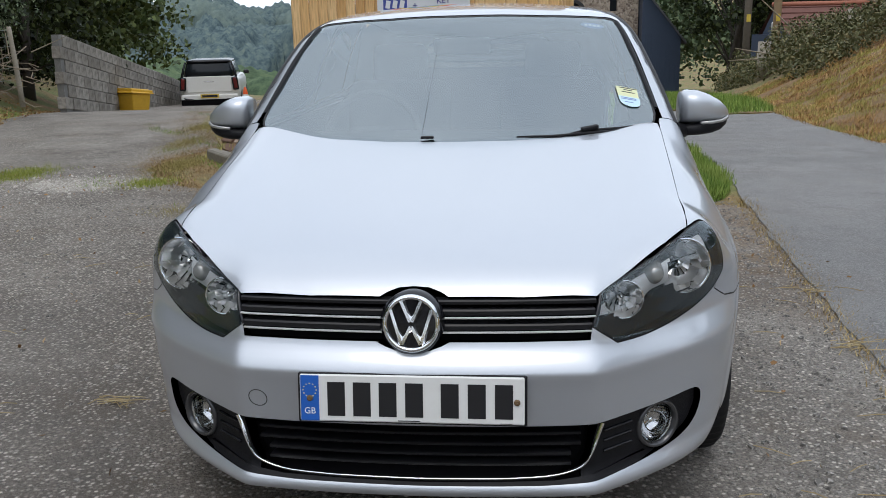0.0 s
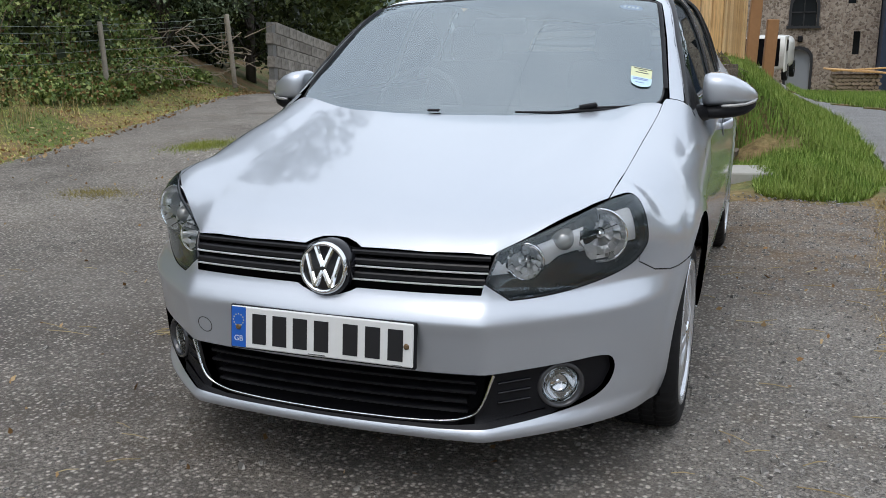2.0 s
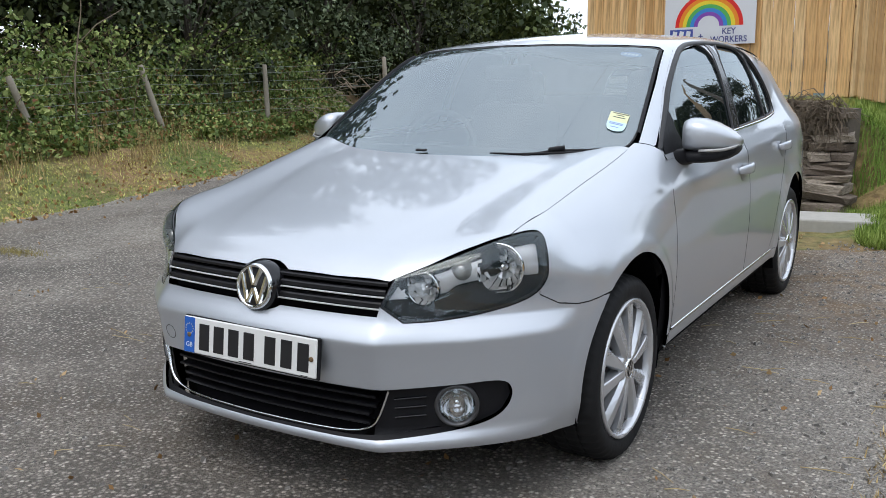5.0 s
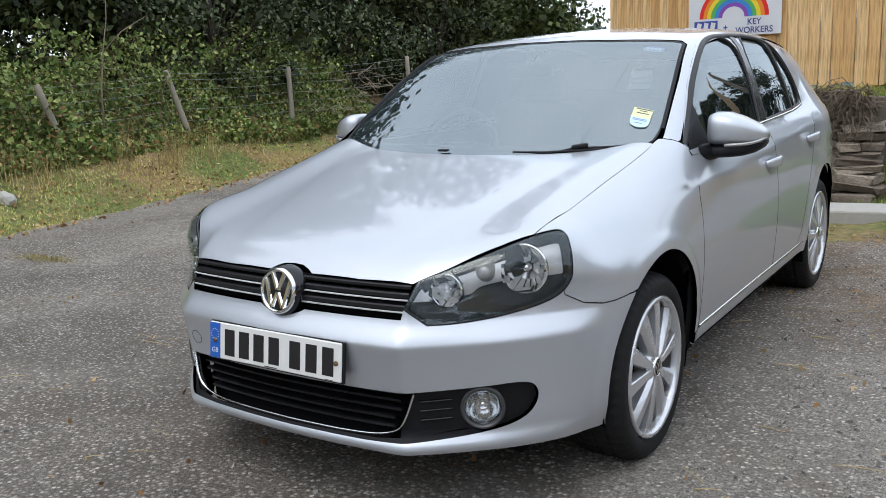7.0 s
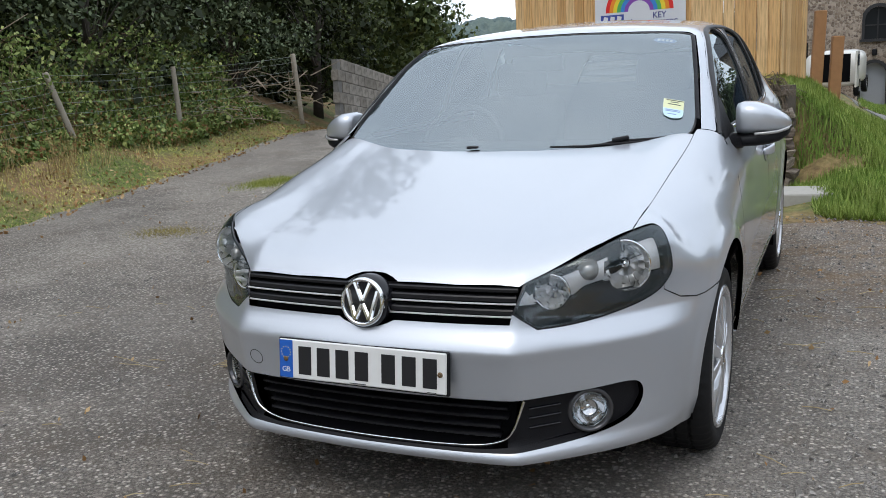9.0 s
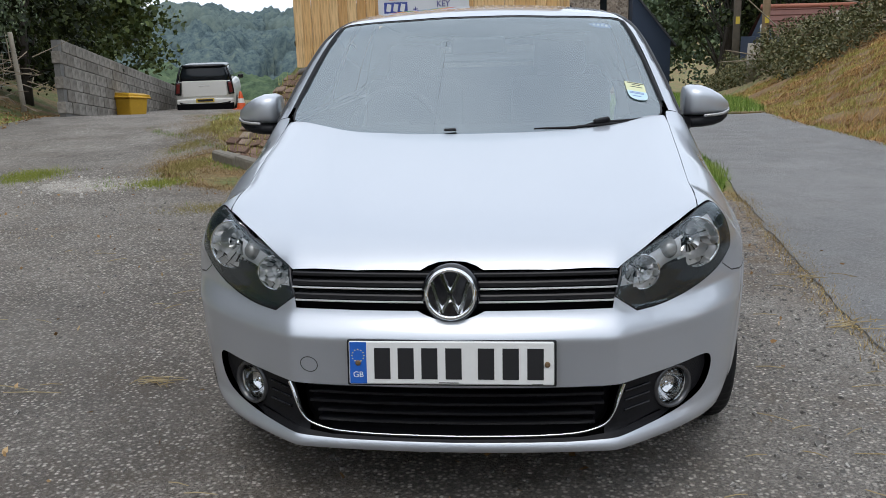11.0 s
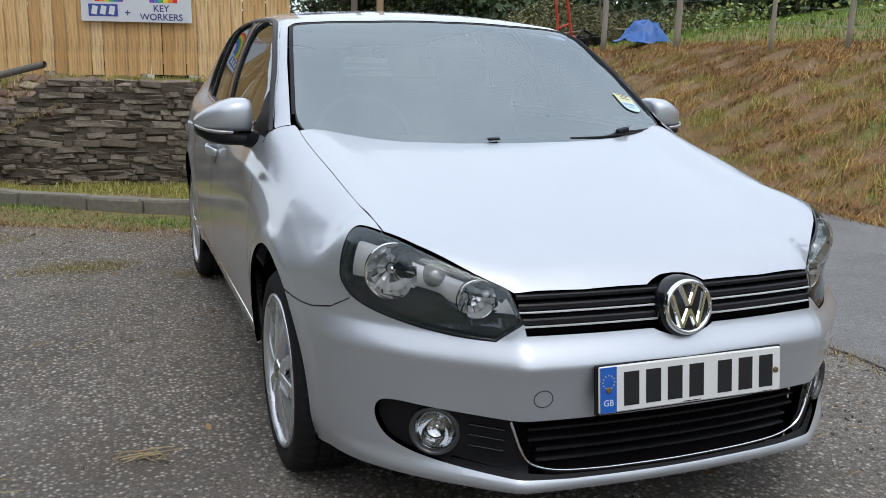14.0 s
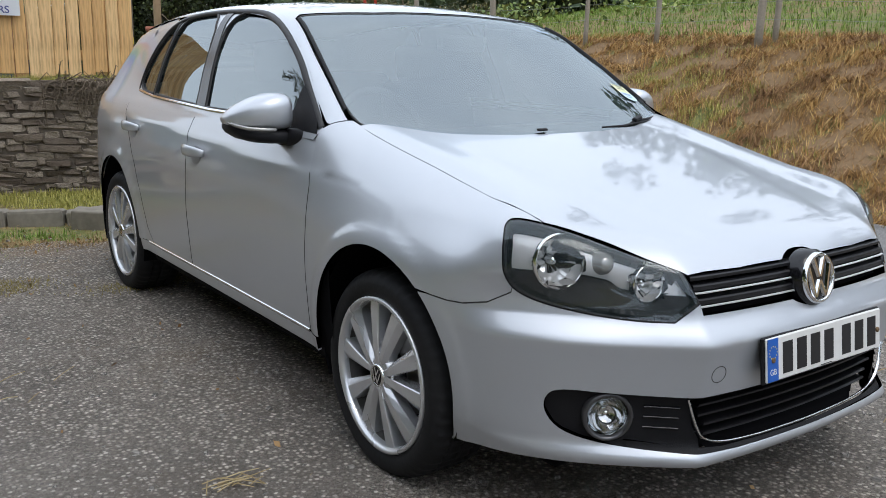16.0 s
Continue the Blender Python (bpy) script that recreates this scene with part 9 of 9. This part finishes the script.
# ---- pieces of the walls ----
stone_run("garden_wall", (-2.55, 7.25), (0.58, 6.42), ((0.0, 0.0), (0.93, 0.90)), 12, 0.5, 3, "dark slaty rubble garden wall below the timber fence", 0.036, 0.068, 0.27)
we = empty("wall_end", "stack of flat dry stones at the end of the garden wall", "wall", (0.62, 6.08, 0), 8)
g = np.random.default_rng(4)
z_ = 0.03
while z_ < 0.68:
    h_ = 0.05 + 0.035 * g.random()
    w_ = 0.31 + 0.07 * g.random()
    f_ = z_ / 0.68
    split = g.random() < 0.3
    for s in ((-0.25, 0.25) if split else (0,)):
        piece("stone", STONES[g.integers(7)], we, pose(g.normal() * 0.018 - 0.05 * f_ + s * w_, 0.17 + 0.50 * f_ + g.normal() * 0.02, z_ + h_ / 2, g.normal() * 2.5, g.normal() * 3, g.normal() * 6) @ Matrix.Diagonal((w_ * (0.49 if split else 1), 0.42, h_ * 0.97, 1)))
    z_ += h_
bs = empty("brick_slope", "tumbled weathered bricks laid up the slope beside the wall", "bricks", (0, 0, 0))
bmb = bmesh.new()
add_box(bmb, (0.195, 0.092, 0.055), None, 0.006)
BRICK_ME = bpy.data.meshes.new("brick")
bmb.to_mesh(BRICK_ME)
bmb.free()
BRICK_ME.materials.append(BRICK)
g = np.random.default_rng(9)
P0, E1, E2 = Vector((-3.22, 7.40, 0.04)), Vector((0.75, -0.66, 0.0)).normalized(), Vector((0.50, 0.57, 0.62)).normalized()
E3 = E1.cross(E2)
for r_ in range(14):
    row = P0 + E2 * (0.05 + 0.103 * r_)
    reach = max((row.y - float(wall_line(row.x))) / 0.46 - 0.10, 1.25 - 0.06 * r_)
    for c_ in range(int(reach / 0.207)):
        p_ = P0 + E1 * (0.11 + 0.207 * c_ + (0.11 if r_ % 2 else 0) + g.normal() * 0.02) + E2 * (0.05 + 0.103 * r_ + g.normal() * 0.006) + E3 * (-0.016 + g.normal() * 0.006)
        if g.random() < 0.05:
            continue
        mm = Matrix((E1, E2, E3)).transposed().to_4x4()
        mm.translation = p_
        piece("brick", BRICK_ME, bs, mm @ pose(0, 0, 0, g.normal() * 3, g.normal() * 2.5, g.normal() * 4))
V = [tuple(P0 + E1 * u_ + E2 * v_ - E3 * 0.012) for u_, v_ in ((0.02, -0.03), (1.38, -0.03), (0.80, 0.50), (1.75, 1.46), (0.02, 1.46))]
_u, _v = g.random(2600) * 1.9, g.random(2600) * 1.45
_k = _u < np.maximum(1.3 - 0.9 * _v, 0.45 + 1.0 * _v)
_q = np.array(P0)[None] + np.outer(_u, np.array(E1)) + np.outer(_v, np.array(E2))
_q = _q[_k & (np.sin(_u * 9) * np.cos(_v * 11) + g.normal(0, 0.5, 2600) > 0.25)]
stuff(mesh_fast("brick_weeds", blades(_q[:, 0], _q[:, 1], 0.07, 0.009, 1.0, _q[:, 2] + 0.02), 3, GRASS_OLIVE), "weeds growing between the sloping bricks", "grass")
mesh_ob("slope_bed", V, [(0, 1, 2), (0, 2, 3, 4)], GRASS_SOIL.m, bs)
